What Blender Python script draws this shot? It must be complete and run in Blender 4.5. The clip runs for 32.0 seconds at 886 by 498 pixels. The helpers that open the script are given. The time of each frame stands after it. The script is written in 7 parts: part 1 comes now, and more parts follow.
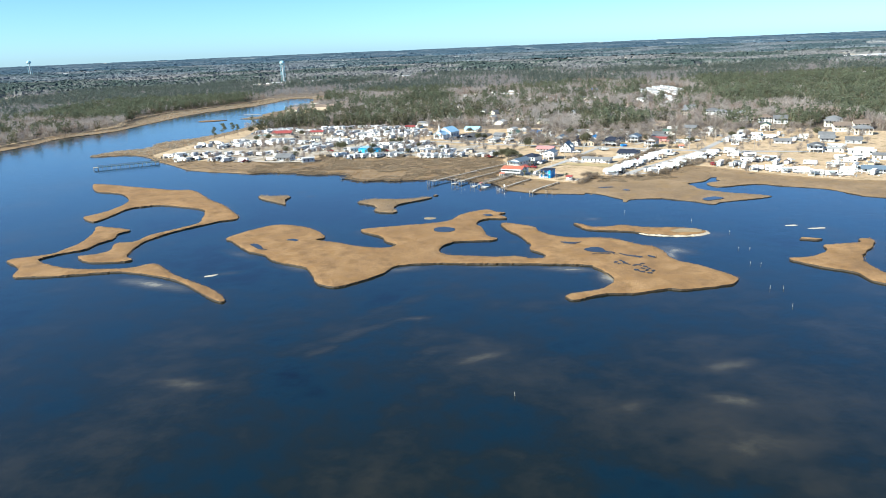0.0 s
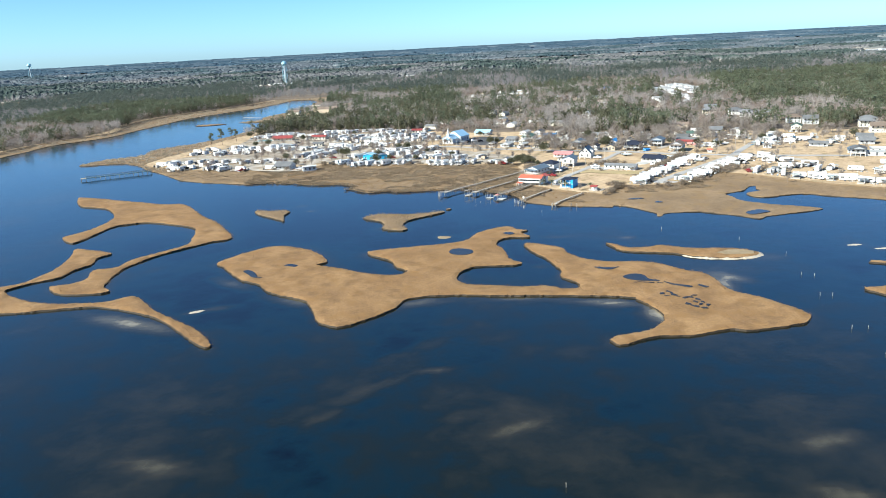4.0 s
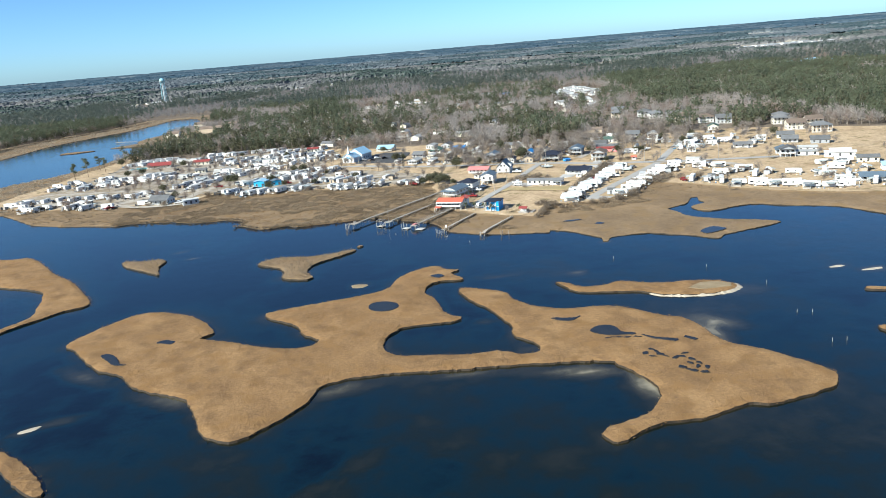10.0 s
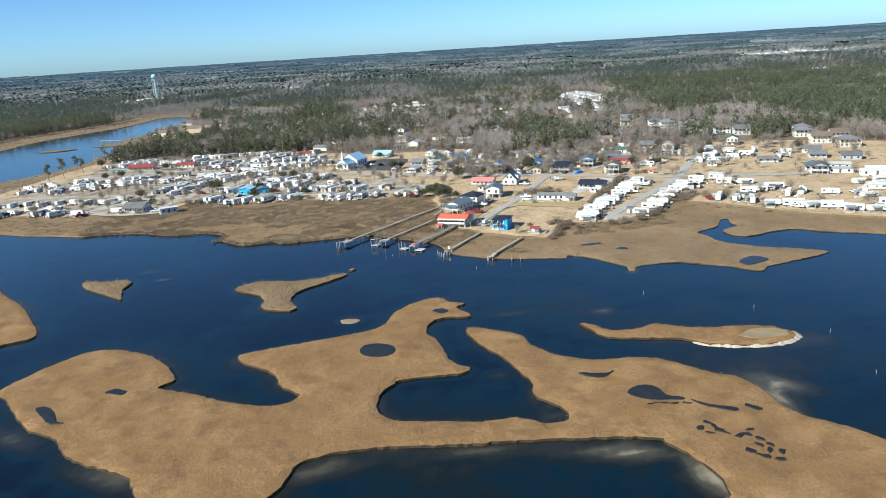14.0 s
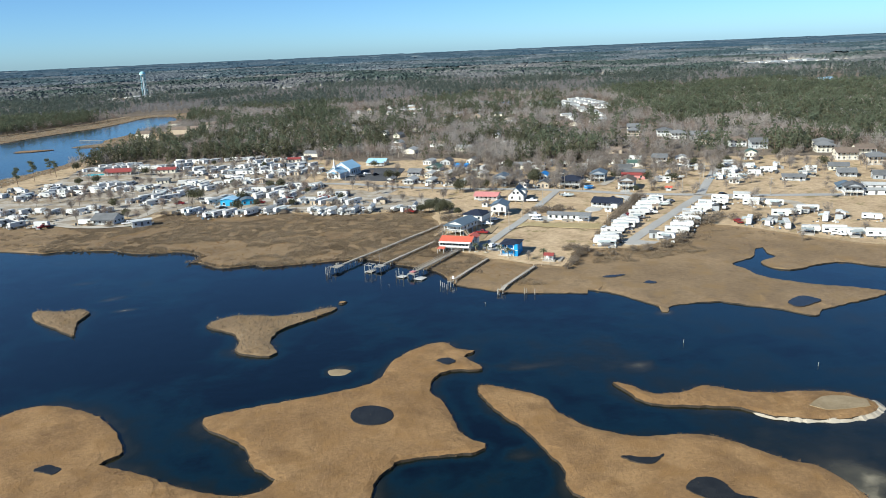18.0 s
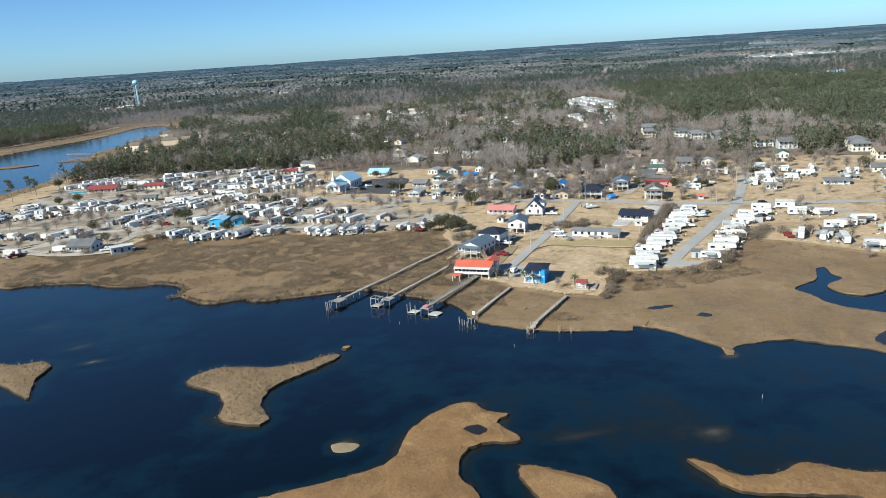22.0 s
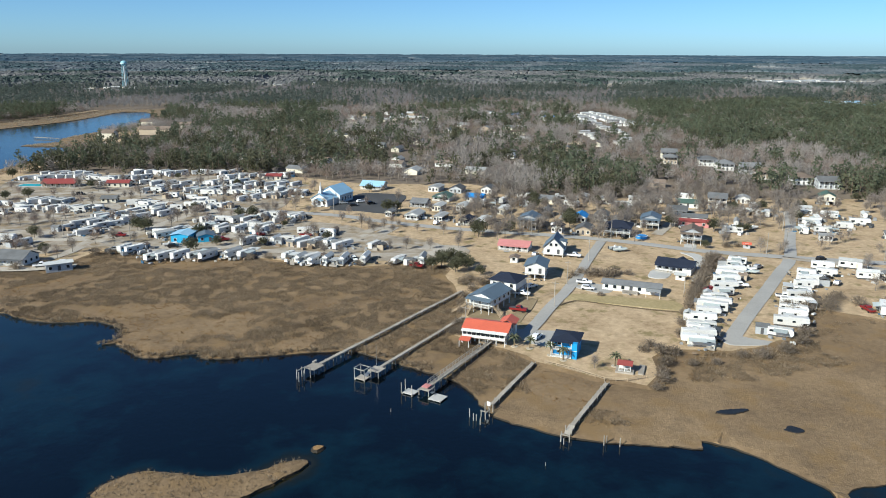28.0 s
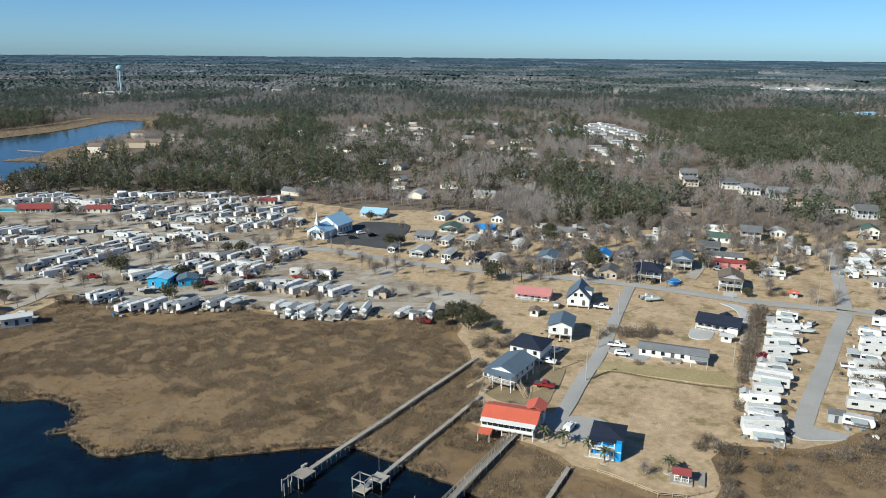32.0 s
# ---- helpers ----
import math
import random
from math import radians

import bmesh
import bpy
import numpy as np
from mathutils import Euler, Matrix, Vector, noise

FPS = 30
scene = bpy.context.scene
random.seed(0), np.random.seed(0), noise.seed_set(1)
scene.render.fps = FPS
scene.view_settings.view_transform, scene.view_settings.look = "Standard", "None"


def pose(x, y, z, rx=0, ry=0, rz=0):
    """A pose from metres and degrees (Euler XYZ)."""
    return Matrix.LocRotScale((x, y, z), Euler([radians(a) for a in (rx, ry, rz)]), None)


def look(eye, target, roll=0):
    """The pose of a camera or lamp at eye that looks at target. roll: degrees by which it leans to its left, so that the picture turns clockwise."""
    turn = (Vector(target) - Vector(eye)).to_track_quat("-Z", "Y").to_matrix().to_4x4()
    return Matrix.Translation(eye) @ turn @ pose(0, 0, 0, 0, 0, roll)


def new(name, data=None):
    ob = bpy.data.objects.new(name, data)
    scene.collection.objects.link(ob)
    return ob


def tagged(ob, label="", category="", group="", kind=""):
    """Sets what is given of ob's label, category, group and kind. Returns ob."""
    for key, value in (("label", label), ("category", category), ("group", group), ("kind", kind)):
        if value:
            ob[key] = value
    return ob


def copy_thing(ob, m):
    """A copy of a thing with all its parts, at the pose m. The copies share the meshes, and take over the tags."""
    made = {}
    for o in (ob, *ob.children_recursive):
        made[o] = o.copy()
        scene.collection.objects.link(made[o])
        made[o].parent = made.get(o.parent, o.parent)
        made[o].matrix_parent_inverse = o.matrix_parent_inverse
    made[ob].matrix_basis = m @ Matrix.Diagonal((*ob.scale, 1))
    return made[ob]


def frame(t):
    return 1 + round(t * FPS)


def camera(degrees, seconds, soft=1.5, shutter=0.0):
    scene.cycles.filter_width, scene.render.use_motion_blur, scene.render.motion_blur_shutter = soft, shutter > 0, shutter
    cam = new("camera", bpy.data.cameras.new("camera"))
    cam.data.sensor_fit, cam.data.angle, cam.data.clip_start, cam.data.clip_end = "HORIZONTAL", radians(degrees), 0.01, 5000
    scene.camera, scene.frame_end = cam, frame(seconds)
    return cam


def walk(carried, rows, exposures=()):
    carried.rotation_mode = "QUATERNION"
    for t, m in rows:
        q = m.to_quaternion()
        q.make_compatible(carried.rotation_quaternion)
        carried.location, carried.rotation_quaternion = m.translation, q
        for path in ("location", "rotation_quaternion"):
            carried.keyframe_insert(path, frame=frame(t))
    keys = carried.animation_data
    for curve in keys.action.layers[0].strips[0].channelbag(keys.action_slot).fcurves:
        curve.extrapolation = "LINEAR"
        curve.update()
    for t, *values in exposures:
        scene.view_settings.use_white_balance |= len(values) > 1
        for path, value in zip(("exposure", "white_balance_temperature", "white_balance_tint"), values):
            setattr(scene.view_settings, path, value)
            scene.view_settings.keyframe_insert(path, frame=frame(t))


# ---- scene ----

# ---------- camera and its way ----------
cam = camera(61.4, 32.0, soft=0.95)
PATH = [
    (0, (6.855, -285.355, 76.693), (6.818, -283.426, 76.167), -2.4),
    (0.5, (6.834, -280.846, 76.897), (6.792, -278.917, 76.369), -2.7),
    (1, (6.445, -276.484, 77.057), (6.402, -274.556, 76.528), -2.9),
    (1.5, (5.667, -272.057, 77.152), (5.619, -270.129, 76.624), -3.2),
    (2, (4.739, -267.578, 77.182), (4.692, -265.65, 76.653), -3.1),
    (2.5, (3.996, -262.989, 77.206), (3.95, -261.061, 76.676), -2.9),
    (3, (3.229, -258.286, 77.2), (3.183, -256.358, 76.671), -2.9),
    (3.5, (2.574, -253.768, 77.276), (2.525, -251.84, 76.747), -3.0),
    (5.5, (-0.513, -235.393, 77.097), (-0.562, -233.465, 76.568), -2.9),
    (6, (-1.584, -230.742, 77.007), (-1.634, -228.813, 76.479), -3.0),
    (6.5, (-2.161, -226.028, 77.223), (-2.213, -224.1, 76.694), -3.4),
    (7, (-2.729, -221.333, 77.183), (-2.765, -219.405, 76.653), -4.0),
    (7.5, (-3.283, -216.823, 77.065), (-3.179, -214.897, 76.538), -5.9),
    (8, (-3.614, -212.265, 76.986), (-3.431, -210.344, 76.461), -7.9),
    (8.5, (-3.867, -207.783, 76.937), (-3.674, -205.862, 76.413), -7.8),
    (9, (-3.687, -203.325, 76.805), (-3.488, -201.405, 76.28), -6.9),
    (9.5, (-3.269, -198.576, 76.667), (-3.061, -196.657, 76.142), -5.9),
    (10, (-2.879, -193.941, 76.608), (-2.663, -192.023, 76.083), -4.8),
    (10.5, (-2.542, -189.445, 76.551), (-2.319, -187.528, 76.025), -4.0),
    (11, (-2.148, -184.923, 76.567), (-1.923, -183.007, 76.04), -3.6),
    (11.5, (-1.946, -180.373, 76.58), (-1.717, -178.457, 76.053), -3.2),
    (12, (-1.912, -175.876, 76.478), (-1.681, -173.961, 75.952), -3.2),
    (12.5, (-1.949, -171.48, 76.361), (-1.713, -169.564, 75.837), -2.9),
    (13, (-2.111, -167.222, 76.098), (-1.874, -165.306, 75.576), -3.0),
    (13.5, (-1.604, -162.4, 76.045), (-1.368, -160.484, 75.522), -3.1),
    (14, (-1.383, -157.968, 76.032), (-1.151, -156.052, 75.51), -3.6),
    (14.5, (-1.07, -153.352, 76.116), (-0.841, -151.435, 75.594), -4.0),
    (16.5, (-0.74, -135.817, 76.329), (-0.497, -133.901, 75.809), -3.3),
    (17, (-0.729, -131.584, 76.325), (-0.484, -129.668, 75.806), -3.1),
    (17.5, (-0.769, -127.333, 76.398), (-0.519, -125.417, 75.88), -2.9),
    (18, (-0.794, -122.912, 76.456), (-0.538, -120.998, 75.938), -2.5),
    (18.5, (-0.711, -118.556, 76.423), (-0.453, -116.641, 75.906), -2.4),
    (19, (-0.848, -114.176, 76.25), (-0.589, -112.261, 75.736), -2.4),
    (19.5, (-0.714, -109.683, 76.329), (-0.453, -107.768, 75.814), -2.4),
    (20, (-0.52, -105.144, 76.357), (-0.261, -103.229, 75.841), -2.5),
    (20.5, (-0.463, -100.683, 76.357), (-0.206, -98.768, 75.841), -3.0),
    (21, (-0.434, -96.315, 76.406), (-0.178, -94.4, 75.889), -3.2),
    (21.5, (-0.502, -91.807, 76.427), (-0.247, -89.892, 75.91), -3.5),
    (22, (-0.493, -87.227, 76.277), (-0.239, -85.311, 75.762), -3.8),
    (22.5, (-0.57, -82.608, 76.141), (-0.314, -80.692, 75.626), -3.8),
    (23, (-0.782, -78.039, 76.11), (-0.526, -76.123, 75.598), -3.8),
    (23.5, (-0.406, -73.393, 76.085), (-0.148, -71.478, 75.572), -3.7),
    (24, (-0.158, -68.923, 76.083), (0.102, -67.007, 75.57), -3.5),
    (24.5, (-0.16, -64.49, 76.11), (0.101, -62.575, 75.596), -3.5),
    (26.5, (0.214, -47.1, 76.279), (0.465, -45.184, 75.766), -4.9),
    (26.6, (0.271, -46.185, 76.271), (0.539, -44.271, 75.759), -2.3),
    (26.7, (0.327, -45.270, 76.263), (0.611, -43.358, 75.751), -0.5),
    (26.8, (0.384, -44.356, 76.256), (0.675, -42.444, 75.744), 0.1),
    (27, (0.497, -42.526, 76.24), (0.789, -40.615, 75.728), 0.2),
    (27.5, (0.937, -37.893, 76.665), (1.228, -35.982, 76.151), 0.2),
    (28, (1.212, -33.262, 77.397), (1.502, -31.35, 76.884), 0.2),
    (28.5, (1.28, -28.742, 78.47), (1.572, -26.831, 77.957), 0.3),
    (29, (1.46, -24.289, 79.541), (1.751, -22.378, 79.026), 0.3),
    (29.5, (1.758, -19.83, 80.541), (2.049, -17.919, 80.027), 0.3),
    (30, (1.969, -15.199, 81.456), (2.259, -13.287, 80.945), 0.4),
    (30.5, (2.244, -10.506, 82.524), (2.534, -8.594, 82.012), 0.4),
    (31, (2.612, -5.85, 83.44), (2.902, -3.939, 82.93), 0.5),
    (31.5, (2.665, -1.424, 84.211), (2.956, 0.489, 83.702), 0.5),
    (32, (2.785, 2.658, 84.801), (3.076, 4.571, 84.293), 0.5),
]
EXPOSURES = [(0, 1.27, 6300, 4), (9, 1.0, 6300, 4), (19, 0.67, 6300, 4), (27, 0.55, 6300, 4), (32, 0.34, 6300, 4)]
walk(cam, [(t, look(e, g, r)) for t, e, g, r in PATH], EXPOSURES)

# ---------- sky, sun ----------
SUN_EL, SUN_AZ = radians(33), radians(240)      # azimuth: direction towards the sun, clockwise from +y
world = bpy.data.worlds.new("winter_sky")
scene.world = world
world.use_nodes = True
wn = world.node_tree
sky = wn.nodes.new("ShaderNodeTexSky")
sky.sky_type, sky.sun_disc = "NISHITA", False
sky.sun_elevation, sky.sun_rotation = SUN_EL, SUN_AZ
sky.altitude, sky.air_density, sky.dust_density, sky.ozone_density = 0, 0.6, 0.4, 6.0
bg = wn.nodes["Background"]
bg.inputs["Strength"].default_value = 0.095
tint = wn.nodes.new("ShaderNodeVectorMath")
tint.operation = "MULTIPLY"
tint.inputs[1].default_value = (0.80, 0.94, 0.98)      # clear blue winter air
wn.links.new(sky.outputs[0], tint.inputs[0])
wn.links.new(tint.outputs[0], bg.inputs["Color"])
sun_data = bpy.data.lights.new("sun", "SUN")
sun_data.energy, sun_data.angle, sun_data.color = 5.0, radians(0.53), (1.0, 0.95, 0.85)
sun = new("sun", sun_data)
sx, sy, sz = math.sin(SUN_AZ) * math.cos(SUN_EL), math.cos(SUN_AZ) * math.cos(SUN_EL), math.sin(SUN_EL)
sun.matrix_world = look((sx * 100, sy * 100, sz * 100), (0, 0, 0))


# ---------- materials ----------
def ramp(nt, fac, stops):
    r = nt.nodes.new("ShaderNodeValToRGB")
    while len(r.color_ramp.elements) < len(stops):
        r.color_ramp.elements.new(0.5)
    for el, (p, c) in zip(r.color_ramp.elements, stops):
        el.position, el.color = p, (*c, 1)
    nt.links.new(fac, r.inputs[0])
    return r.outputs[0]


def noise_tex(nt, vec, scale, detail=4, rough=0.55):
    n = nt.nodes.new("ShaderNodeTexNoise")
    n.inputs["Scale"].default_value, n.inputs["Detail"].default_value = scale, detail
    n.inputs["Roughness"].default_value = rough
    if vec is not None:
        nt.links.new(vec, n.inputs["Vector"])
    return n.outputs["Fac"]


def mix_rgb(nt, fac, a, b, mode="MIX"):
    m = nt.nodes.new("ShaderNodeMix")
    m.data_type, m.blend_type = "RGBA", mode
    for sock, val in ((m.inputs[0], fac), (m.inputs[6], a), (m.inputs[7], b)):
        if isinstance(val, (int, float)):
            sock.default_value = val
        elif isinstance(val, tuple):
            sock.default_value = (*val, 1)
        else:
            nt.links.new(val, sock)
    return m.outputs[2]


def math_node(nt, op, a, b=None):
    m = nt.nodes.new("ShaderNodeMath")
    m.operation = op
    for sock, val in zip(m.inputs, (a, b)):
        if isinstance(val, (int, float)):
            sock.default_value = val
        elif val is not None:
            nt.links.new(val, sock)
    return m.outputs[0]


def material(name, dark, light, big=0.05, small=1.5, rough=0.85, metal=0.0, bump=0.0, bump_scale=3.0, space="object", third=None,
             third_at=0.62, vary=0.0, island=0.0, fourth=None, leafy=0.0):
    """Two scales of colour variation, wear, and a fine relief."""
    m = bpy.data.materials.new(name)
    m.use_nodes = True
    nt = m.node_tree
    p = nt.nodes["Principled BSDF"]
    if space == "world":
        vec = nt.nodes.new("ShaderNodeNewGeometry").outputs["Position"]
    else:
        vec = nt.nodes.new("ShaderNodeTexCoord").outputs["Object"]
    n1, n2 = noise_tex(nt, vec, big, 5), noise_tex(nt, vec, small, 6, 0.65)
    f = math_node(nt, "ADD", math_node(nt, "MULTIPLY", n1, 0.55), math_node(nt, "MULTIPLY", n2, 0.45))
    col = ramp(nt, f, [(0.33, dark), (0.67, light)])
    if third:
        n3 = noise_tex(nt, vec, big * 2.7, 6, 0.6)
        mask = ramp(nt, n3, [(third_at - 0.06, (0, 0, 0)), (third_at + 0.06, (1, 1, 1))])
        col = mix_rgb(nt, mask, col, third)
    if fourth:
        colour, at, scale = fourth
        mask = ramp(nt, noise_tex(nt, vec, scale, 7, 0.68), [(at - 0.08, (0, 0, 0)), (at + 0.10, (0.7, 0.7, 0.7))])
        col = mix_rgb(nt, mask, col, colour)
    if vary:
        info = nt.nodes.new("ShaderNodeObjectInfo")
        v = math_node(nt, "ADD", math_node(nt, "MULTIPLY", info.outputs["Random"], 2 * vary), 1 - vary)
        col = mix_rgb(nt, 1.0, col, v, "MULTIPLY")
    if island:
        geo = nt.nodes.new("ShaderNodeNewGeometry")
        v = math_node(nt, "ADD", math_node(nt, "MULTIPLY", geo.outputs["Random Per Island"], 2 * island), 1 - island)
        col = mix_rgb(nt, 1.0, col, v, "MULTIPLY")
    nt.links.new(col, p.inputs["Base Color"])
    p.inputs["Roughness"].default_value, p.inputs["Metallic"].default_value = rough, metal
    p.inputs["Specular IOR Level"].default_value = 0.3
    if bump:
        b = nt.nodes.new("ShaderNodeBump")
        b.inputs["Strength"].default_value, b.inputs["Distance"].default_value = bump, 0.2
        nt.links.new(noise_tex(nt, vec, bump_scale, 5, 0.7), b.inputs["Height"])
        nt.links.new(b.outputs[0], p.inputs["Normal"])
    if leafy:
        # thin leaves and twigs let part of the light through
        tr, mx = nt.nodes.new("ShaderNodeBsdfTranslucent"), nt.nodes.new("ShaderNodeMixShader")
        nt.links.new(col, tr.inputs["Color"])
        mx.inputs[0].default_value = leafy
        nt.links.new(p.outputs[0], mx.inputs[1])
        nt.links.new(tr.outputs[0], mx.inputs[2])
        nt.links.new(mx.outputs[0], nt.nodes["Material Output"].inputs["Surface"])
        p.inputs["Specular IOR Level"].default_value = 0.08
    return m


M_MARSH = material("marsh_grass", (0.145, 0.080, 0.033), (0.34, 0.208, 0.094), 0.06, 1.3, 0.9, bump=0.9, bump_scale=2.2, space="world",
                   third=(0.225, 0.128, 0.05), third_at=0.55, fourth=((0.13, 0.074, 0.032), 0.565, 0.13))
M_MARSH_LAND = material("high_marsh", (0.128, 0.086, 0.048), (0.275, 0.192, 0.109), 0.045, 0.9, 0.95, bump=1.0, bump_scale=1.6, space="world",
                        third=(0.205, 0.135, 0.066), third_at=0.57, fourth=((0.105, 0.076, 0.046), 0.62, 0.16))
M_MUD = material("mud_bank", (0.012, 0.009, 0.006), (0.045, 0.032, 0.020), 0.4, 3.0, 0.7, bump=0.6, space="world")
M_LAWN = material("dormant_lawn", (0.24, 0.168, 0.095), (0.60, 0.455, 0.295), 0.07, 0.6, 0.95, bump=0.7, bump_scale=2.2, space="world",
                  third=(0.225, 0.178, 0.085), third_at=0.60, fourth=((0.175, 0.13, 0.078), 0.615, 0.07))
M_WOODFLOOR = material("leaf_litter", (0.095, 0.075, 0.056), (0.205, 0.165, 0.125), 0.02, 0.35, 0.95, space="world")
M_ASPHALT = material("weathered_asphalt", (0.285, 0.28, 0.265), (0.375, 0.365, 0.345), 0.08, 2.0, 0.9, space="world")
M_DARKASPHALT = material("dark_asphalt", (0.045, 0.047, 0.05), (0.085, 0.087, 0.09), 0.08, 2.0, 0.9, space="world")
M_GRAVEL = material("pale_gravel", (0.29, 0.26, 0.22), (0.46, 0.42, 0.36), 0.06, 1.5, 0.95, space="world", third=(0.30, 0.25, 0.185), third_at=0.56)
M_GREENLAWN = material("mown_grass", (0.23, 0.185, 0.09), (0.43, 0.345, 0.19), 0.08, 1.2, 0.95, bump=0.5, space="world")
M_SANDFLAT = material("tan_sand", (0.18, 0.135, 0.077), (0.30, 0.237, 0.15), 0.2, 2.0, 0.95, space="world")
M_DITCH_SHADOW = material("damp_grass_and_pole_shadow", (0.10, 0.075, 0.045), (0.19, 0.145, 0.085), 0.3, 2.0, 0.95, space="world")
M_SAND = material("pale_sand", (0.31, 0.265, 0.20), (0.47, 0.42, 0.34), 0.2, 2.0, 0.9, space="world")


def water_material():
    m = bpy.data.materials.new("river_water")
    m.use_nodes = True
    nt = m.node_tree
    p = nt.nodes["Principled BSDF"]
    pos = nt.nodes.new("ShaderNodeNewGeometry").outputs["Position"]
    att = nt.nodes.new("ShaderNodeAttribute")
    att.attribute_name = "shallow"
    big = noise_tex(nt, pos, 0.018, 6, 0.62)
    fine = noise_tex(nt, pos, 0.12, 5, 0.65)
    lift = math_node(nt, "MULTIPLY", math_node(nt, "SUBTRACT", math_node(nt, "ADD", big, math_node(nt, "MULTIPLY", fine, 0.35)), 0.675), 1.15)
    f = math_node(nt, "ADD", att.outputs["Fac"], lift)
    col = ramp(nt, f, [(0.0, (0.0007, 0.0022, 0.0042)), (0.13, (0.0017, 0.0103, 0.0160)), (0.25, (0.0056, 0.0084, 0.0052)), (0.5, (0.022, 0.0202, 0.0112)), (0.75, (0.070, 0.062, 0.038)), (1.0, (0.32, 0.28, 0.19))])
    nt.links.new(col, p.inputs["Base Color"])
    p.inputs["IOR"].default_value = 1.33
    p.inputs["Specular IOR Level"].default_value = 0.95
    p.inputs["Roughness"].default_value = 0.09
    b = nt.nodes.new("ShaderNodeBump")
    b.inputs["Strength"].default_value, b.inputs["Distance"].default_value = 0.09, 0.3
    h = math_node(nt, "ADD", noise_tex(nt, pos, 0.9, 4, 0.6), math_node(nt, "MULTIPLY", noise_tex(nt, pos, 0.16, 3), 1.6))
    nt.links.new(h, b.inputs["Height"])
    nt.links.new(b.outputs[0], p.inputs["Normal"])
    return m


M_WATER = water_material()


# ---------- plan helpers ----------
def smooth_ring(points, step=1.3, jitter=0.25, closed=True, seed=3):
    """A curved outline through control points, with an uneven, natural edge."""
    rnd = random.Random(seed)
    pts, out, n = [Vector((*p, 0)) for p in points], [], len(points)
    for i in range(n if closed else n - 1):
        if closed:
            a, b, c, d = pts[i - 1], pts[i], pts[(i + 1) % n], pts[(i + 2) % n]
        else:
            a, b, c, d = pts[max(i - 1, 0)], pts[i], pts[i + 1], pts[min(i + 2, n - 1)]
        k = max(1, int((c - b).length / step))
        for j in range(k):
            t = j / k
            q = 0.5 * ((2 * b) + (c - a) * t + (2 * a - 5 * b + 4 * c - d) * t * t + (3 * b - a - 3 * c + d) * t ** 3)
            out.append((q.x + rnd.uniform(-jitter, jitter), q.y + rnd.uniform(-jitter, jitter)))
    if not closed:
        out.append(tuple(points[-1]))
    return out


def inside(ring, x, y):
    r = np.asarray(ring, float)
    x, y = np.asarray(x, float), np.asarray(y, float)
    res = np.zeros(x.shape, bool)
    x0, y0 = r[:, 0], r[:, 1]
    x1, y1 = np.roll(x0, -1), np.roll(y0, -1)
    for a, b, c, e in zip(x0, y0, x1, y1):
        if b == e:
            continue
        cut = ((b > y) != (e > y)) & (x < (c - a) * (y - b) / (e - b) + a)
        res ^= cut
    return res


def edge_distance(ring, x, y):
    r = np.asarray(ring, float)
    best = np.full(np.shape(x), 1e9)
    for (a, b), (c, e) in zip(r, np.roll(r, -1, axis=0)):
        dx, dy = c - a, e - b
        t = np.clip(((x - a) * dx + (y - b) * dy) / (dx * dx + dy * dy + 1e-9), 0, 1)
        best = np.minimum(best, np.hypot(x - a - t * dx, y - b - t * dy))
    return best


def far_rise(x, y):
    """The country lifts gently towards the horizon."""
    r = np.hypot(x, y)
    return 52.0 * np.clip((r - 1500) / 3300, 0, 1.05) ** 1.15


def mesh_from(name, verts, faces, mats, face_mats=None, smooth=False):
    me = bpy.data.meshes.new(name)
    me.from_pydata([tuple(v) for v in verts], [], [tuple(f) for f in faces])
    for m in mats:
        me.materials.append(m)
    if face_mats is not None:
        me.polygons.foreach_set("material_index", face_mats)
    if smooth:
        me.polygons.foreach_set("use_smooth", [True] * len(me.polygons))
    me.update()
    return me


def land(name, ring, inner, z, base, mats, rough=0.12, spread=0.5, rise=False, lip=1.0):
    """A sheet of ground inside an outline, with a bank round it that goes down to base."""
    from mathutils.geometry import delaunay_2d_cdt
    n = len(ring)
    if sum(a[0] * b[1] - b[0] * a[1] for a, b in zip(ring, ring[1:] + ring[:1])) < 0:
        ring = ring[::-1]
    pts = [Vector(p) for p in ring] + [Vector(p) for p in inner]
    vs, _, fs, origin, _, _ = delaunay_2d_cdt(pts, [], [list(range(n))], 1, 1e-4)
    verts = []
    rim = [any(k < n for k in o) for o in origin]
    for v, low in zip(vs, rim):
        h = z * (lip if low else 1.0) + (noise.noise(Vector((v.x * 0.13, v.y * 0.13, 0))) * rough) + noise.noise(Vector((v.x * 0.6, v.y * 0.6, 3))) * rough * 0.5
        if rise:
            h += float(far_rise(v.x, v.y))
        verts.append((v.x, v.y, h))
    faces, kinds = [tuple(f) for f in fs], [0] * len(fs)
    near = {}
    for i, o in enumerate(origin):
        for k in o:
            near[k] = i
    k0 = len(verts)
    for i in range(n):
        a, b, c = Vector(ring[i - 1]), Vector(ring[i]), Vector(ring[(i + 1) % n])
        d = c - a
        nrm = Vector((d.y, -d.x)).normalized() if d.length > 0 else Vector((0, 0))
        verts.append((b.x + nrm.x * spread, b.y + nrm.y * spread, base))
    for i in range(n):
        j = (i + 1) % n
        if i in near and j in near:
            faces.append((near[i], k0 + i, k0 + j, near[j]))
            kinds.append(1)
    return tagged(new(name, mesh_from(name, verts, faces, mats, kinds)), kind="structure")


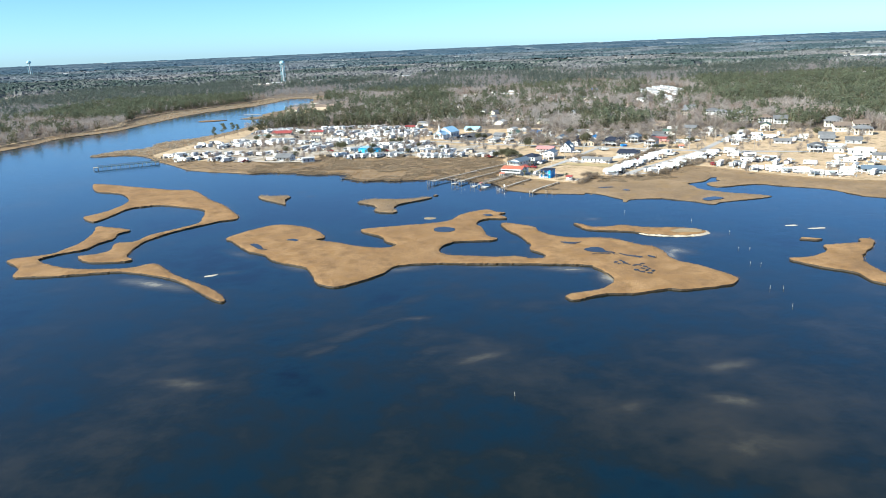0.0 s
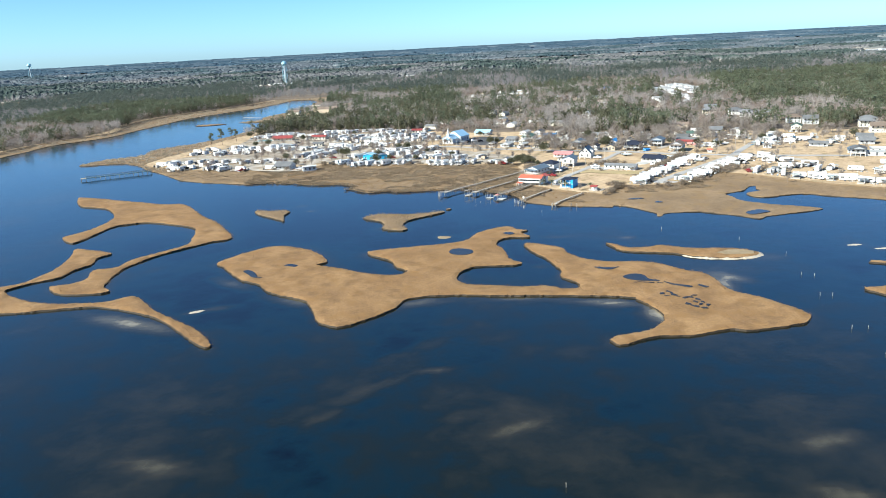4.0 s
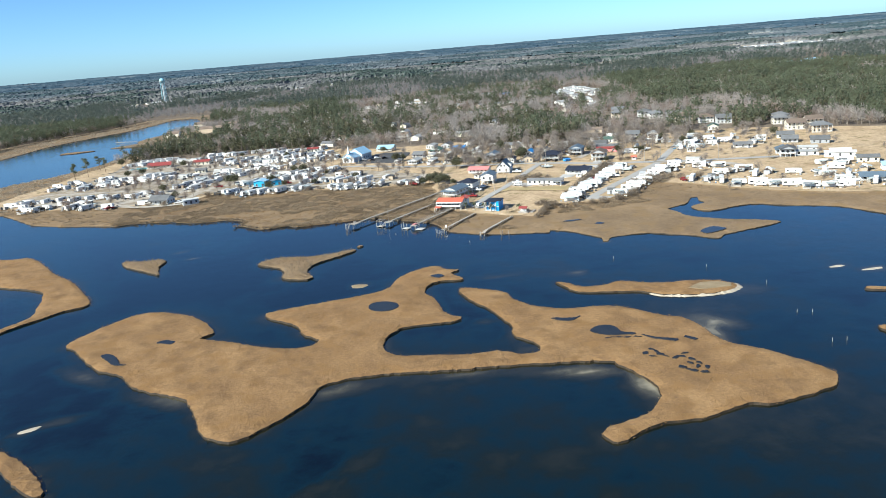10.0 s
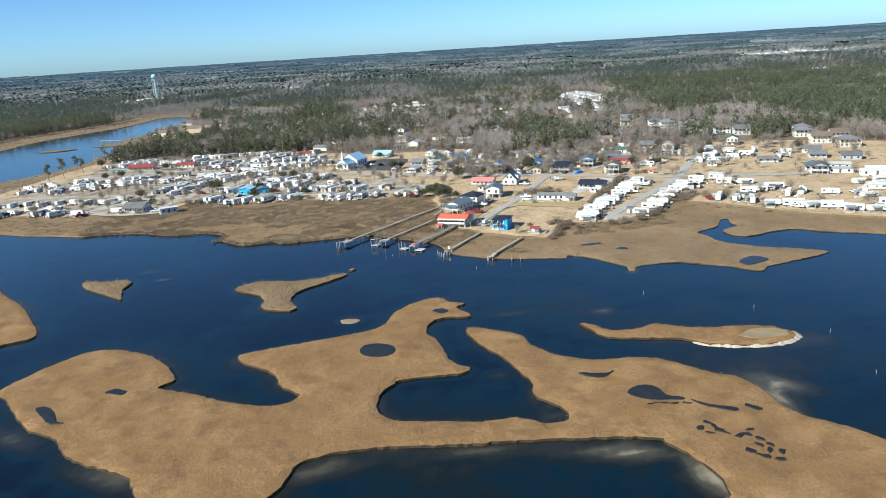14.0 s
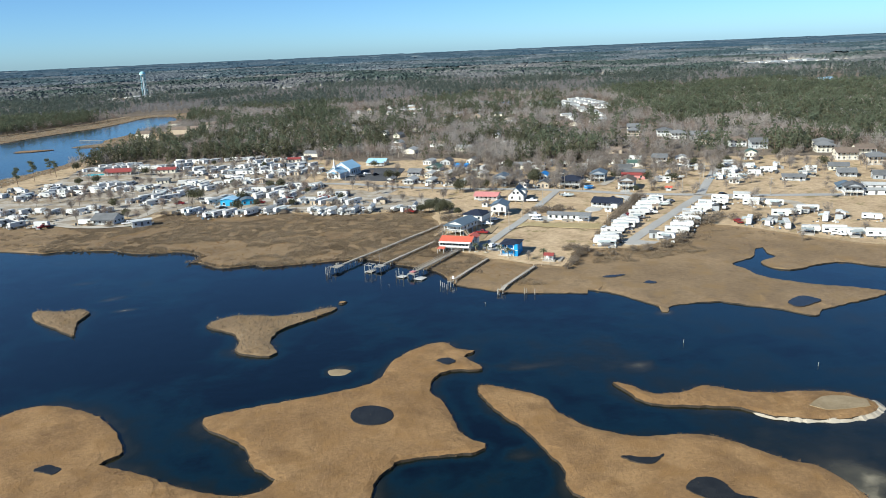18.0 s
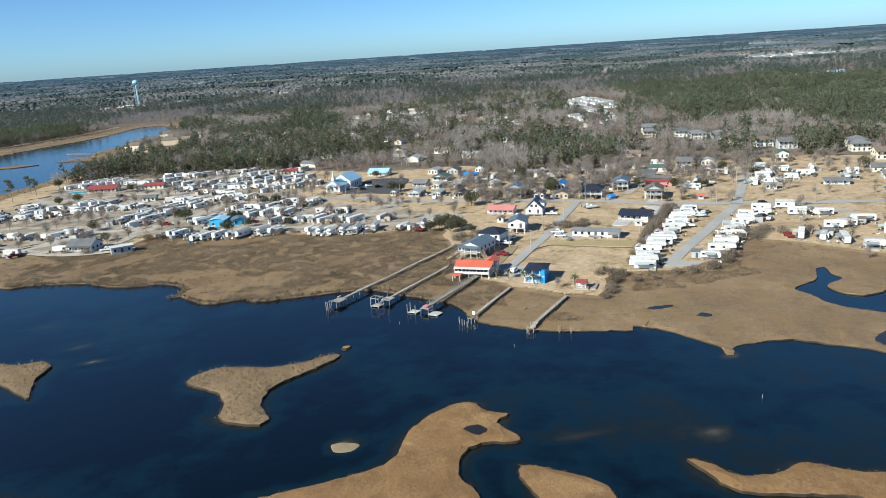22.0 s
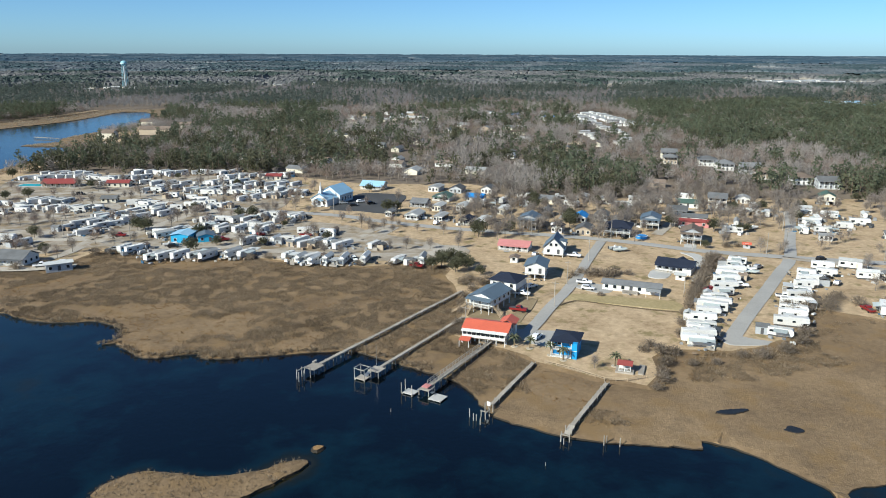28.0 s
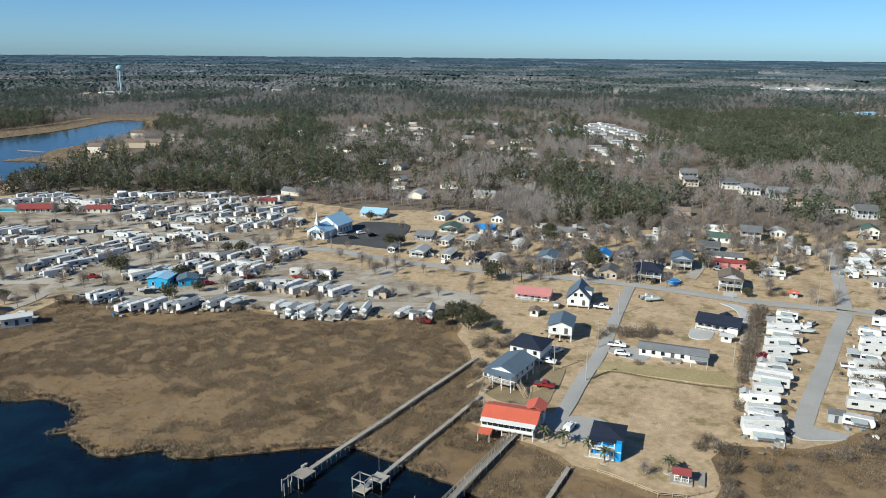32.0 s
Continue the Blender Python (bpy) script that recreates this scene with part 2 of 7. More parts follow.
def grid_in(ring, step, seed=1, margin=0.0):
    rnd = np.random.RandomState(seed)
    r = np.asarray(ring)
    gx, gy = np.meshgrid(np.arange(r[:, 0].min(), r[:, 0].max(), step), np.arange(r[:, 1].min(), r[:, 1].max(), step))
    gx, gy = gx.ravel() + rnd.uniform(-.35, .35, gx.size) * step, gy.ravel() + rnd.uniform(-.35, .35, gy.size) * step
    ok = inside(ring, gx, gy)
    gx, gy = gx[ok], gy[ok]
    if margin:
        ok = edge_distance(ring, gx, gy) > margin
        gx, gy = gx[ok], gy[ok]
    return gx, gy


# ---------- outlines of the plan ----------
BIG_ISLE_NORTH = [(-91.5, 26.8), (-76.7, 46.4), (-59.4, 38.9), (-49.3, 22.9), (-50.1, 18.8), (-52.1, 16.3), (-44.1, 11.8),
    (-35.1, 5.1), (-25.1, -0.1), (-19.4, 0.5), (-17.4, 3.7), (-22.1, 9.7), (-24.4, 17.2), (-34.8, 30.1), (-26.6, 34.2), (-3.9, 38.9),
    (4.1, 42.6), (8.6, 52.9), (15.9, 60.2), (23, 62.6), (26, 56.9), (29.9, 54.8), (26.9, 51.8), (29.9, 43.5), (22.1, 44.2),
    (17.7, 40.9), (15.8, 33.3), (18, 27.8), (19.5, 13), (23.3, 7.9)]
BIG_ISLE_LAGOON = [(21, 5.3), (8.2, 5.7), (3.7, 2.8), (0.8, -2.1), (-0.1, -8.4), (1.9, -12.7), (6, -15.3), (13.5, -17.3),
    (22.4, -19.5), (28.6, -19.3), (33.9, -23.3), (38.6, -22.8), (39.1, -17.9), (35, -10.6), (35.8, -3.2), (32, 13), (28.3, 22.5),
    (26.7, 32.8), (30.3, 33.6), (40.1, 25.2), (40.9, 18.6), (45.7, 10.2), (52.9, 4.3), (63.1, 3.1), (69.1, 0.1), (75.9, -8.8),
    (80.9, -12.8), (82.9, -19.8), (82.9, -27.3), (85.1, -33.6), (90.5, -40.2), (97, -52.8), (94.4, -59.3), (89.5, -61.5),
    (78.2, -63.8), (72.3, -62.6)]
BIG_ISLE_SOUTH = [(66.2, -64.4), (61.8, -65.5), (51.7, -65.5), (44, -69.5), (40.9, -69.6), (39.9, -67.5), (41.6, -64.4), (51, -61.3),
    (54.9, -57.5), (57.7, -53), (58.2, -48.6), (57, -43.2), (54.4, -36.9), (50.6, -33), (25.2, -28.3), (17.9, -27.9), (-2.3, -24.4),
    (-15.4, -26.3), (-19.5, -35.4), (-28.3, -44.9), (-31.8, -47.7), (-34.9, -48.5), (-39.6, -45.4), (-42.1, -41.2), (-46.9, -27.4),
    (-49.7, -23.1), (-62.2, -14.1), (-69, -4), (-76.8, 2.3), (-87.3, 18.5)]
RING_ISLE = [(-220.8, 177.4), (-216.8, 180.6), (-162.5, 150.5), (-147.3, 145.7), (-126.6, 113.6), (-114.9, 98.1), (-104.7, 79.8),
    (-98.3, 64.8), (-106.1, 58.9), (-120.4, 42.1), (-125.4, 31.5), (-127.9, 22.1), (-126.2, 3.2), (-121.2, -5.6), (-136.6, -6),
    (-146.3, 3.3), (-139.9, 5.9), (-137, 12.4), (-139.1, 22.8), (-131.7, 25.6), (-128.8, 37.1), (-115.5, 54.6), (-116.2, 67.8),
    (-118.5, 78.3), (-124.2, 89.9), (-148.6, 104.2), (-158.8, 103.1), (-165.5, 97.1), (-168.7, 71.5), (-173.3, 71), (-180.9, 81),
    (-177.2, 86.9), (-173.6, 98.6), (-173.1, 113), (-175.2, 122.7), (-188.2, 143.3), (-203.6, 151.6), (-210.9, 158.4)]
VEE_ISLE = [(-163.2, 56.4), (-157.4, 55.5), (-143.4, 47.8), (-146.1, 41.8), (-144.5, 32.3), (-147.8, 23.1), (-148.8, 14.9),
    (-155.8, 9.7), (-161, 2), (-156.6, -4.3), (-147.6, -10.8), (-139, -14.9), (-129.4, -16.8), (-116.8, -16.2), (-108.7, -11.9),
    (-95.3, -28.1), (-77.7, -45), (-69.6, -55.9), (-69, -59.8), (-74.4, -55.3), (-90.3, -36.7), (-104, -27), (-111.7, -23.3),
    (-121.3, -20.7), (-141.2, -23.3), (-151.7, -23.4), (-158.4, -21.9), (-162.1, -11.3), (-173.9, 2), (-161.9, 7.9), (-157.8, 16.2),
    (-156.4, 28.1), (-159.1, 44.8)]
WEDGE_ISLE = [(-100.9, 116.8), (-100.6, 120.3), (-92.4, 118.2), (-86.8, 118.8), (-82.9, 114.2), (-83.9, 106.2), (-81.4, 94.5),
    (-83.8, 96.4), (-96.1, 109.3)]
AXE_ISLE = [(-43.2, 92.3), (-39.5, 97.7), (-34, 99.1), (-23.9, 95.6), (-15.8, 95.9), (-9.3, 98.6), (-5.6, 99.1), (-6.8, 95.5),
    (-20, 84.7), (-22.8, 79.9), (-23.5, 74.1), (-21.3, 66.2), (-23, 64.4), (-27.4, 66.2), (-31.1, 68.5), (-32.4, 70.7), (-32.2, 77),
    (-34.5, 83.7), (-37.9, 86.6)]
SAND_ISLE = [(57.8, 28.4), (60.7, 26.8), (63.9, 21.7), (71.1, 20.5), (77.5, 22.4), (85, 16.9), (101.6, 13.8), (106.7, 8.9),
    (106.7, 5), (100.4, 2.1), (91.8, 3), (84, 5.9), (80.9, 9.4), (77.3, 12), (62.3, 16.8), (59.4, 22.8)]
EAST_ISLE = [(122.2, -35.5), (129.5, -33.6), (137, -29.5), (140.7, -23.9), (141.9, -19.3), (155, -17.9), (158.2, -12.6), (162.3, -14),
    (157.9, -22.3), (146.9, -35.9), (144.4, -45.9), (144.3, -55.4), (145.8, -62.7), (145, -69.9), (136.5, -62.2), (136, -53.2),
    (128, -45.1)]
RIVER_SHORE = [(-900, 120), (-470, 230), (-420, 320), (-403, 386), (-397, 432), (-394, 481), (-364, 533), (-359, 590), (-352, 650),
    (-345, 720), (-320, 790), (-290, 850), (-275, 910), (-262, 985), (-232, 985), (-212, 930), (-203, 834), (-218, 750), (-236, 690),
    (-232, 655), (-252, 632), (-214, 618), (-203, 585), (-212, 525), (-222, 479), (-232, 449), (-242, 430), (-262, 401), (-261, 366),
    (-284, 351), (-291, 329), (-288, 321), (-258, 323), (-236, 304), (-222, 283), (-203, 261), (-179, 230), (-159, 216), (-143, 209)]
TOWN_SHORE = [(-127, 201.5), (-118.9, 202.6), (-100, 198.3), (-88.6, 190.2), (-78.1, 186.8), (-68.6, 186.4), (-60.5, 179.6),
    (-58, 172), (-61.7, 166.9), (-58.5, 167.5), (-51, 158.3), (-46.2, 155.5), (-35.1, 157.2), (-31.6, 152.9), (-11.5, 153),
    (-4.2, 153.5), (5.5, 152.5), (13.5, 145.8), (27.4, 132.4), (31.7, 125), (33.1, 116.5), (37.1, 109.2), (50, 99.5), (64.3, 94.7),
    (67.9, 94), (73, 91.9), (74.6, 95), (79.6, 91.6), (83.7, 86), (87, 79), (89.4, 75), (88, 70.2), (90, 70), (93.1, 74.7),
    (100.2, 75.3), (108.2, 74.2), (114, 69.3), (120.1, 65.3), (127.4, 57)]
CREEK_SHORE = [(132.2, 60.8), (147.1, 64.9), (159, 69.4), (153, 76.5), (145.2, 80.5), (137.5, 88), (132.5, 94.8), (132.5, 103),
    (131.2, 109.5), (141.8, 114.8), (146, 121), (150, 125.8), (152.7, 126.2), (149.5, 118.5), (150.5, 113.8), (143.5, 110.2),
    (140.8, 107.2), (142, 100.4), (147.6, 97.5), (157, 100.6), (166.6, 101.3), (173, 95.1), (178.5, 91), (189.5, 84.5), (194.4, 77.5),
    (198, 67), (207, 57), (260, 24), (400, -50), (900, -200)]
TOWN_EDGE = [(900, -150), (420, -10), (300, 60), (250, 86), (214, 99), (195, 112), (178, 130), (164, 150), (151, 163), (141, 160), (120, 141), (104, 137), (89, 141),
    (82, 135), (79, 126), (73, 121), (62, 127), (52, 138), (43, 150), (34, 158), (37, 170), (42, 184), (40, 210), (39, 230), (3, 233),
    (-34, 252), (-53, 260), (-76, 267), (-89, 265), (-98, 252), (-116, 247), (-150, 258), (-190, 272), (-230, 303), (-232, 330),
    (-222, 380), (-215, 430), (-203, 480), (-192, 530), (-184, 590), (-196, 640), (-205, 690), (-196, 760), (-186, 840), (-192, 950),
    (-205, 1020), (-290, 1040)]
WEST_EDGE = [(-296, 1010), (-318, 920), (-352, 850), (-386, 790), (-402, 720), (-398, 650), (-379, 595), (-387, 553), (-404, 522), (-415, 500), (-419, 456), (-425, 386), (-445, 320),
    (-500, 245), (-900, 150)]

FAR = [(4850, 600), (4700, 1600), (4200, 2700), (3300, 3700), (2200, 4400), (1000, 4800), (0, 4880), (-1000, 4800), (-2200, 4400),
       (-3300, 3700), (-4200, 2700), (-4700, 1600), (-4850, 700)]

big_isle = smooth_ring(BIG_ISLE_NORTH + BIG_ISLE_LAGOON + BIG_ISLE_SOUTH)
ISLES = {"big": big_isle, "ring": smooth_ring(RING_ISLE, seed=4), "vee": smooth_ring(VEE_ISLE, seed=5),
         "wedge": smooth_ring(WEDGE_ISLE, seed=6), "axe": smooth_ring(AXE_ISLE, seed=7),
         "sand": smooth_ring(SAND_ISLE, seed=8), "east": smooth_ring(EAST_ISLE, seed=9)}
shore = smooth_ring(TOWN_SHORE + CREEK_SHORE, 1.6, 0.3, False, 11)
river = smooth_ring(RIVER_SHORE, 4.0, 0.5, False, 12)
mainland = river + shore + [(4850, -400)] + FAR + [(-4850, -300)]
upland = smooth_ring(TOWN_EDGE[1:] + WEST_EDGE[:-1], 4.0, 1.0, False, 13) + [WEST_EDGE[-1]] + [(-4850, 200)] + FAR[::-1] + [(4850, -200), TOWN_EDGE[0]]


def build_water():
    xs = np.concatenate([[-5000, -3000, -1500, -800, -500], np.arange(-400, 300, 2.5), [300, 420, 600, 900, 1600, 3000, 5000]])
    ys = np.concatenate([[-5000, -2500, -1200, -600, -350], np.arange(-280, 330, 2.5), np.arange(330, 1000, 20.0), [1100, 1300]])
    gx, gy = np.meshgrid(xs, ys)
    x, y = gx.ravel(), gy.ravel()
    near = (np.abs(x) < 410) & (y > -290) & (y < 340)
    # greener, browner tone outside a darker oval off the piers, and again southward
    shallow = 0.17 * (1 - np.exp(-((x + 45) / 85.0) ** 4 - np.clip((y - 95) / 115.0, -9, 9) ** 4))
    shallow += 0.11 / (1 + np.exp(np.clip((y + 72) / 14.0, -30, 30)))
    for key, ring in ISLES.items():
        r = np.asarray(ring)
        ok = near & (x > r[:, 0].min() - 25) & (x < r[:, 0].max() + 25) & (y > r[:, 1].min() - 25) & (y < r[:, 1].max() + 25)
        d = edge_distance(ring, x[ok], y[ok])
        reach = 3.2 if key in ("sand",) else 2.2
        shallow[ok] = np.maximum(shallow[ok], 0.42 * np.exp(-d / reach))
    # bars of sand under the surface: x, y, half length, half width, turn, strength
    for bx, by, a, b, turn, s in SHOALS:
        c, q = math.cos(radians(turn)), math.sin(radians(turn))
        u, v = ((x - bx) * c + (y - by) * q) / a, (-(x - bx) * q + (y - by) * c) / b
        shallow = np.maximum(shallow, s * np.exp(-(u * u + v * v)))
    n = len(xs)
    idx = np.arange(len(x)).reshape(len(ys), n)
    faces = np.stack([idx[:-1, :-1], idx[:-1, 1:], idx[1:, 1:], idx[1:, :-1]], -1).reshape(-1, 4)
    me = mesh_from("water", np.stack([x, y, np.zeros_like(x)], -1), faces.tolist(), [M_WATER])
    att = me.attributes.new("shallow", "FLOAT", "POINT")
    att.data.foreach_set("value", shallow)
    return tagged(new("water", me), kind="structure", label="dark blue tidal river water with sandy shallows")


SHOALS = [(-20, -80, 24, 11, 35, 0.44), (-30, -97, 14, 7, 30, 0.4), (-8, -64, 9, 5, 30, 0.5), (58, -158, 40, 11, 8, 0.42), (-82, -29, 4, 1.8, 25, 0.9), (-77, -27, 8, 3, 15, 0.66), (-12, -29, 9, 2.5, 20, 0.72), (-50, -22, 12, 3, -35, 0.8), (88, -18, 5, 9, 40, 0.7), (30, 3, 5, 3, 0, 0.5), (-79.5, 128.5, 3.6, 1.4, 10, 0.95), (-72.4, 114.8, 3.6, 1.2, 10, 0.9), (-97, 150, 5, 2.5, 0, 0.45),
          (-5.2, 51.2, 2.9, 2.4, 0, 0.95), (67.6, 36.6, 4, 2, 0, 0.75), (38.7, 43.4, 7, 1.5, -5, 0.7), (144, 12.8, 3.5, 2, 0, 0.9),
          (151.9, 6.7, 5, 2.2, 0, 0.95), (-102, 58.4, 4, 2.5, 0, 0.55), (104, 5, 14, 6, -20, 0.6), (89, 70, 3, 2, 30, 0.8),
          (57, -48, 4, 12, 10, 0.95), (46, -37, 15, 3.5, -15, 0.85), (20, -30, 16, 2.5, -8, 0.6), (-53, -23, 14, 4, -38, 0.75), (-79, -1, 12, 4, -42, 0.65),
          (-12, -30, 12, 4, 5, 0.6), (84, -24, 4, 12, 5, 0.8), (-98, -38, 28, 5, -28, 0.85), (-69, -60, 6, 3, -35, 0.5),
          (-35, 2, 14, 3, -25, 0.5), (-20, -75, 26, 12, -20, 0.3), (10, -100, 22, 8, 15, 0.3), (-45, -95, 18, 6, 10, 0.25),
          (66, -137, 9, 4, -20, 0.6), (44, -139, 10, 5, 20, 0.45), (-26, -94, 12, 5, 30, 0.5), (-16, -71, 9, 4, 20, 0.5), (0, -104, 9, 4, 25, 0.5), (-33, -109, 7, 4, 20, 0.4), (-20, -88, 14, 3.5, 35, 0.62), (-6, -80, 7, 2.5, -10, 0.66), (12, -110, 10, 3, 25, 0.6), (-30, -102, 8, 3, 40, 0.6), (70, -120, 12, 4, 15, 0.6), (-60, -120, 14, 4, -20, 0.58), (-150, 60, 30, 14, 10, 0.2), (36, -20, 4, 3, 0, 0.5)]

build_water()
for key, ring in ISLES.items():
    gx, gy = grid_in(ring, 2.2, 5, 0.9)
    ob = land("marsh_island", ring, list(zip(gx, gy)), 0.75, -0.4, [M_MARSH_LAND if key in ("axe", "wedge") else M_MARSH, M_MUD], 0.16, 0.3, lip=0.65)
    tagged(ob, label="low marsh island of golden-brown cordgrass with muddy banks")

rnd = np.random.RandomState(21)
gx, gy = rnd.uniform(-420, 330, 9000), rnd.uniform(50, 420, 9000)
ok = inside(mainland, gx, gy) & ~inside(upland, gx, gy)
marsh_pts = list(zip(gx[ok], gy[ok]))
tagged(land("marsh_ground", mainland, marsh_pts, 0.6, -0.5, [M_MARSH_LAND, M_MUD], 0.2, 0.35, lip=0.45), label="brown salt marsh along the river shore")
near = [(x, y) for x, y in zip(rnd.uniform(-300, 420, 5000), rnd.uniform(120, 520, 5000))]
farp = []
for r in (700, 900, 1150, 1450, 1700, 1950, 2200, 2500, 2800, 3100, 3400, 3700, 4000, 4300, 4600):
    for a in np.arange(-60, 61, 4.0):
        farp.append((r * math.sin(radians(a + rnd.uniform(-1, 1))), r * math.cos(radians(a))))
xy = np.array(near + farp)
ok = inside(upland, xy[:, 0], xy[:, 1])
tagged(land("ground", upland, [tuple(p) for p in xy[ok]], 1.0, 0.45, [M_LAWN, M_MARSH_LAND], 0.12, 2.5, True),
       label="dormant tan grass and bare soil of the town")


EDGE_X = [-600, -330, -300, -193, -153, -82, -40, 19, 38, 86, 103, 186, 200, 232, 262, 300, 420, 900]
EDGE_Y = [0, 0, 476, 470, 474, 448, 452, 410, 405, 395, 355, 342, 352, 335, 330, 312, 210, -100]
wood_ring = smooth_ring(list(zip(EDGE_X[3:-1], EDGE_Y[3:-1])), 6.0, 1.5, False, 19)
wood_ring += [(900, 0), (4700, -100)] + [(a * 0.995, b * 0.995) for a, b in FAR] + [(-4700, 300), (-900, 190), (-470, 330), (-434, 400), (-424, 480), (-400, 545), (-392, 600), (-410, 660), (-414, 725), (-398, 795),
                                                                               (-364, 858), (-330, 925), (-305, 1022), (-196, 1035), (-180, 930), (-172, 830), (-180, 690), (-172, 590), (-188, 520)]
ok = inside(wood_ring, xy[:, 0], xy[:, 1])
tagged(land("woodland_floor", wood_ring, [tuple(p) for p in xy[ok]], 1.12, 0.6, [M_WOODFLOOR, M_WOODFLOOR], 0.12, 2.0, True),
       label="grey-brown leaf litter under bare woods")


def strip(name, line, width, z, mat, label, closed_step=3.0):
    """A road or path laid along a line."""
    pts = smooth_ring(line, closed_step, 0.05, False, 2)
    verts, faces = [], []
    for i, p in enumerate(pts):
        a, b = Vector(pts[max(i - 1, 0)]), Vector(pts[min(i + 1, len(pts) - 1)])
        d = (b - a).normalized()
        for s in (-1, -0.33, 0.33, 1):
            w = width / 2 * s * (1 + 0.05 * noise.noise(Vector((p[0] * 0.3, p[1] * 0.3, s))))
            verts.append((p[0] + d.y * w, p[1] - d.x * w, z + (0.03 if abs(s) < 0.5 else -0.04)))
    for i in range(len(pts) - 1):
        for k in range(3):
            faces.append((4 * i + k, 4 * i + k + 1, 4 * i + 5 + k, 4 * i + 4 + k))
    return tagged(new(name, mesh_from(name, verts, faces, [mat])), kind="structure", label=label)


CUL = [(108.2, 144.6), (124.5, 163.3), (142.3, 183.1), (160, 203.2), (172.8, 217.6), (191.7, 246.8), (214, 281), (224, 300)]
CROSS = [(-60, 350), (-30.1, 335.6), (4.2, 319.7), (20.3, 306.7), (47.8, 288.8), (74.3, 276), (101.9, 263.6), (124.1, 250.3), (146, 234),
         (172, 221.7), (200, 210), (260, 190)]
HOUSE_ROAD = [(111.3, 254), (96.3, 227.5), (83.5, 203.9), (75.6, 190.6), (66.3, 176.6), (60.0, 166.2), (54.5, 158)]
strip("road", CUL, 4.5, 1.16, M_ASPHALT, "pale grey asphalt street between campers")
strip("road", CROSS, 5.6, 1.2, M_ASPHALT, "worn grey asphalt street through the town")
strip("road", HOUSE_ROAD, 3.8, 1.24, M_ASPHALT, "narrow grey asphalt lane to the waterfront houses")

# ---------- building helpers ----------
GRID = -28.0     # the town's streets lie at this turn


def part(name, bm, mat, parent, label="", at=None):
    me = bpy.data.meshes.new(name)
    bm.normal_update()
    bm.to_mesh(me)
    bm.free()
    for m in (mat if isinstance(mat, (list, tuple)) else [mat]):
        me.materials.append(m)
    ob = new(name, me)
    ob.parent = parent
    if at is not None:
        ob.matrix_basis = at
    if label:
        ob["label"] = label
    return ob


def share(name, me, parent, at, label=""):
    ob = new(name, me)
    ob.parent, ob.matrix_basis = parent, at
    if label:
        ob["label"] = label
    return ob


def thing(name, label, category, group="", at=None):
    ob = new(name)
    ob.empty_display_size = 0.5
    if at is not None:
        ob.matrix_basis = at
    return tagged(ob, label, category, group)


def box(bm, x0, x1, y0, y1, z0, z1, bevel=0.0):
    r = bmesh.ops.create_cube(bm, size=1.0)
    for v in r["verts"]:
        v.co = Vector(((x0 + x1) / 2 + v.co.x * (x1 - x0), (y0 + y1) / 2 + v.co.y * (y1 - y0), (z0 + z1) / 2 + v.co.z * (z1 - z0)))
    if bevel:
        es = list({e for v in r["verts"] for e in v.link_edges})
        bmesh.ops.bevel(bm, geom=es, offset=bevel, segments=1, affect="EDGES")
    return bm


def boxm(*a, bevel=0.0):
    return box(bmesh.new(), *a, bevel=bevel)


def prism(profile, y0, y1, bevel=0.0):
    """A side profile (x, z) drawn out along y."""
    bm = bmesh.new()
    a = [bm.verts.new((x, y0, z)) for x, z in profile]
    b = [bm.verts.new((x, y1, z)) for x, z in profile]
    bm.faces.new(a[::-1])
    bm.faces.new(b)
    for i in range(len(profile)):
        j = (i + 1) % len(profile)
        bm.faces.new((a[i], a[j], b[j], b[i]))
    bmesh.ops.recalc_face_normals(bm, faces=bm.faces[:])
    if bevel:
        bmesh.ops.bevel(bm, geom=bm.edges[:], offset=bevel, segments=1, affect="EDGES")
    return bm


def tube(bm, a, b, r0, r1, n=6):
    a, b = Vector(a), Vector(b)
    d = (b - a).normalized()
    s = d.orthogonal().normalized()
    t = d.cross(s)
    rings = []
    for c, r in ((a, r0), (b, r1)):
        rings.append([bm.verts.new(c + (s * math.cos(2 * math.pi * k / n) + t * math.sin(2 * math.pi * k / n)) * r) for k in range(n)])
    for k in range(n):
        bm.faces.new((rings[0][k], rings[0][(k + 1) % n], rings[1][(k + 1) % n], rings[1][k]))
    bm.faces.new(rings[1])
    bm.faces.new(rings[0][::-1])
    return bm


def paint(name, col, rough=0.6, metal=0.0, spread=0.12, small=2.0, vary=0.0, bump=0.0):
    lo, hi = tuple(c * (1 - spread) for c in col), tuple(min(c * (1 + spread), 0.9) for c in col)
    return material(name, lo, hi, 0.25, small, rough, metal, bump, 6.0, vary=vary)


M_WHITE = paint("white_siding", (0.62, 0.62, 0.60), 0.6, spread=0.12, vary=0.10)
M_CREAM = paint("cream_siding", (0.62, 0.58, 0.48), 0.7, vary=0.12)
M_GREYWALL = paint("grey_siding", (0.36, 0.38, 0.40), 0.7, vary=0.15)
M_TANWALL = paint("tan_siding", (0.40, 0.33, 0.25), 0.75, vary=0.15)
M_BLUEWALL = paint("bright_blue_wall", (0.02, 0.28, 0.62), 0.5, spread=0.06)
M_TURQ = paint("turquoise_wall", (0.03, 0.33, 0.58), 0.6)
M_RV = paint("white_fibreglass", (0.63, 0.625, 0.605), 0.4, spread=0.12, vary=0.18)
M_RVROOF = paint("rubber_roof", (0.52, 0.52, 0.507), 0.75, spread=0.22, vary=0.2)
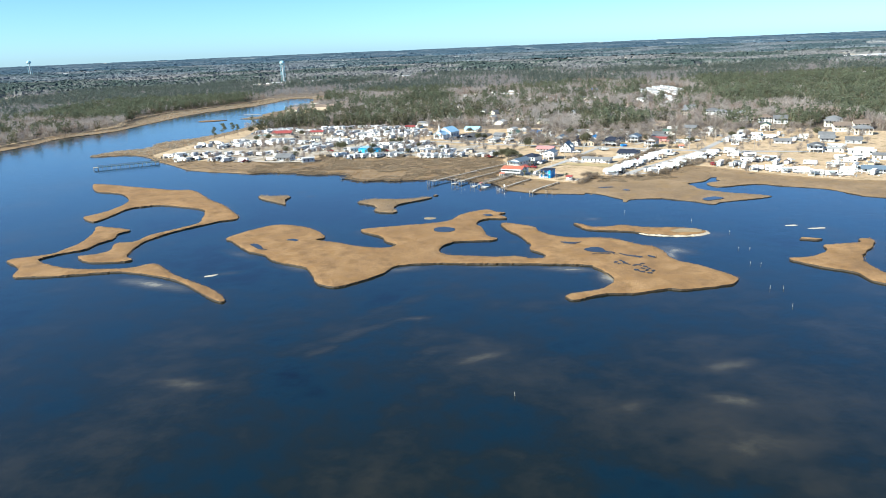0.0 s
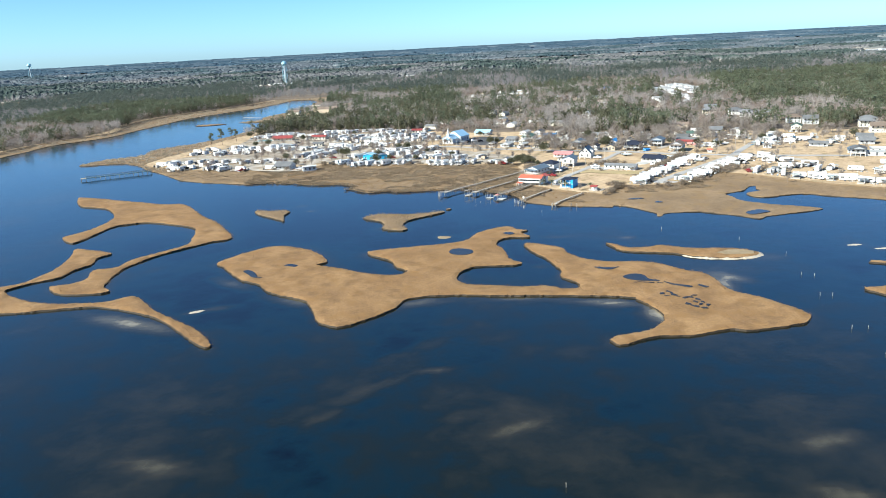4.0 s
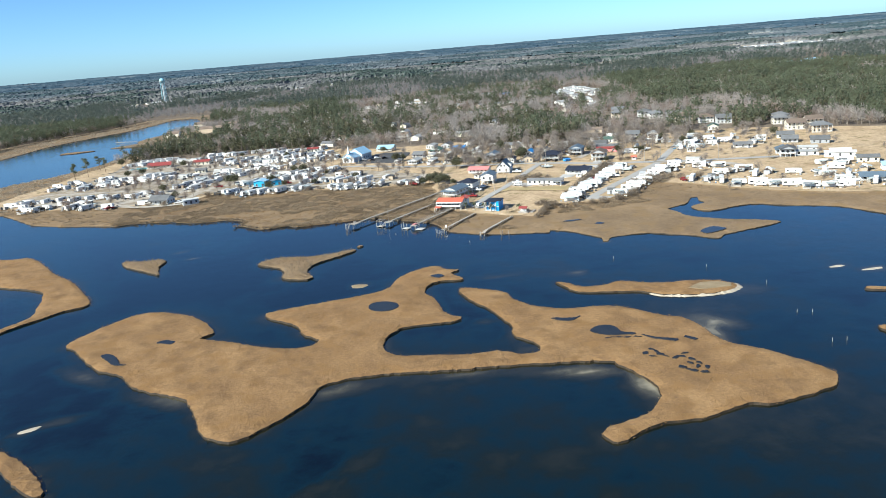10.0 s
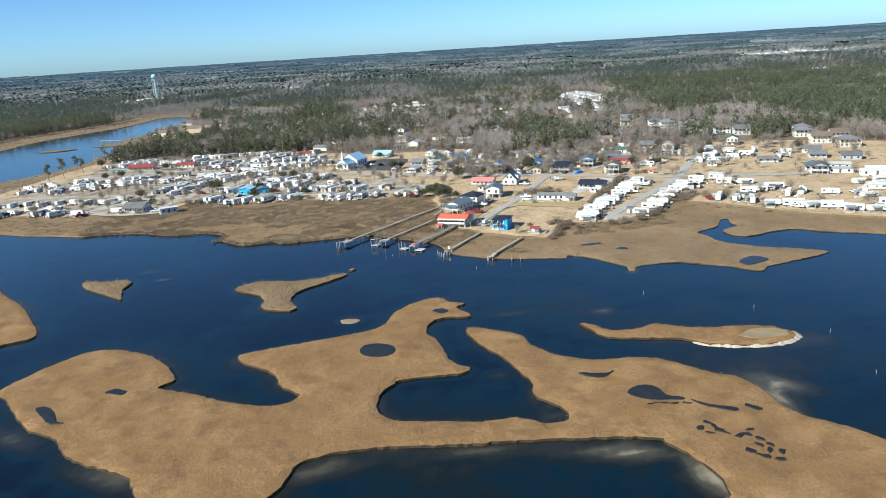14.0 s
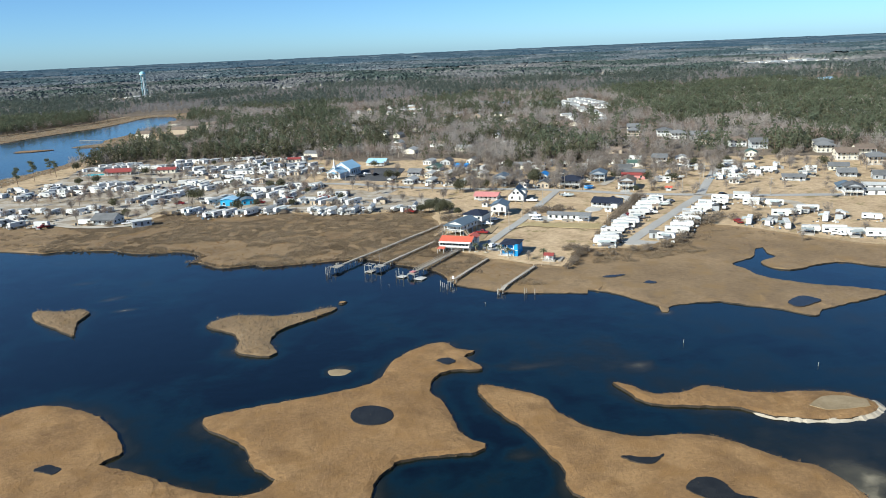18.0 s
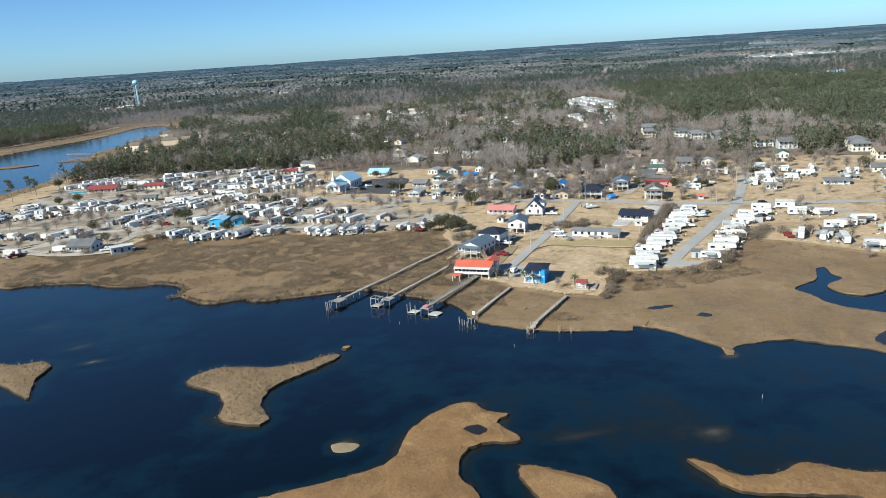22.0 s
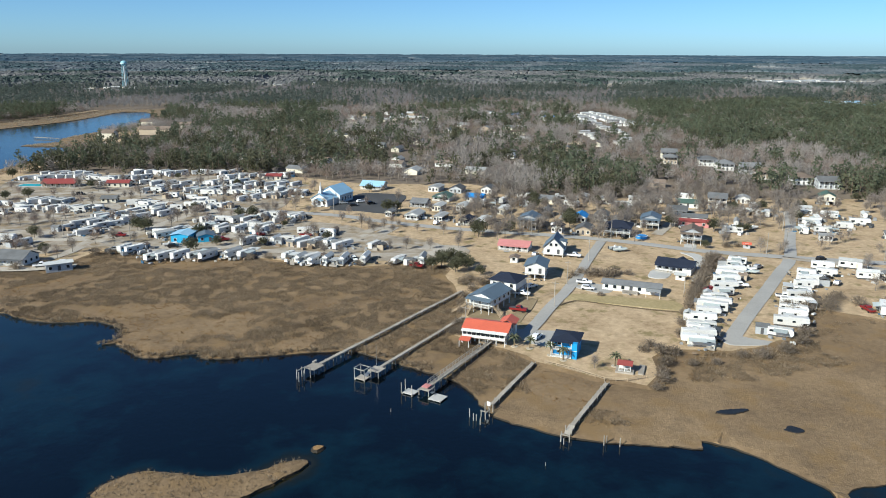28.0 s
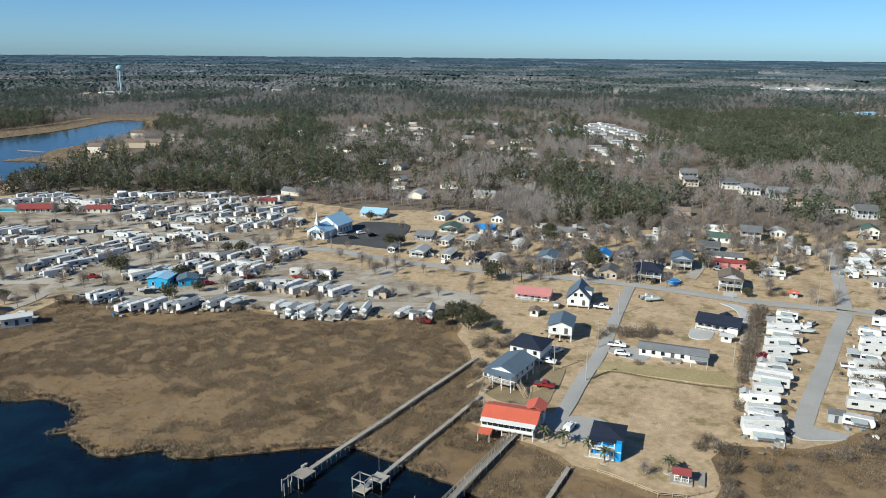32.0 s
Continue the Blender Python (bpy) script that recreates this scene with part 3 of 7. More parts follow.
M_GLASS = paint("dark_window_glass", (0.015, 0.02, 0.025), 0.08, spread=0.2)
M_TYRE = paint("tyre_rubber", (0.02, 0.02, 0.02), 0.85)
M_TRIM = paint("white_trim", (0.66, 0.66, 0.64), 0.5, spread=0.08)
M_DARKTRIM = paint("dark_trim", (0.08, 0.08, 0.085), 0.6)
M_AWNING = paint("faded_awning", (0.32, 0.36, 0.36), 0.8, vary=0.35)
M_ACUNIT = paint("grey_unit_housing", (0.50, 0.50, 0.48), 0.6, vary=0.2)
M_REDROOF = paint("red_metal_roof", (0.55, 0.125, 0.075), 0.45, spread=0.1)
M_DARKRED = paint("dark_red_roof", (0.24, 0.055, 0.05), 0.6)
M_PALERED = paint("faded_red_roof", (0.48, 0.20, 0.19), 0.65)
M_NAVY = paint("navy_shingles", (0.018, 0.024, 0.042), 0.75, spread=0.3, small=8)
M_SLATE = paint("slate_blue_roof", (0.105, 0.145, 0.185), 0.6, spread=0.15, small=5)
M_SHINGLE = paint("grey_shingles", (0.13, 0.135, 0.14), 0.85, spread=0.3, small=6, vary=0.35)
M_BROWNROOF = paint("brown_shingles", (0.16, 0.125, 0.10), 0.85, spread=0.3, small=6, vary=0.3)
M_SKYROOF = paint("pale_blue_roof", (0.30, 0.50, 0.66), 0.5, spread=0.08)
M_WHITEROOF = paint("white_metal_roof", (0.42, 0.43, 0.425), 0.6, spread=0.2, vary=0.36)
M_GREENROOF = paint("green_roof", (0.07, 0.12, 0.10), 0.7, spread=0.2)
M_TARP = paint("blue_tarp", (0.03, 0.22, 0.55), 0.5, spread=0.2)
M_WOOD = paint("weathered_wood", (0.33, 0.30, 0.26), 0.9, spread=0.3, small=6, vary=0.2)
M_NEWWOOD = paint("tan_timber", (0.40, 0.31, 0.21), 0.85, spread=0.25, small=6)
M_METAL = paint("galvanised_metal", (0.42, 0.43, 0.44), 0.4, 0.8)
M_CONCRETE = material("concrete", (0.34, 0.34, 0.33), (0.50, 0.49, 0.47), 0.2, 3.0, 0.9, space="world")
M_POOL = paint("pool_water", (0.03, 0.42, 0.50), 0.1)
CAR_PAINTS = [paint("white_car_paint", (0.75, 0.75, 0.75), 0.25, spread=0.03), paint("silver_car_paint", (0.40, 0.41, 0.42), 0.3, 0.4, 0.05),
              paint("black_car_paint", (0.02, 0.02, 0.022), 0.25), paint("dark_red_car_paint", (0.20, 0.02, 0.02), 0.3)]
M_BARK = paint("grey_bark", (0.19, 0.165, 0.14), 0.95, spread=0.3, vary=0.2)
M_PINEBARK = paint("pine_bark", (0.14, 0.10, 0.075), 0.95, spread=0.3)
M_TWIG = material("bare_twigs", (0.25, 0.228, 0.208), (0.46, 0.418, 0.382), 0.02, 0.12, 0.95, space="world", island=0.22, leafy=0.4)
M_TWIGTOWN = material("town_tree_twigs", (0.195, 0.168, 0.146), (0.36, 0.315, 0.275), 0.02, 0.2, 0.95, space="world", island=0.3, leafy=0.35)
M_TWIGRED = material("budding_twigs", (0.21, 0.165, 0.138), (0.37, 0.295, 0.25), 0.03, 0.25, 0.95, space="world", island=0.3, leafy=0.4)
M_PINE = material("pine_needles", (0.078, 0.095, 0.062), (0.175, 0.194, 0.126), 0.02, 0.12, 0.9, space="world", island=0.22, leafy=0.45)
# far crowns: needles bluer, twigs greyer than the near ones, haze mixed into colour
M_FARPINE_HAZED = material("far_pine_hazed", (0.078, 0.102, 0.090), (0.140, 0.162, 0.136), 0.01, 0.1, 0.9, space="world", island=0.15, leafy=0.45)
M_FARTWIG_HAZED = material("far_bare_hazed", (0.185, 0.18, 0.178), (0.32, 0.305, 0.296), 0.01, 0.12, 0.95, space="world", island=0.15, leafy=0.45)
M_OAK = material("evergreen_leaves", (0.070, 0.076, 0.047), (0.165, 0.160, 0.102), 0.02, 0.15, 0.9, space="world", island=0.22, leafy=0.45)
M_BUSH = material("brown_brush", (0.16, 0.13, 0.10), (0.35, 0.29, 0.225), 0.05, 0.4, 0.95, space="world", island=0.35, leafy=0.45)
M_REED = material("dry_reeds", (0.185, 0.112, 0.050), (0.34, 0.218, 0.108), 0.05, 0.5, 0.95, space="world", island=0.14, leafy=0.45)
M_REEDGREY = material("grey_scrub", (0.172, 0.132, 0.090), (0.38, 0.30, 0.208), 0.05, 0.5, 0.95, space="world", island=0.3, leafy=0.45)
M_PALM = paint("palm_fronds", (0.10, 0.105, 0.058), 0.75, spread=0.4)
M_PALMDRY = paint("dry_palm_skirt", (0.20, 0.15, 0.09), 0.9, spread=0.3)
M_TANK = paint("pale_blue_tank", (0.28, 0.52, 0.60), 0.4)
M_POOLWATER = paint("dark_pool_water", (0.020, 0.020, 0.018), 0.12, spread=0.3, small=0.5)
M_PIERGREEN = paint("green_treated_timber", (0.12, 0.18, 0.165), 0.9, spread=0.3)
M_SIGN = paint("white_board", (0.78, 0.78, 0.76), 0.5)


def soup(name, tris, mat):
    """A mesh from an (n, 3, 3) array of triangles."""
    t = np.asarray(tris, np.float32)
    n = len(t)
    me = bpy.data.meshes.new(name)
    me.vertices.add(n * 3)
    me.vertices.foreach_set("co", t.reshape(-1))
    me.loops.add(n * 3)
    me.loops.foreach_set("vertex_index", np.arange(n * 3, dtype=np.int32))
    me.polygons.add(n)
    me.polygons.foreach_set("loop_start", np.arange(0, n * 3, 3, dtype=np.int32))
    me.polygons.foreach_set("loop_total", np.full(n, 3, np.int32))
    me.materials.append(mat)
    me.update(calc_edges=True)
    return me


def spread_soup(template, pts, z, scale, turn, squash=None):
    """Copies of triangle arrays set at many places."""
    t = np.asarray(template, np.float32)
    c, s = np.cos(turn), np.sin(turn)
    out = np.empty((len(pts), *t.shape), np.float32)
    k = scale if squash is None else scale * squash
    out[..., 0] = (t[None, ..., 0] * c[:, None, None] - t[None, ..., 1] * s[:, None, None]) * k[:, None, None] + pts[:, 0][:, None, None]
    out[..., 1] = (t[None, ..., 0] * s[:, None, None] + t[None, ..., 1] * c[:, None, None]) * k[:, None, None] + pts[:, 1][:, None, None]
    out[..., 2] = t[None, ..., 2] * scale[:, None, None] + z[:, None, None]
    return out.reshape(-1, 3, 3)


def slivers(rs, n, centre, radii, length, width, shell=0.45, up=0.35):
    """Thin triangles in an egg-shaped crown, pointing outward."""
    d = rs.normal(size=(n, 3))
    d /= np.linalg.norm(d, axis=1)[:, None]
    r = shell + (1 - shell) * rs.random_sample(n) ** 0.6
    lump = 1 + 0.22 * np.sin(d[:, 0] * 5 + d[:, 1] * 3) * np.cos(d[:, 2] * 4 + d[:, 1] * 5)
    p = d * (r * lump)[:, None] * np.array(radii) + np.array(centre)
    way = d + rs.normal(size=(n, 3)) * 0.6 + np.array([0, 0, up])
    way /= np.linalg.norm(way, axis=1)[:, None]
    side = np.cross(way, rs.normal(size=(n, 3)))
    side /= np.linalg.norm(side, axis=1)[:, None] + 1e-6
    ln = length * rs.uniform(0.6, 1.3, n)[:, None]
    a = p - way * ln * 0.5
    w = width * rs.uniform(0.6, 1.4, n)[:, None]
    return np.stack([a - side * w / 2, a + side * w / 2, p + way * ln * 0.5], 1)


def trunk_soup(rs, h, r, limbs, spread):
    """A tapered stem with limbs, three-sided."""
    def stick(a, b, r0, r1):
        a, b = np.array(a, float), np.array(b, float)
        d = (b - a) / np.linalg.norm(b - a)
        s = np.cross(d, [0.3, 0.9, 0.2])
        s /= np.linalg.norm(s)
        t = np.cross(d, s)
        A = [a + r0 * (s * math.cos(q) + t * math.sin(q)) for q in (0, 2.1, 4.2)]
        B = [b + r1 * (s * math.cos(q) + t * math.sin(q)) for q in (0, 2.1, 4.2)]
        res = []
        for k in range(3):
            j = (k + 1) % 3
            res += [(A[k], A[j], B[j]), (A[k], B[j], B[k])]
        return res
    tris = stick((0, 0, -0.2), (0.05 * h * rs.uniform(-1, 1), 0.05 * h * rs.uniform(-1, 1), h), r, r * 0.25)
    for k in range(limbs):
        z0 = h * rs.uniform(0.3, 0.85)
        a = rs.uniform(0, 6.28)
        ln = spread * rs.uniform(0.6, 1.0)
        tris += stick((0, 0, z0), (math.cos(a) * ln, math.sin(a) * ln, z0 + ln * rs.uniform(0.5, 1.1)), r * 0.4, r * 0.1)
    return np.array(tris)


# ---------- campers ----------
def window_set(parent, spots, me):
    for m in spots:
        share("window", me, parent, m)


WIN_ME, BIGWIN_ME, DOOR_ME, WHEEL_ME, AC_ME, VENT_ME = [None] * 6


def shared_meshes():
    global WIN_ME, BIGWIN_ME, DOOR_ME, WHEEL_ME, AC_ME, VENT_ME

    def keep(name, bm, mats):
        me = bpy.data.meshes.new(name)
        bm.to_mesh(me)
        bm.free()
        for m in mats:
            me.materials.append(m)
        return me
    WIN_ME = keep("camper_window", boxm(-0.5, 0.5, -0.03, 0.03, -0.32, 0.32, bevel=0.02), [M_GLASS])
    BIGWIN_ME = keep("wide_window", boxm(-0.8, 0.8, -0.03, 0.03, -0.4, 0.4, bevel=0.02), [M_GLASS])
    DOOR_ME = keep("camper_door", boxm(-0.35, 0.35, -0.03, 0.03, -0.95, 0.95, bevel=0.02), [M_CREAM])
    bm = tube(bmesh.new(), (0, -0.13, 0), (0, 0.13, 0), 0.36, 0.36, 10)
    WHEEL_ME = keep("wheel", bm, [M_TYRE])
    AC_ME = keep("roof_unit", boxm(-0.45, 0.45, -0.35, 0.35, 0, 0.3, bevel=0.08), [M_ACUNIT])
    VENT_ME = keep("roof_vent", boxm(-0.2, 0.2, -0.2, 0.2, 0, 0.12, bevel=0.03), [M_GLASS])


shared_meshes()
T = Matrix.Translation


def camper(kind, length, seed):
    """A camper with its long side along x; the nose at +x."""
    rs = random.Random(seed)
    L, w = length / 2, 1.22
    names = {"trailer": ("travel_trailer", "white travel trailer with dark windows on a gravel lot"),
             "fifth": ("fifth_wheel_trailer", "large white fifth-wheel trailer with a raised nose"),
             "motor": ("motorhome", "white motorhome with a dark windscreen parked on a lot"),
             "park": ("park_model_trailer", "small pale park trailer with a pitched roof and porch")}
    nm, lab = names[kind]
    ob = thing(nm, lab, "camper", "campers in the town")
    if kind == "trailer":
        prof = [(-L, 0.5), (L - 0.6, 0.5), (L, 1.2), (L - 0.15, 2.3), (L - 0.55, 2.95), (-L, 3.0)]
    elif kind == "fifth":
        prof = [(-L, 0.5), (L - 2.3, 0.5), (L - 2.1, 1.5), (L - 0.2, 1.6), (L, 2.2), (L - 0.35, 3.4), (L - 2.5, 3.5), (-L, 3.3)]
    elif kind == "motor":
        prof = [(-L, 0.45), (L - 0.1, 0.45), (L, 1.1), (L - 0.35, 2.7), (L - 0.7, 3.1), (-L, 3.1)]
    else:
        prof = [(-L, 0.5), (L, 0.5), (L, 3.0), (-L, 3.0)]
    top = prof[-1][1]
    part("body", prism(prof, -w, w, 0.07), M_RV, ob)
    side = rs.choice((-1, 1))
    if kind == "park":
        roof = prism([(-w - 0.25, 3.0), (0, 3.95), (w + 0.25, 3.0), (w + 0.25, 3.08), (0, 4.05), (-w - 0.25, 3.08)], -L - 0.2, L + 0.2)
        part("roof", roof, M_WHITEROOF, ob, at=Matrix.Rotation(radians(90), 4, "Z"))
        gable = prism([(-w, 3.0), (0, 3.9), (w, 3.0)], -L + 0.02, L - 0.02)
        part("gable", gable, M_RV, ob, at=Matrix.Rotation(radians(90), 4, "Z"))
        part("porch", boxm(L, L + 2.0, -w, w, 0.25, 0.5), M_WOOD, ob)
        for y in (-w + 0.1, w - 0.1):
            part("porch_post", boxm(L + 1.8, L + 1.92, y - 0.06, y + 0.06, 0.5, 2.7), M_TRIM, ob)
        part("porch_roof", boxm(L, L + 2.1, -w - 0.1, w + 0.1, 2.7, 2.8), M_WHITEROOF, ob)
    else:
        part("roof", boxm(-L + 0.1, L - (2.6 if kind == "fifth" else 0.7), -w + 0.1, w - 0.1, top - 0.02, top + 0.05), M_RVROOF, ob)
        share("air_conditioner", AC_ME, ob, T((rs.uniform(-0.8, 0.3), 0, top + 0.04)))
        if rs.random() < 0.6:
            part("slide_out", boxm(-L * 0.6, L * 0.1, side * w, side * (w + 0.8), 0.9, 2.7, bevel=0.04), M_RV, ob)
    if rs.random() < 0.55:
        aw = prism([(0, 2.72), (2.3, 2.3), (2.3, 2.36), (0, 2.8)], -L * 0.55, L * 0.5)
        for q in (-L * 0.5, L * 0.45):
            tube(aw, (0.0, q, 1.0), (2.25, q, 2.3), 0.04, 0.04, 4)
        part("awning", aw, M_AWNING, ob, at=T((0, -side * w, 0)) @ Matrix.Rotation(radians(-90 * side), 4, "Z"))
    for s in (-1, 1):
        for x in (-L * 0.66, L * 0.12):
            share("window", BIGWIN_ME if x < -L * 0.5 else WIN_ME, ob, T((x, s * (w + 0.02), 1.95)))
    part("skirt", boxm(-L + 0.3, L - 2.4, -w + 0.12, w - 0.12, -0.1, 0.52), M_DARKTRIM, ob)
    share("door", DOOR_ME, ob, T((L * 0.55, -side * (w + 0.02), 1.5)))
    if kind in ("trailer",):
        part("hitch", tube(bmesh.new(), (L - 0.4, 0, 0.5), (L + 1.1, 0, 0.45), 0.07, 0.07, 5), M_DARKTRIM, ob)
    if kind == "motor":
        part("windscreen", boxm(-0.03, 0.03, -1.05, 1.05, -0.5, 0.5, bevel=0.02), M_GLASS, ob, at=T((L - 0.17, 0, 1.95)) @ Matrix.Rotation(radians(-12), 4, "Y"))
    return ob


def small_camper(length, seed):
    """A camper seen only from far off."""
    rs = random.Random(seed)
    L, w = length / 2, 1.25
    ob = thing("travel_trailer", "white travel trailer among many in the camp", "camper", "campers in the town")
    part("body", prism([(-L, 0.4), (L - 0.5, 0.4), (L, 1.2), (L - 0.4, 2.95), (-L, 3.0)], -w, w, 0.06), M_RV, ob)
    part("roof", boxm(-L + 0.1, L - 0.6, -w + 0.1, w - 0.1, 2.98, 3.05), M_RVROOF, ob)
    for s in (-1, 1):
        share("window", BIGWIN_ME, ob, T((-L * 0.4 * s, s * (w + 0.02), 1.95)))
    if seed % 2:
        aw = boxm(-L * 0.6, L * 0.4, w, w + 2.2, 2.45, 2.52)
        for q in (-0.56, 0.36):
            box(aw, L * q - 0.03, L * q + 0.03, w + 2.1, w + 2.16, 0.0, 2.46)
        part("awning", aw, M_AWNING, ob)
    return ob


NEAR_KINDS = [camper(k, l, i) for i, (k, l) in enumerate((("trailer", 8.0), ("fifth", 10.0), ("trailer", 9.0), ("motor", 9.5), ("fifth", 10.8), ("park", 9.0)))]
FAR_KINDS = [small_camper(l, i) for i, l in enumerate((7.5, 9.0, 8.2, 10.0))]
TOWN_Z = 1.02
taken = []          # x, y, radius kept clear of trees


used = set()


def put(ob, m):
    """Sets the first one itself in its place, and copies after that."""
    if ob.name in used:
        new_ob = copy_thing(ob, Matrix.Identity(4))
        new_ob.matrix_basis = m
        return new_ob
    used.add(ob.name)
    ob.matrix_basis = m
    return ob


def set_camper(kinds, x, y, turn, rs, pick=None, z=TOWN_Z):
    ob = kinds[rs.randrange(len(kinds)) if pick is None else pick]
    taken.append((x, y, 5.5))
    return put(ob, pose(x, y, z, 0, 0, turn + rs.uniform(-13, 13)) @ Matrix.Diagonal((rs.uniform(0.66, 0.94), 0.86, rs.uniform(0.78, 0.95), 1)))


rs = random.Random(5)
# campers along the cul-de-sac
ROW_WEST = [(97, 142), (99.5, 146), (101.5, 149.5), (104, 153.5), (107.5, 158.5), (111.5, 163.5), (115, 168), (118.5, 172), (122, 176.5),
            (126, 181.5), (129.5, 187), (133.5, 193), (137.5, 198.5), (141.5, 204), (146.5, 211), (150, 215.5)]
ROW_EAST = [(122.4, 145.2), (130, 152), (134, 157.5), (138, 163), (142.5, 168.5), (147, 174), (151.5, 179), (156, 184), (161.5, 189.5)]
EAST_CAMP = [(166, 159), (172, 154.5), (176, 148.5), (180, 138.5), (187, 134.5), (193, 129.5), (198, 124.5), (203, 118.5), (209, 113), (216, 111), (231, 112),
             (185, 166), (191, 168), (200, 171), (197, 154), (206, 157.5), (215, 150), (224, 137), (231, 131), (234, 123), (228, 145), (239, 164), (245, 157), (251, 163),
             (185, 191), (194, 187), (177, 204), (188, 204), (173, 196), (166, 197), (238, 150), (246, 140), (222, 122)]
NORTH_EAST = [(229, 293), (238, 287), (218, 272), (217, 265), (214, 257), (205, 258), (174, 262), (182, 273), (201, 297), (212, 310), (208, 291),
              (194, 312), (228, 262), (240, 268), (250, 250), (262, 262), (224, 276),
              (122, 326), (150, 322), (158, 332), (172, 331), (146, 312), (120, 345), (104, 352), (90, 340), (168, 345), (188, 335), (236, 283), (252, 281), (231, 296), (78, 333)]
for i, (x, y) in enumerate(ROW_WEST):
    set_camper(NEAR_KINDS, x, y, -24 + (180 if i % 3 == 0 else 0), rs, (1, 4, 0, 2, 1, 4)[i % 6])
for i, (x, y) in enumerate(ROW_EAST):
    set_camper(NEAR_KINDS, x + 1.0, y, -22, rs, (0, 4, 1, 2, 4, 1)[i % 6])
for x, y in EAST_CAMP:
    set_camper(NEAR_KINDS, x, y, rs.choice((-28, -28, 62, 152)), rs)
for x, y in NORTH_EAST:
    set_camper(NEAR_KINDS, x, y, rs.choice((-28, 62, 152)), rs)

# the big camp on the river side
CAMP_FRONT = [(-80, 266), (-75.5, 264), (-67, 251), (-61.5, 252), (-56.5, 252), (-51, 251), (-46, 250)]
CAMP_PARK = [(-16, 246), (-11, 241), (-6, 238), (-1, 238), (5, 237), (13, 238), (25, 234), (34, 233), (-32, 251), (-37, 252)]
CAMP_SECOND = [(-12, 267), (-6.5, 266), (-0.5, 264), (5, 259), (17.5, 257), (-33, 270), (-22, 270)]
CAMP_THIRD = [(-10, 285), (-1, 281), (-28, 298), (-31, 318), (-23, 314), (-15, 313), (-32, 291), (-39, 293), (-48, 313), (-56, 314), (-47, 297), (-42, 312),
              (-58, 296), (-66, 292), (-69, 286), (-35, 303), (-53, 303)]
CAMP_DOUBLE = [(-114, 307), (-111, 313), (-107, 319), (-103, 325), (-99, 332), (-94, 339), (-103, 300), (-100, 307), (-95.5, 312), (-91, 319), (-87, 327),
               (-84, 345), (-90, 333), (-82, 335), (-78, 331)]
CAMP_WEST = [(-135, 352), (-129, 349), (-124, 351), (-119, 351), (-112, 346), (-141, 355), (-147, 353), (-149, 369), (-145, 375), (-138, 369), (-153, 361)]
CAMP_LONG = [(-83, 378), (-66, 364), (-69, 350), (-75, 345), (-82, 352), (-91, 345), (-88, 357), (-98, 359), (-72, 372), (-60, 356), (-56, 346)]
CAMP_SPIT = [(-215, 294), (-208, 302), (-196, 298), (-187, 299), (-177, 293), (-168, 294), (-192, 271), (-186, 273), (-170, 267), (-159, 259), (-146, 255),
             (-151, 289), (-141, 284), (-125, 254), (-167, 277), (-160, 293), (-132, 290), (-123, 281), (-204, 283), (-180, 281)]
CAMP_SPIT2 = [(-209, 346), (-201, 351), (-188, 341), (-175, 343), (-164, 340), (-186, 346), (-177, 349), (-156, 344), (-147, 347), (-202, 374), (-184, 377),
              (-121, 346), (-195, 362), (-170, 356), (-162, 366), (-177, 366), (-211, 362)]
for x, y in CAMP_FRONT:
    set_camper(NEAR_KINDS, x, y, 52, rs)
first_camp = len(taken)
for x, y in CAMP_PARK:
    set_camper(NEAR_KINDS, x, y, 242, rs, rs.choice((5, 5, 2)))
for x, y in CAMP_SECOND:
    set_camper(NEAR_KINDS, x, y, 55, rs)
for k, (x, y) in enumerate(CAMP_THIRD):
    set_camper(NEAR_KINDS, x, y, -20 if k < 2 else rs.choice((50, 50, -28)), rs)
for x, y in CAMP_DOUBLE + CAMP_WEST:
    set_camper(FAR_KINDS, x, y, 45, rs)
for x, y in CAMP_LONG:
    set_camper(FAR_KINDS, x, y, -12, rs)
for x, y in CAMP_SPIT + CAMP_SPIT2:
    set_camper(FAR_KINDS, x, y, rs.choice((-18, -18, 60)), rs)
# regular back rows: first x, y, last x, y, number, turn
for x0, y0, x1, y1, n, turn in ((-178, 451, -141, 447, 8, 40), (-176, 465, -150, 462, 6, 40), (-134, 440, -110, 444, 5, 40), (-130, 424, -92, 421, 6, 30),
                                (-82, 414, -50, 420, 7, 40), (-76, 393, -46, 398, 6, 40), (-66, 384, -40, 381, 5, -20), (-46, 411, -20, 406, 5, 40),
                                (-64, 436, -24, 441, 8, 40), (-46, 364, -24, 374, 4, 60), (-34, 394, -14, 375, 4, 60), (-100, 396, -86, 404, 3, 50),
                                (-100, 458, -60, 455, 6, 20), (-120, 460, -104, 462, 3, 40)):
    for k in range(n):
        f = k / max(n - 1, 1)
        set_camper(FAR_KINDS, x0 + (x1 - x0) * f + rs.uniform(-.8, .8), y0 + (y1 - y0) * f + rs.uniform(-.8, .8), turn, rs)


# ---------- houses ----------
# campers squeezed in beside others
for x, y, c in taken[first_camp:]:
    if rs.random() < 0.5:
        a = rs.choice((0.3, 1.8, 3.4, 5.0)) + rs.uniform(-.3, .3)
        px, py = x + 4.6 * math.cos(a), y + 4.6 * math.sin(a)
        if all((px - u) ** 2 + (py - v) ** 2 > 17 for u, v, q in taken):
            set_camper(FAR_KINDS, px, py, rs.choice((42, 50, -20)), rs)


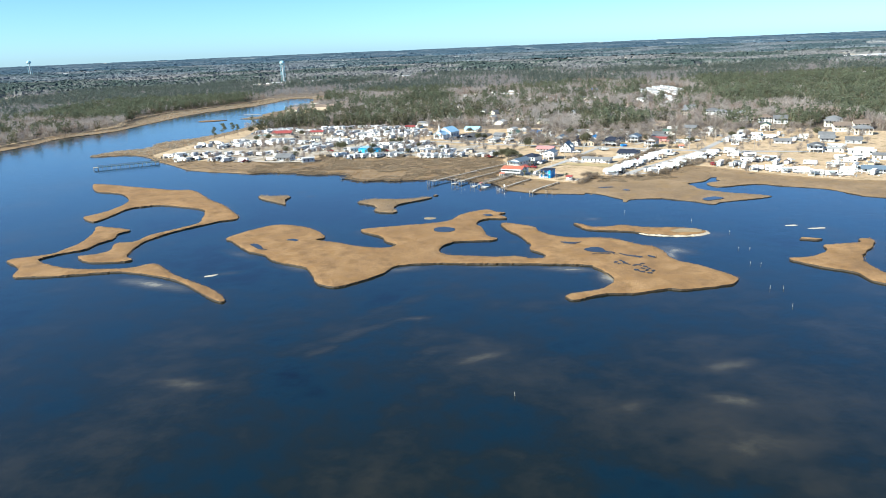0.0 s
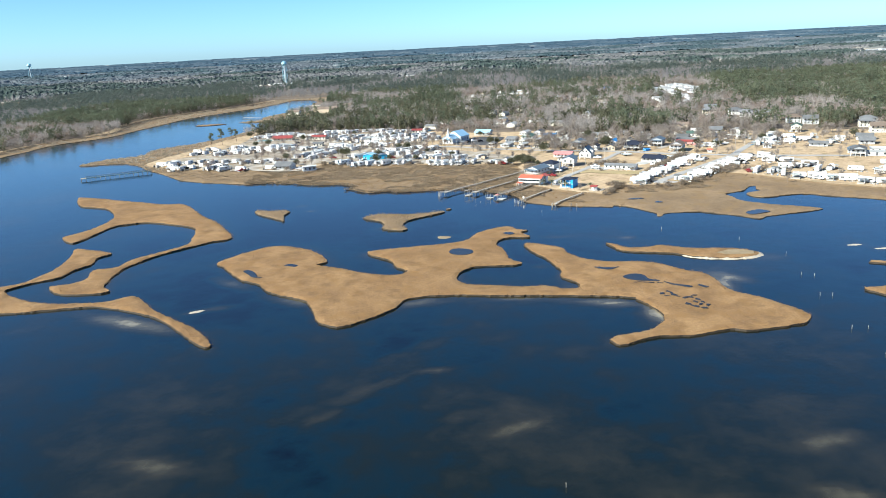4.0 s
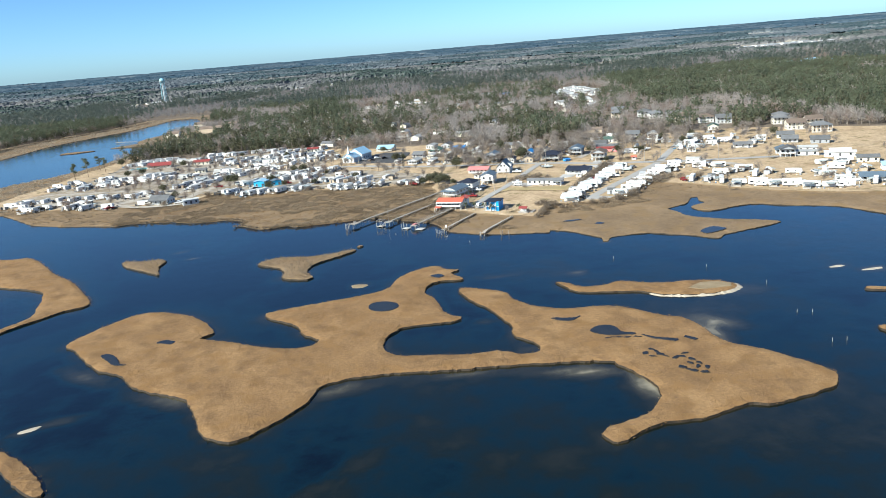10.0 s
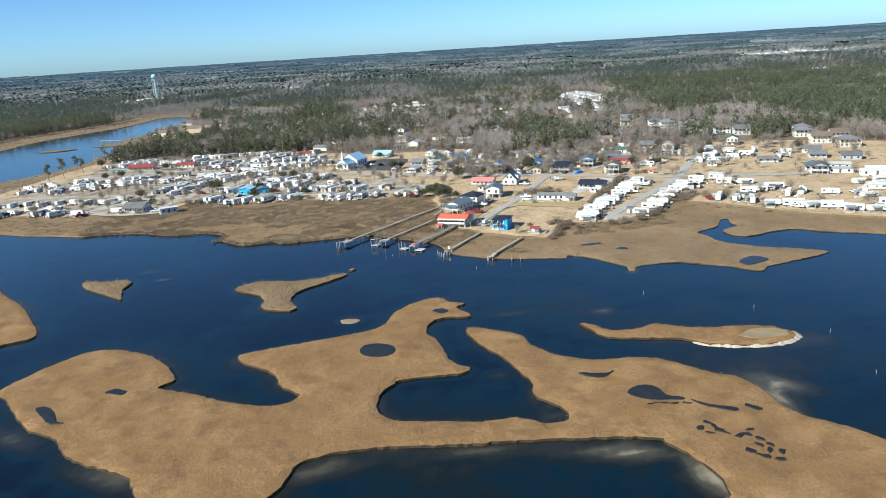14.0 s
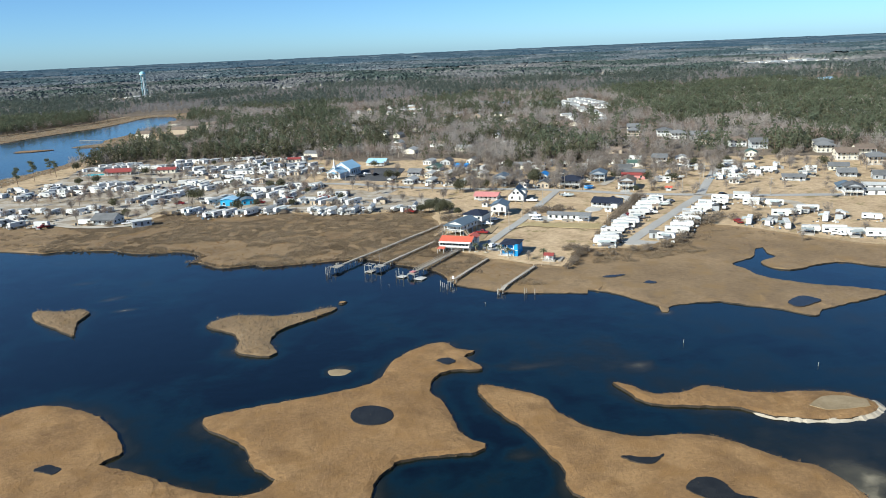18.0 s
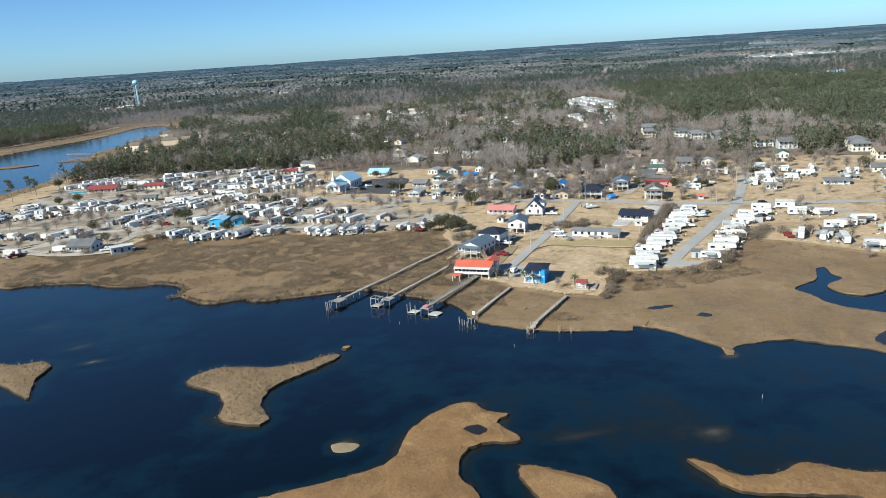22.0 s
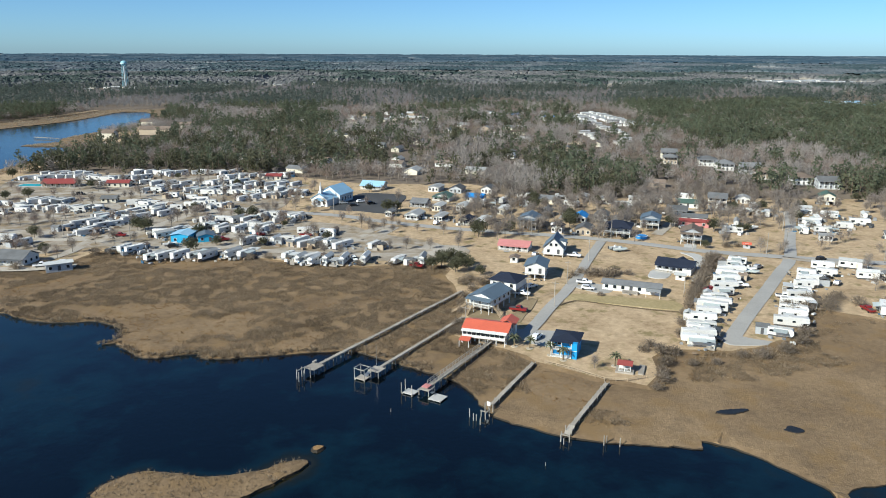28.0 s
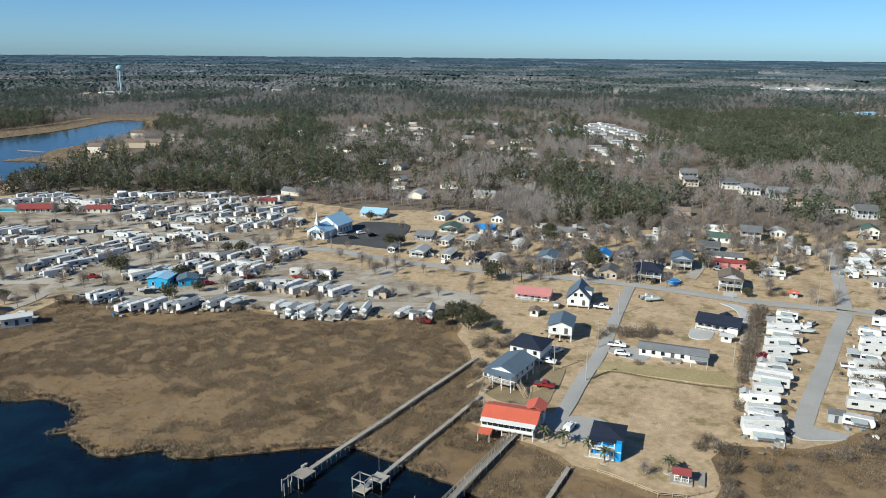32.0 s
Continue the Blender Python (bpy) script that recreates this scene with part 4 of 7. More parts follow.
def roof_mesh(shape, w, d, z, rise, over=0.5, along="y"):
    """Gable roof with its ridge along x or y, or a hip; with thickness."""
    a, b, t = w / 2 + over, d / 2 + over, 0.14
    if shape == "gable":
        if along == "y":
            return prism([(-a, z), (0, z + rise), (a, z), (a, z + t), (0, z + rise + t * 1.3), (-a, z + t)], -b, b)
        bm = prism([(-b, z), (0, z + rise), (b, z), (b, z + t), (0, z + rise + t * 1.3), (-b, z + t)], -a, a)
        bmesh.ops.rotate(bm, verts=bm.verts[:], cent=(0, 0, 0), matrix=Matrix.Rotation(radians(90), 3, "Z"))
        return bm
    bm = bmesh.new()
    r = max(a - b, 0.0), max(b - a, 0.0)
    low = [bm.verts.new((x, y, z)) for x, y in ((-a, -b), (a, -b), (a, b), (-a, b))]
    mid = [bm.verts.new((x, y, z + t)) for x, y in ((-a, -b), (a, -b), (a, b), (-a, b))]
    if a >= b:
        p, q = bm.verts.new((-r[0] - 0.01, 0, z + rise)), bm.verts.new((r[0] + 0.01, 0, z + rise))
        top = [(mid[0], mid[1], q, p), (mid[1], mid[2], q), (mid[2], mid[3], p, q), (mid[3], mid[0], p)]
    else:
        p, q = bm.verts.new((0, -r[1], z + rise)), bm.verts.new((0, r[1], z + rise))
        top = [(mid[0], mid[1], p), (mid[1], mid[2], q, p), (mid[2], mid[3], q), (mid[3], mid[0], p, q)]
    for f in top + [tuple(low[::-1])] + [(low[i], low[(i + 1) % 4], mid[(i + 1) % 4], mid[i]) for i in range(4)]:
        bm.faces.new(f)
    return bm


def window_part(parent, m, w=1.0, h=1.25):
    f = part("window", boxm(-w / 2 - 0.09, w / 2 + 0.09, -0.05, 0.05, -h / 2 - 0.09, h / 2 + 0.09), M_TRIM, parent, at=m)
    part("pane", boxm(-w / 2, w / 2, -0.03, 0.03, -h / 2, h / 2), M_GLASS, f, at=T((0, -0.035, 0)))
    return f


WINDOWS = {}


def window(parent, m, w=1.0, h=1.25):
    """Windows of one size share their meshes."""
    key = (w, h)
    if key not in WINDOWS:
        WINDOWS[key] = window_part(parent, m, w, h)
        return
    src = WINDOWS[key]
    f = share("window", src.data, parent, m)
    share("pane", src.children[0].data, f, T((0, -0.035, 0)))


RZ = {"front": 0, "right": 90, "back": 180, "left": 270}


def facade(parent, w, d, z, n, sides=("front", "right", "left"), size=(1.0, 1.25), door=None, plain=False):
    for s in sides:
        span, off = (w, d / 2) if s in ("front", "back") else (d, w / 2)
        cnt = n if s in ("front", "back") else max(2, round(n * d / w))
        for k in range(cnt):
            x = (k + 0.5) / cnt * span - span / 2
            if door == (s, k):
                part("door", boxm(x - 0.5, x + 0.5, -off - 0.06, -off + 0.02, z - 1.3, z + 0.8), M_DARKTRIM, parent, at=Matrix.Rotation(radians(RZ[s]), 4, "Z"))
                continue
            spot = Matrix.Rotation(radians(RZ[s]), 4, "Z") @ T((x, -off - 0.03, z))
            if plain:
                share("window", WIN_ME, parent, spot)
            else:
                window(parent, spot, *size)


def railing(parent, x0, x1, y, z, turn=0.0, mat=None):
    bm = bmesh.new()
    box(bm, x0, x1, y - 0.05, y + 0.05, z + 0.95, z + 1.03)
    box(bm, x0, x1, y - 0.03, y + 0.03, z + 0.12, z + 0.18)
    k = int((x1 - x0) / 0.35)
    for i in range(k + 1):
        x = x0 + (x1 - x0) * i / k
        box(bm, x - 0.025, x + 0.025, y - 0.025, y + 0.025, z + 0.15, z + 0.97)
    return part("railing", bm, mat or M_TRIM, parent, at=Matrix.Rotation(radians(turn), 4, "Z"))


def stairs(parent, x, y, z0, z1, width, turn=0.0, mat=None):
    n = max(3, int((z1 - z0) / 0.19))
    bm = bmesh.new()
    for i in range(n):
        z = z1 - (i + 1) * (z1 - z0) / n
        box(bm, -width / 2, width / 2, -(i + 1) * 0.27, -i * 0.27, z - 0.05, z)
    run = n * 0.27
    for s in (-1, 1):
        xx = s * width / 2
        tube(bm, (xx, 0, z1 - 0.1), (xx, -run, z0), 0.09, 0.09, 4)
        tube(bm, (xx, 0, z1 + 0.85), (xx, -run, z0 + 0.95), 0.05, 0.05, 4)
        for q in (0, 0.5, 1):
            box(bm, xx - 0.05, xx + 0.05, -run * q - 0.05, -run * q + 0.05, z1 - (z1 - z0) * q, z1 - (z1 - z0) * q + 0.95)
    return part("stairs", bm, mat or M_NEWWOOD, parent, at=T((x, y, 0)) @ Matrix.Rotation(radians(turn), 4, "Z"))


def house(name, label, x, y, w, d, turn=GRID, wall=None, roof=None, h=3.0, storeys=1, stilts=0.0, shape="gable", along="x", rise=1.8,
          porch=0.0, n=3, chimney=False, stair=False, door=True, z=TOWN_Z, category="house", group="houses of the town", far=False, enclosed=False):
    """A house: walls, roof, windows, door; on posts and with a porch where it has them."""
    ob = thing(name, label, category, group, pose(x, y, z, 0, 0, turn))
    ob.scale.z = 0.88
    wall, roof = wall or M_WHITE, roof or M_SHINGLE
    z0, z1 = stilts, stilts + h * storeys
    taken.append((x, y - (3 if far else 0), max(w, d) * 0.62 + (6.5 if far else 1.5)))
    if far:
        # walls and gables in one piece
        turned = None if along == "y" else Matrix.Rotation(radians(90), 4, "Z")
        a, dd = (w / 2, d / 2) if along == "y" else (d / 2, w / 2)
        part("wall", prism([(-a, -0.25), (a, -0.25), (a, z1), (0, z1 + rise * a / (a + 0.5)), (-a, z1)], -dd, dd), wall, ob, at=turned)
        part("roof", roof_mesh(shape, w, d, z1 - 0.06, rise, 0.35, along), roof, ob)
        if y < 600:
            facade(ob, w, d, z0 + 1.6, n, ("front",), plain=True)
        return ob
    bm = boxm(-w / 2, w / 2, -d / 2, d / 2, z0 if stilts else -0.25, z1)
    part("wall", bm, wall, ob)
    if shape == "gable":
        a, dd = (w / 2, d / 2) if along == "y" else (d / 2, w / 2)
        g = prism([(-a, z1 + 0.0), (0, z1 + rise * a / (a + 0.5)), (a, z1 + 0.0)], -dd + 0.01, dd - 0.01)
        part("gable", g, wall, ob, at=None if along == "y" else Matrix.Rotation(radians(90), 4, "Z"))
    part("roof", roof_mesh(shape, w, d, z1 - 0.06, rise, 0.35 if far else 0.55, along), roof, ob)
    if stilts:
        nx, ny = max(2, round(w / 3.2)), max(2, round(d / 3.5))
        me = None
        for i in range(nx + 1):
            for j in range(ny + 1):
                px, py = -w / 2 + 0.2 + (w - 0.4) * i / nx, -d / 2 + 0.2 + (d - 0.4) * j / ny
                if me is None:
                    me = part("post", boxm(-0.14, 0.14, -0.14, 0.14, -0.25, stilts), M_TRIM, ob, at=T((px, py, 0))).data
                else:
                    share("post", me, ob, T((px, py, 0)))
        part("floor_deck", boxm(-w / 2 - 0.1, w / 2 + 0.1, -d / 2 - 0.1, d / 2 + 0.1, stilts - 0.22, stilts - 0.003), M_WOOD, ob)
        if enclosed:
            part("store_room", boxm(-w / 2 + 0.6, w / 2 - 0.6, -d / 2 + d * 0.35, d / 2 - 0.4, -0.25, stilts - 0.22), wall, ob)
    for s in range(storeys):
        facade(ob, w, d, z0 + h * s + 1.6, n, ("front",) if far else ("front", "left") if x > 55 else ("front", "right", "left"),
               door=("front", n // 2) if door and s == 0 else None, plain=far)
    if porch:
        y0 = -d / 2 - porch
        part("porch_floor", boxm(-w / 2, w / 2, y0, -d / 2, z0 - 0.22 if stilts else -0.2, z0 + 0.02 if stilts else 0.25), M_WOOD, ob)
        k = max(2, round(w / 2.6))
        for i in range(k + 1):
            px = -w / 2 + 0.1 + (w - 0.2) * i / k
            part("porch_post", boxm(px - 0.08, px + 0.08, y0 + 0.05, y0 + 0.21, -0.25, z1 - 0.35), M_TRIM, ob)
        part("porch_roof", prism([(y0 - 0.3, z1 - 0.4), (-d / 2, z1 - 0.05), (-d / 2, z1 + 0.07), (y0 - 0.3, z1 - 0.28)], -w / 2 - 0.3, w / 2 + 0.3),
             roof, ob, at=Matrix.Rotation(radians(90), 4, "Z") @ Matrix.Scale(-1, 4, (0, 1, 0)))
        railing(ob, -w / 2 + 0.1, w / 2 - 0.1, y0 + 0.12, z0 + 0.02 if stilts else 0.25)
        if stair:
            stairs(ob, -w * 0.28, y0, -0.1, z0, 1.3)
    if chimney:
        part("chimney", boxm(w * 0.2, w * 0.2 + 0.7, d * 0.1, d * 0.1 + 0.7, z1, z1 + rise + 0.8), M_TANWALL, ob)
    return ob


def build_waterfront():
    red = house("stilt_house", "white house on posts with a bright red metal roof", 42.6, 155.4, 12.0, 7.2, -27, M_WHITE, M_REDROOF, 2.5, 1, 2.2,
                "gable", "x", 1.55, porch=1.8, n=5, enclosed=True)
    for k in range(9):
        part("screen", boxm(-5.75 + k * 1.28, -4.75 + k * 1.28, -5.36, -5.3, 3.15, 4.15), M_GLASS, red, "dark porch screen")
    part("parapet", boxm(-5.95, 5.95, -5.4, -5.28, 2.2, 3.05), M_TRIM, red)
    part("side_lattice", boxm(-6.3, -6.2, -5.2, -1.0, -0.2, 2.2), M_TRIM, red)
    for o in red.children:
        if o.name.startswith("porch_roof"):
            o.data.materials[0] = M_TRIM
    part("awning", prism([(0, 2.5), (2.6, 2.1), (2.6, 2.2), (0, 2.6)], -1.5, 1.5), M_REDROOF, red, "small red lean-to roof",
         at=T((-4.6, -5.8, 0)) @ Matrix.Rotation(radians(-90), 4, "Z"))
    for xx in (-5.9, -3.3):
        part("post", boxm(xx - 0.07, xx + 0.07, -8.4, -8.26, -0.2, 2.2), M_TRIM, red)
    wing = roof_mesh("gable", 4.0, 4.6, 4.8, 1.5, 0.4, "y")
    part("wing_roof", wing, M_REDROOF, red, at=T((4.6, 4.6, 0)))
    part("wing_wall", boxm(2.7, 6.5, 3.9, 6.6, -0.2, 4.8), M_WHITE, red)
    blue = house("beach_house", "two-storey bright blue house with white balconies and a navy roof", 61.2, 143.2, 6.4, 6.4, -27, M_BLUEWALL, M_NAVY, 2.9, 2, 0, "hip",
                 "x", 1.3, n=2)
    for zz in (0.2, 3.0):
        part("balcony_floor", boxm(-3.5, 1.8, -5.1, -3.2, zz - 0.15, zz), M_TRIM, blue, "white balcony floor")
        railing(blue, -3.4, 1.75, -5.0, zz)
        railing(blue, 3.25, 5.0, -3.42, zz, -90)
        for xx in (-3.4, -0.85, 1.7):
            part("balcony_post", boxm(xx - 0.09, xx + 0.09, -5.08, -4.92, zz - 0.2, zz + 2.75), M_TRIM, blue)
    part("balcony_roof", boxm(-3.75, 2.0, -5.35, -3.2, 5.75, 5.9), M_NAVY, blue)
    part("corner_panel", boxm(1.9, 3.22, -5.0, -3.2, -0.2, 5.75), M_BLUEWALL, blue)
    blue.scale.z = 0.74
    red.scale.z = 0.78
    part("trim_band", boxm(1.86, 3.26, -5.06, -5.0, 2.8, 3.05), M_TRIM, blue)
    g = house("stilt_house", "white house on tall posts with slate-blue roof and stairs", 48.6, 181.6, 8.0, 12.0, -40, M_WHITE, M_SLATE, 2.9, 1, 2.7, "gable", "y",
              2.0, porch=2.2, n=3, stair=True)
    g.scale.z = 0.78
    stairs(g, 5.2, -6.5, -0.1, 3.0, 1.2, 60)
    stairs(g, -4.0, -8.2, -0.1, 3.0, 1.2, -50)
    house("stilt_house", "white house on posts with a dark hipped roof", 57.5, 194.5, 9.0, 9.0, -37, M_WHITE, M_NAVY, 2.9, 1, 2.6, "hip", "x", 2.2, n=3, enclosed=True)
    house("stilt_house", "white gabled house on open posts with a grey metal roof", 71.4, 210.2, 7.0, 9.5, -23, M_WHITE, M_SLATE, 3.0, 1, 2.4, "gable", "y", 1.8, n=2)
    w6 = house("gabled_house", "tall white house with a steep dark blue roof and dormer", 86.8, 239.0, 7.6, 10.5, -24, M_WHITE, M_SLATE, 2.7, 1, 1.0, "gable", "y", 4.8, n=2)
    window(w6, T((-1.0, -5.3, 5.4)))
    window(w6, T((1.0, -5.3, 5.4)))
    part("dormer", boxm(1.4, 4.2, -1.6, 2.0, 3.6, 6.1), M_WHITE, w6)
    part("dormer_roof", prism([(1.0, 6.7), (4.6, 6.0), (4.6, 6.15), (1.0, 6.85)], -2.0, 2.4), M_SLATE, w6)
    house("long_cottage", "long white building with a faded red roof", 73.2, 248.2, 12.0, 6.4, -27, M_WHITE, M_PALERED, 2.6, 1, 0, "gable", "x", 1.4, porch=1.6, n=5)
    house("garden_shed", "small white shed with a brown roof on the grass", 68.3, 229.6, 2.8, 3.4, -25, M_WHITE, M_BROWNROOF, 2.1, 1, 0, "gable", "y", 0.8, n=1,
          category="shed", group="sheds", door=False)
    m = house("mobile_home", "long white mobile home with a grey roof and wooden deck", 98.4, 190.2, 18.5, 5.2, -29, M_WHITE, M_SHINGLE, 2.7, 1, 0, "gable", "x", 0.9, n=7)
    part("deck", boxm(-2.5, 2.5, -5.2, -2.6, 0.5, 0.65), M_WOOD, m)
    part("deck_skirt", boxm(-2.4, 2.4, -5.1, -2.7, -0.2, 0.5), M_WOOD, m)
    railing(m, -2.4, 2.4, -5.1, 0.65, mat=M_WOOD)
    part("carport_roof", boxm(5.0, 9.6, -6.0, -2.6, 2.3, 2.42), M_WHITEROOF, m)
    for xx in (5.1, 9.4):
        part("carport_post", boxm(xx - 0.06, xx + 0.06, -5.9, -5.78, -0.2, 2.3), M_TRIM, m)
    r = house("ranch_house", "low white ranch house with a navy roof and porch", 123.6, 210.6, 12.6, 7.4, -38, M_WHITE, M_NAVY, 2.8, 1, 0.3, "gable", "x", 1.7, porch=1.8, n=5)
    part("entry_gable", roof_mesh("gable", 3.6, 4.0, 3.2, 1.2, 0.3, "y"), M_NAVY, r, at=T((1.2, 2.4, 0.2)))
    part("garage", boxm(3.2, 6.3, -5.5, -3.7, -0.2, 2.9), M_WHITE, r)
    t = house("two_storey_house", "two-storey grey house with a brown gable roof and double porch", 148.8, 249.8, 8.0, 9.0, -28, M_GREYWALL, M_BROWNROOF, 2.7, 1, 2.6, "gable", "y",
              2.2, porch=2.2, n=3)
    part("drive", boxm(-2.4, 2.4, -11.5, -4.8, -0.05, 0.03), M_CONCRETE, t)


build_waterfront()

# houses behind the cross street: x, y, width, depth, wall, roof, storeys, posts, roof shape, ridge, rise, porch
ROOFS = [M_SHINGLE, M_BROWNROOF, M_SLATE, M_WHITEROOF, M_GREENROOF, M_NAVY]
for x, y, w, d, wl, rf, st, po, sh, al, ri, pc in (
        (89, 285, 8, 9, M_GREYWALL, M_SLATE, 1, 2.6, "gable", "y", 2.0, 2.0), (99, 274.5, 4.5, 7, M_WHITE, M_NAVY, 1, 0, "gable", "y", 1.5, 0),
        (109.5, 270, 6.5, 9, M_TANWALL, M_SHINGLE, 1, 0, "gable", "y", 1.8, 0), (123.5, 266.5, 11, 8, M_GREYWALL, M_NAVY, 1, 1.8, "hip", "x", 2.4, 2.0),
        (143.5, 278.5, 8, 9, M_GREYWALL, M_SLATE, 1, 2.2, "gable", "y", 2.0, 2.0), (70, 294.5, 4.2, 9.5, M_WHITE, M_WHITEROOF, 1, 0, "gable", "y", 0.6, 0),
        (62, 295.5, 4.5, 7, M_CREAM, M_NAVY, 1, 0, "gable", "y", 1.2, 1.5), (51.5, 304.5, 4.0, 9.5, M_WHITE, M_WHITEROOF, 1, 0, "gable", "y", 0.6, 0),
        (40, 310, 6.0, 9, M_WHITE, M_WHITEROOF, 1, 0, "gable", "y", 1.4, 1.5), (28.5, 316, 3.2, 4, M_WHITE, M_SHINGLE, 1, 0, "gable", "y", 1.0, 0),
        (54, 328, 4.5, 9, M_CREAM, M_WHITEROOF, 1, 0, "gable", "y", 0.8, 0), (66, 327, 4.5, 9, M_WHITE, M_WHITEROOF, 1, 0, "gable", "y", 0.8, 0),
        (84.5, 316.5, 4.6, 10, M_CREAM, M_WHITEROOF, 1, 0, "gable", "y", 0.8, 0), (103, 307.5, 5, 8, M_GREYWALL, M_SHINGLE, 1, 0, "gable", "y", 1.4, 1.5),
        (112, 302, 5, 7, M_GREYWALL, M_NAVY, 1, 0, "gable", "y", 1.4, 0), (115.5, 293.5, 6, 8, M_WHITE, M_TARP, 1, 0, "gable", "y", 2.0, 0),
        (127, 296, 6, 9, M_WHITE, M_SHINGLE, 1, 0, "gable", "y", 1.8, 1.5), (133.5, 287, 7, 8, M_WHITE, M_SHINGLE, 1, 0, "hip", "x", 1.8, 0),
        (76.5, 347.5, 9, 7, M_WHITE, M_TARP, 1, 0, "gable", "x", 1.8, 0), (88, 371, 6, 8, M_WHITE, M_SHINGLE, 1, 0, "gable", "y", 2, 0),
        (71, 373.5, 7, 8, M_GREYWALL, M_SHINGLE, 1, 0, "gable", "y", 2, 0), (60, 380.5, 6, 10, M_WHITE, M_WHITEROOF, 1, 0, "gable", "y", 1, 0),
        (60, 352, 9, 8, M_WHITE, M_GREENROOF, 1, 0, "gable", "y", 1.8, 1.5), (133, 341, 5, 9, M_WHITE, M_WHITEROOF, 1, 0, "gable", "y", 1, 0),
        (143, 334, 5, 9, M_WHITE, M_WHITEROOF, 1, 0, "gable", "y", 1, 0), (113, 337, 9, 7, M_CREAM, M_SHINGLE, 1, 0, "gable", "x", 1.8, 0),
        (100, 333, 6, 8, M_GREYWALL, M_BROWNROOF, 1, 0, "gable", "y", 1.8, 0), (46, 338, 8, 7, M_GREYWALL, M_SHINGLE, 1, 0, "gable", "x", 1.8, 1.5),
        (168, 303, 9, 7, M_GREYWALL, M_SHINGLE, 1, 0, "gable", "x", 1.8, 1.5), (181, 318, 10, 7, M_WHITE, M_GREENROOF, 1, 0, "gable", "x", 1.6, 0),
        (199, 322, 9, 8, M_TANWALL, M_SHINGLE, 1, 2.0, "gable", "x", 2.0, 1.5), (215, 325, 7, 7, M_WHITE, M_WHITEROOF, 1, 0, "gable", "y", 1.6, 0),
        (166, 287, 16, 6, M_WHITE, M_SHINGLE, 1, 0, "gable", "x", 1.2, 0), (163, 276, 13, 4, M_PALERED, M_DARKRED, 1, 0, "gable", "x", 1.0, 0),
        (256, 315, 7, 8, M_CREAM, M_GREENROOF, 1, 2.4, "gable", "y", 2.2, 0), (238, 241, 11, 5, M_WHITE, M_SHINGLE, 1, 0, "gable", "x", 1.0, 1.6),
        (241, 198, 8, 7, M_GREYWALL, M_SHINGLE, 1, 2.0, "gable", "y", 1.8, 1.6), (250, 194, 12, 5, M_WHITE, M_WHITEROOF, 1, 0, "gable", "x", 0.8, 0),
        (261, 181, 15, 5, M_WHITE, M_WHITEROOF, 1, 0, "gable", "x", 0.8, 0), (245, 209, 8, 7, M_GREYWALL, M_SLATE, 1, 0, "gable", "y", 1.8, 1.6),
        (258, 206, 10, 6, M_WHITE, M_WHITEROOF, 1, 0, "gable", "x", 1.0, 0), (266, 188, 10, 5, M_WHITE, M_WHITEROOF, 1, 0, "gable", "x", 0.8, 0),
        (235, 118, 13, 6, M_WHITE, M_SLATE, 1, 0, "gable", "x", 1.4, 1.8), (281, 229, 10, 8, M_GREYWALL, M_SHINGLE, 1, 0, "gable", "x", 2.2, 0),
        (270, 243, 9, 8, M_GREYWALL, M_SHINGLE, 1, 0, "gable", "x", 2.0, 1.6), (278, 261, 10, 8, M_CREAM, M_SHINGLE, 1, 0, "gable", "x", 2.0, 0),
        (258, 136, 10, 7, M_WHITE, M_SKYROOF, 1, 0, "gable", "x", 1.6, 0), (262, 160, 10, 6, M_CREAM, M_SHINGLE, 1, 0, "gable", "x", 1.4, 0),
        (206, 244, 5, 4, M_WHITE, M_WHITEROOF, 1, 0, "gable", "x", 0.5, 0)):
    words = {M_GREYWALL: "grey", M_WHITE: "white", M_TANWALL: "tan", M_CREAM: "cream", M_PALERED: "faded red"}[wl]
    tops = {M_SLATE: "slate-blue", M_NAVY: "dark navy", M_SHINGLE: "grey shingle", M_WHITEROOF: "white metal", M_TARP: "bright blue", M_GREENROOF: "dark green",
            M_BROWNROOF: "brown shingle", M_DARKRED: "dark red", M_SKYROOF: "pale blue"}[rf]
    house("town_house", f"{words} house with a {tops} roof on dormant grass", x, y, w, d, GRID, wl, rf, 2.8, st, po, sh, al, ri, pc, 3)

# the row of larger houses at the wood's edge
for i, (x, y, w, d, rf, wl) in enumerate(((250, 490, 11, 10, M_SHINGLE, M_CREAM), (260, 451, 12, 10, M_SHINGLE, M_WHITE), (262, 431, 11, 10, M_SHINGLE, M_WHITE),
                                          (271, 415, 12, 10, M_SHINGLE, M_GREYWALL), (270, 394, 14, 9, M_BROWNROOF, M_TANWALL), (279, 373, 11, 9, M_BROWNROOF, M_WHITE),
                                          (286, 358, 11, 9, M_SHINGLE, M_GREYWALL), (239, 464, 9, 8, M_SHINGLE, M_TANWALL), (322, 340, 11, 9, M_SHINGLE, M_CREAM), (305, 293, 12, 9, M_BROWNROOF, M_CREAM), (309, 271, 12, 9, M_SHINGLE, M_TANWALL), (313, 325, 11, 9, M_SHINGLE, M_CREAM),
                                          (324, 302, 11, 9, M_BROWNROOF, M_CREAM))):
    house("large_house", "two-storey raised house at the edge of the woods", x, y, w, d, GRID + 8, wl, rf, 2.8, 2, 0, "hip" if i % 3 else "gable", "x", 2.4, 2.0, 4, z=1.05)


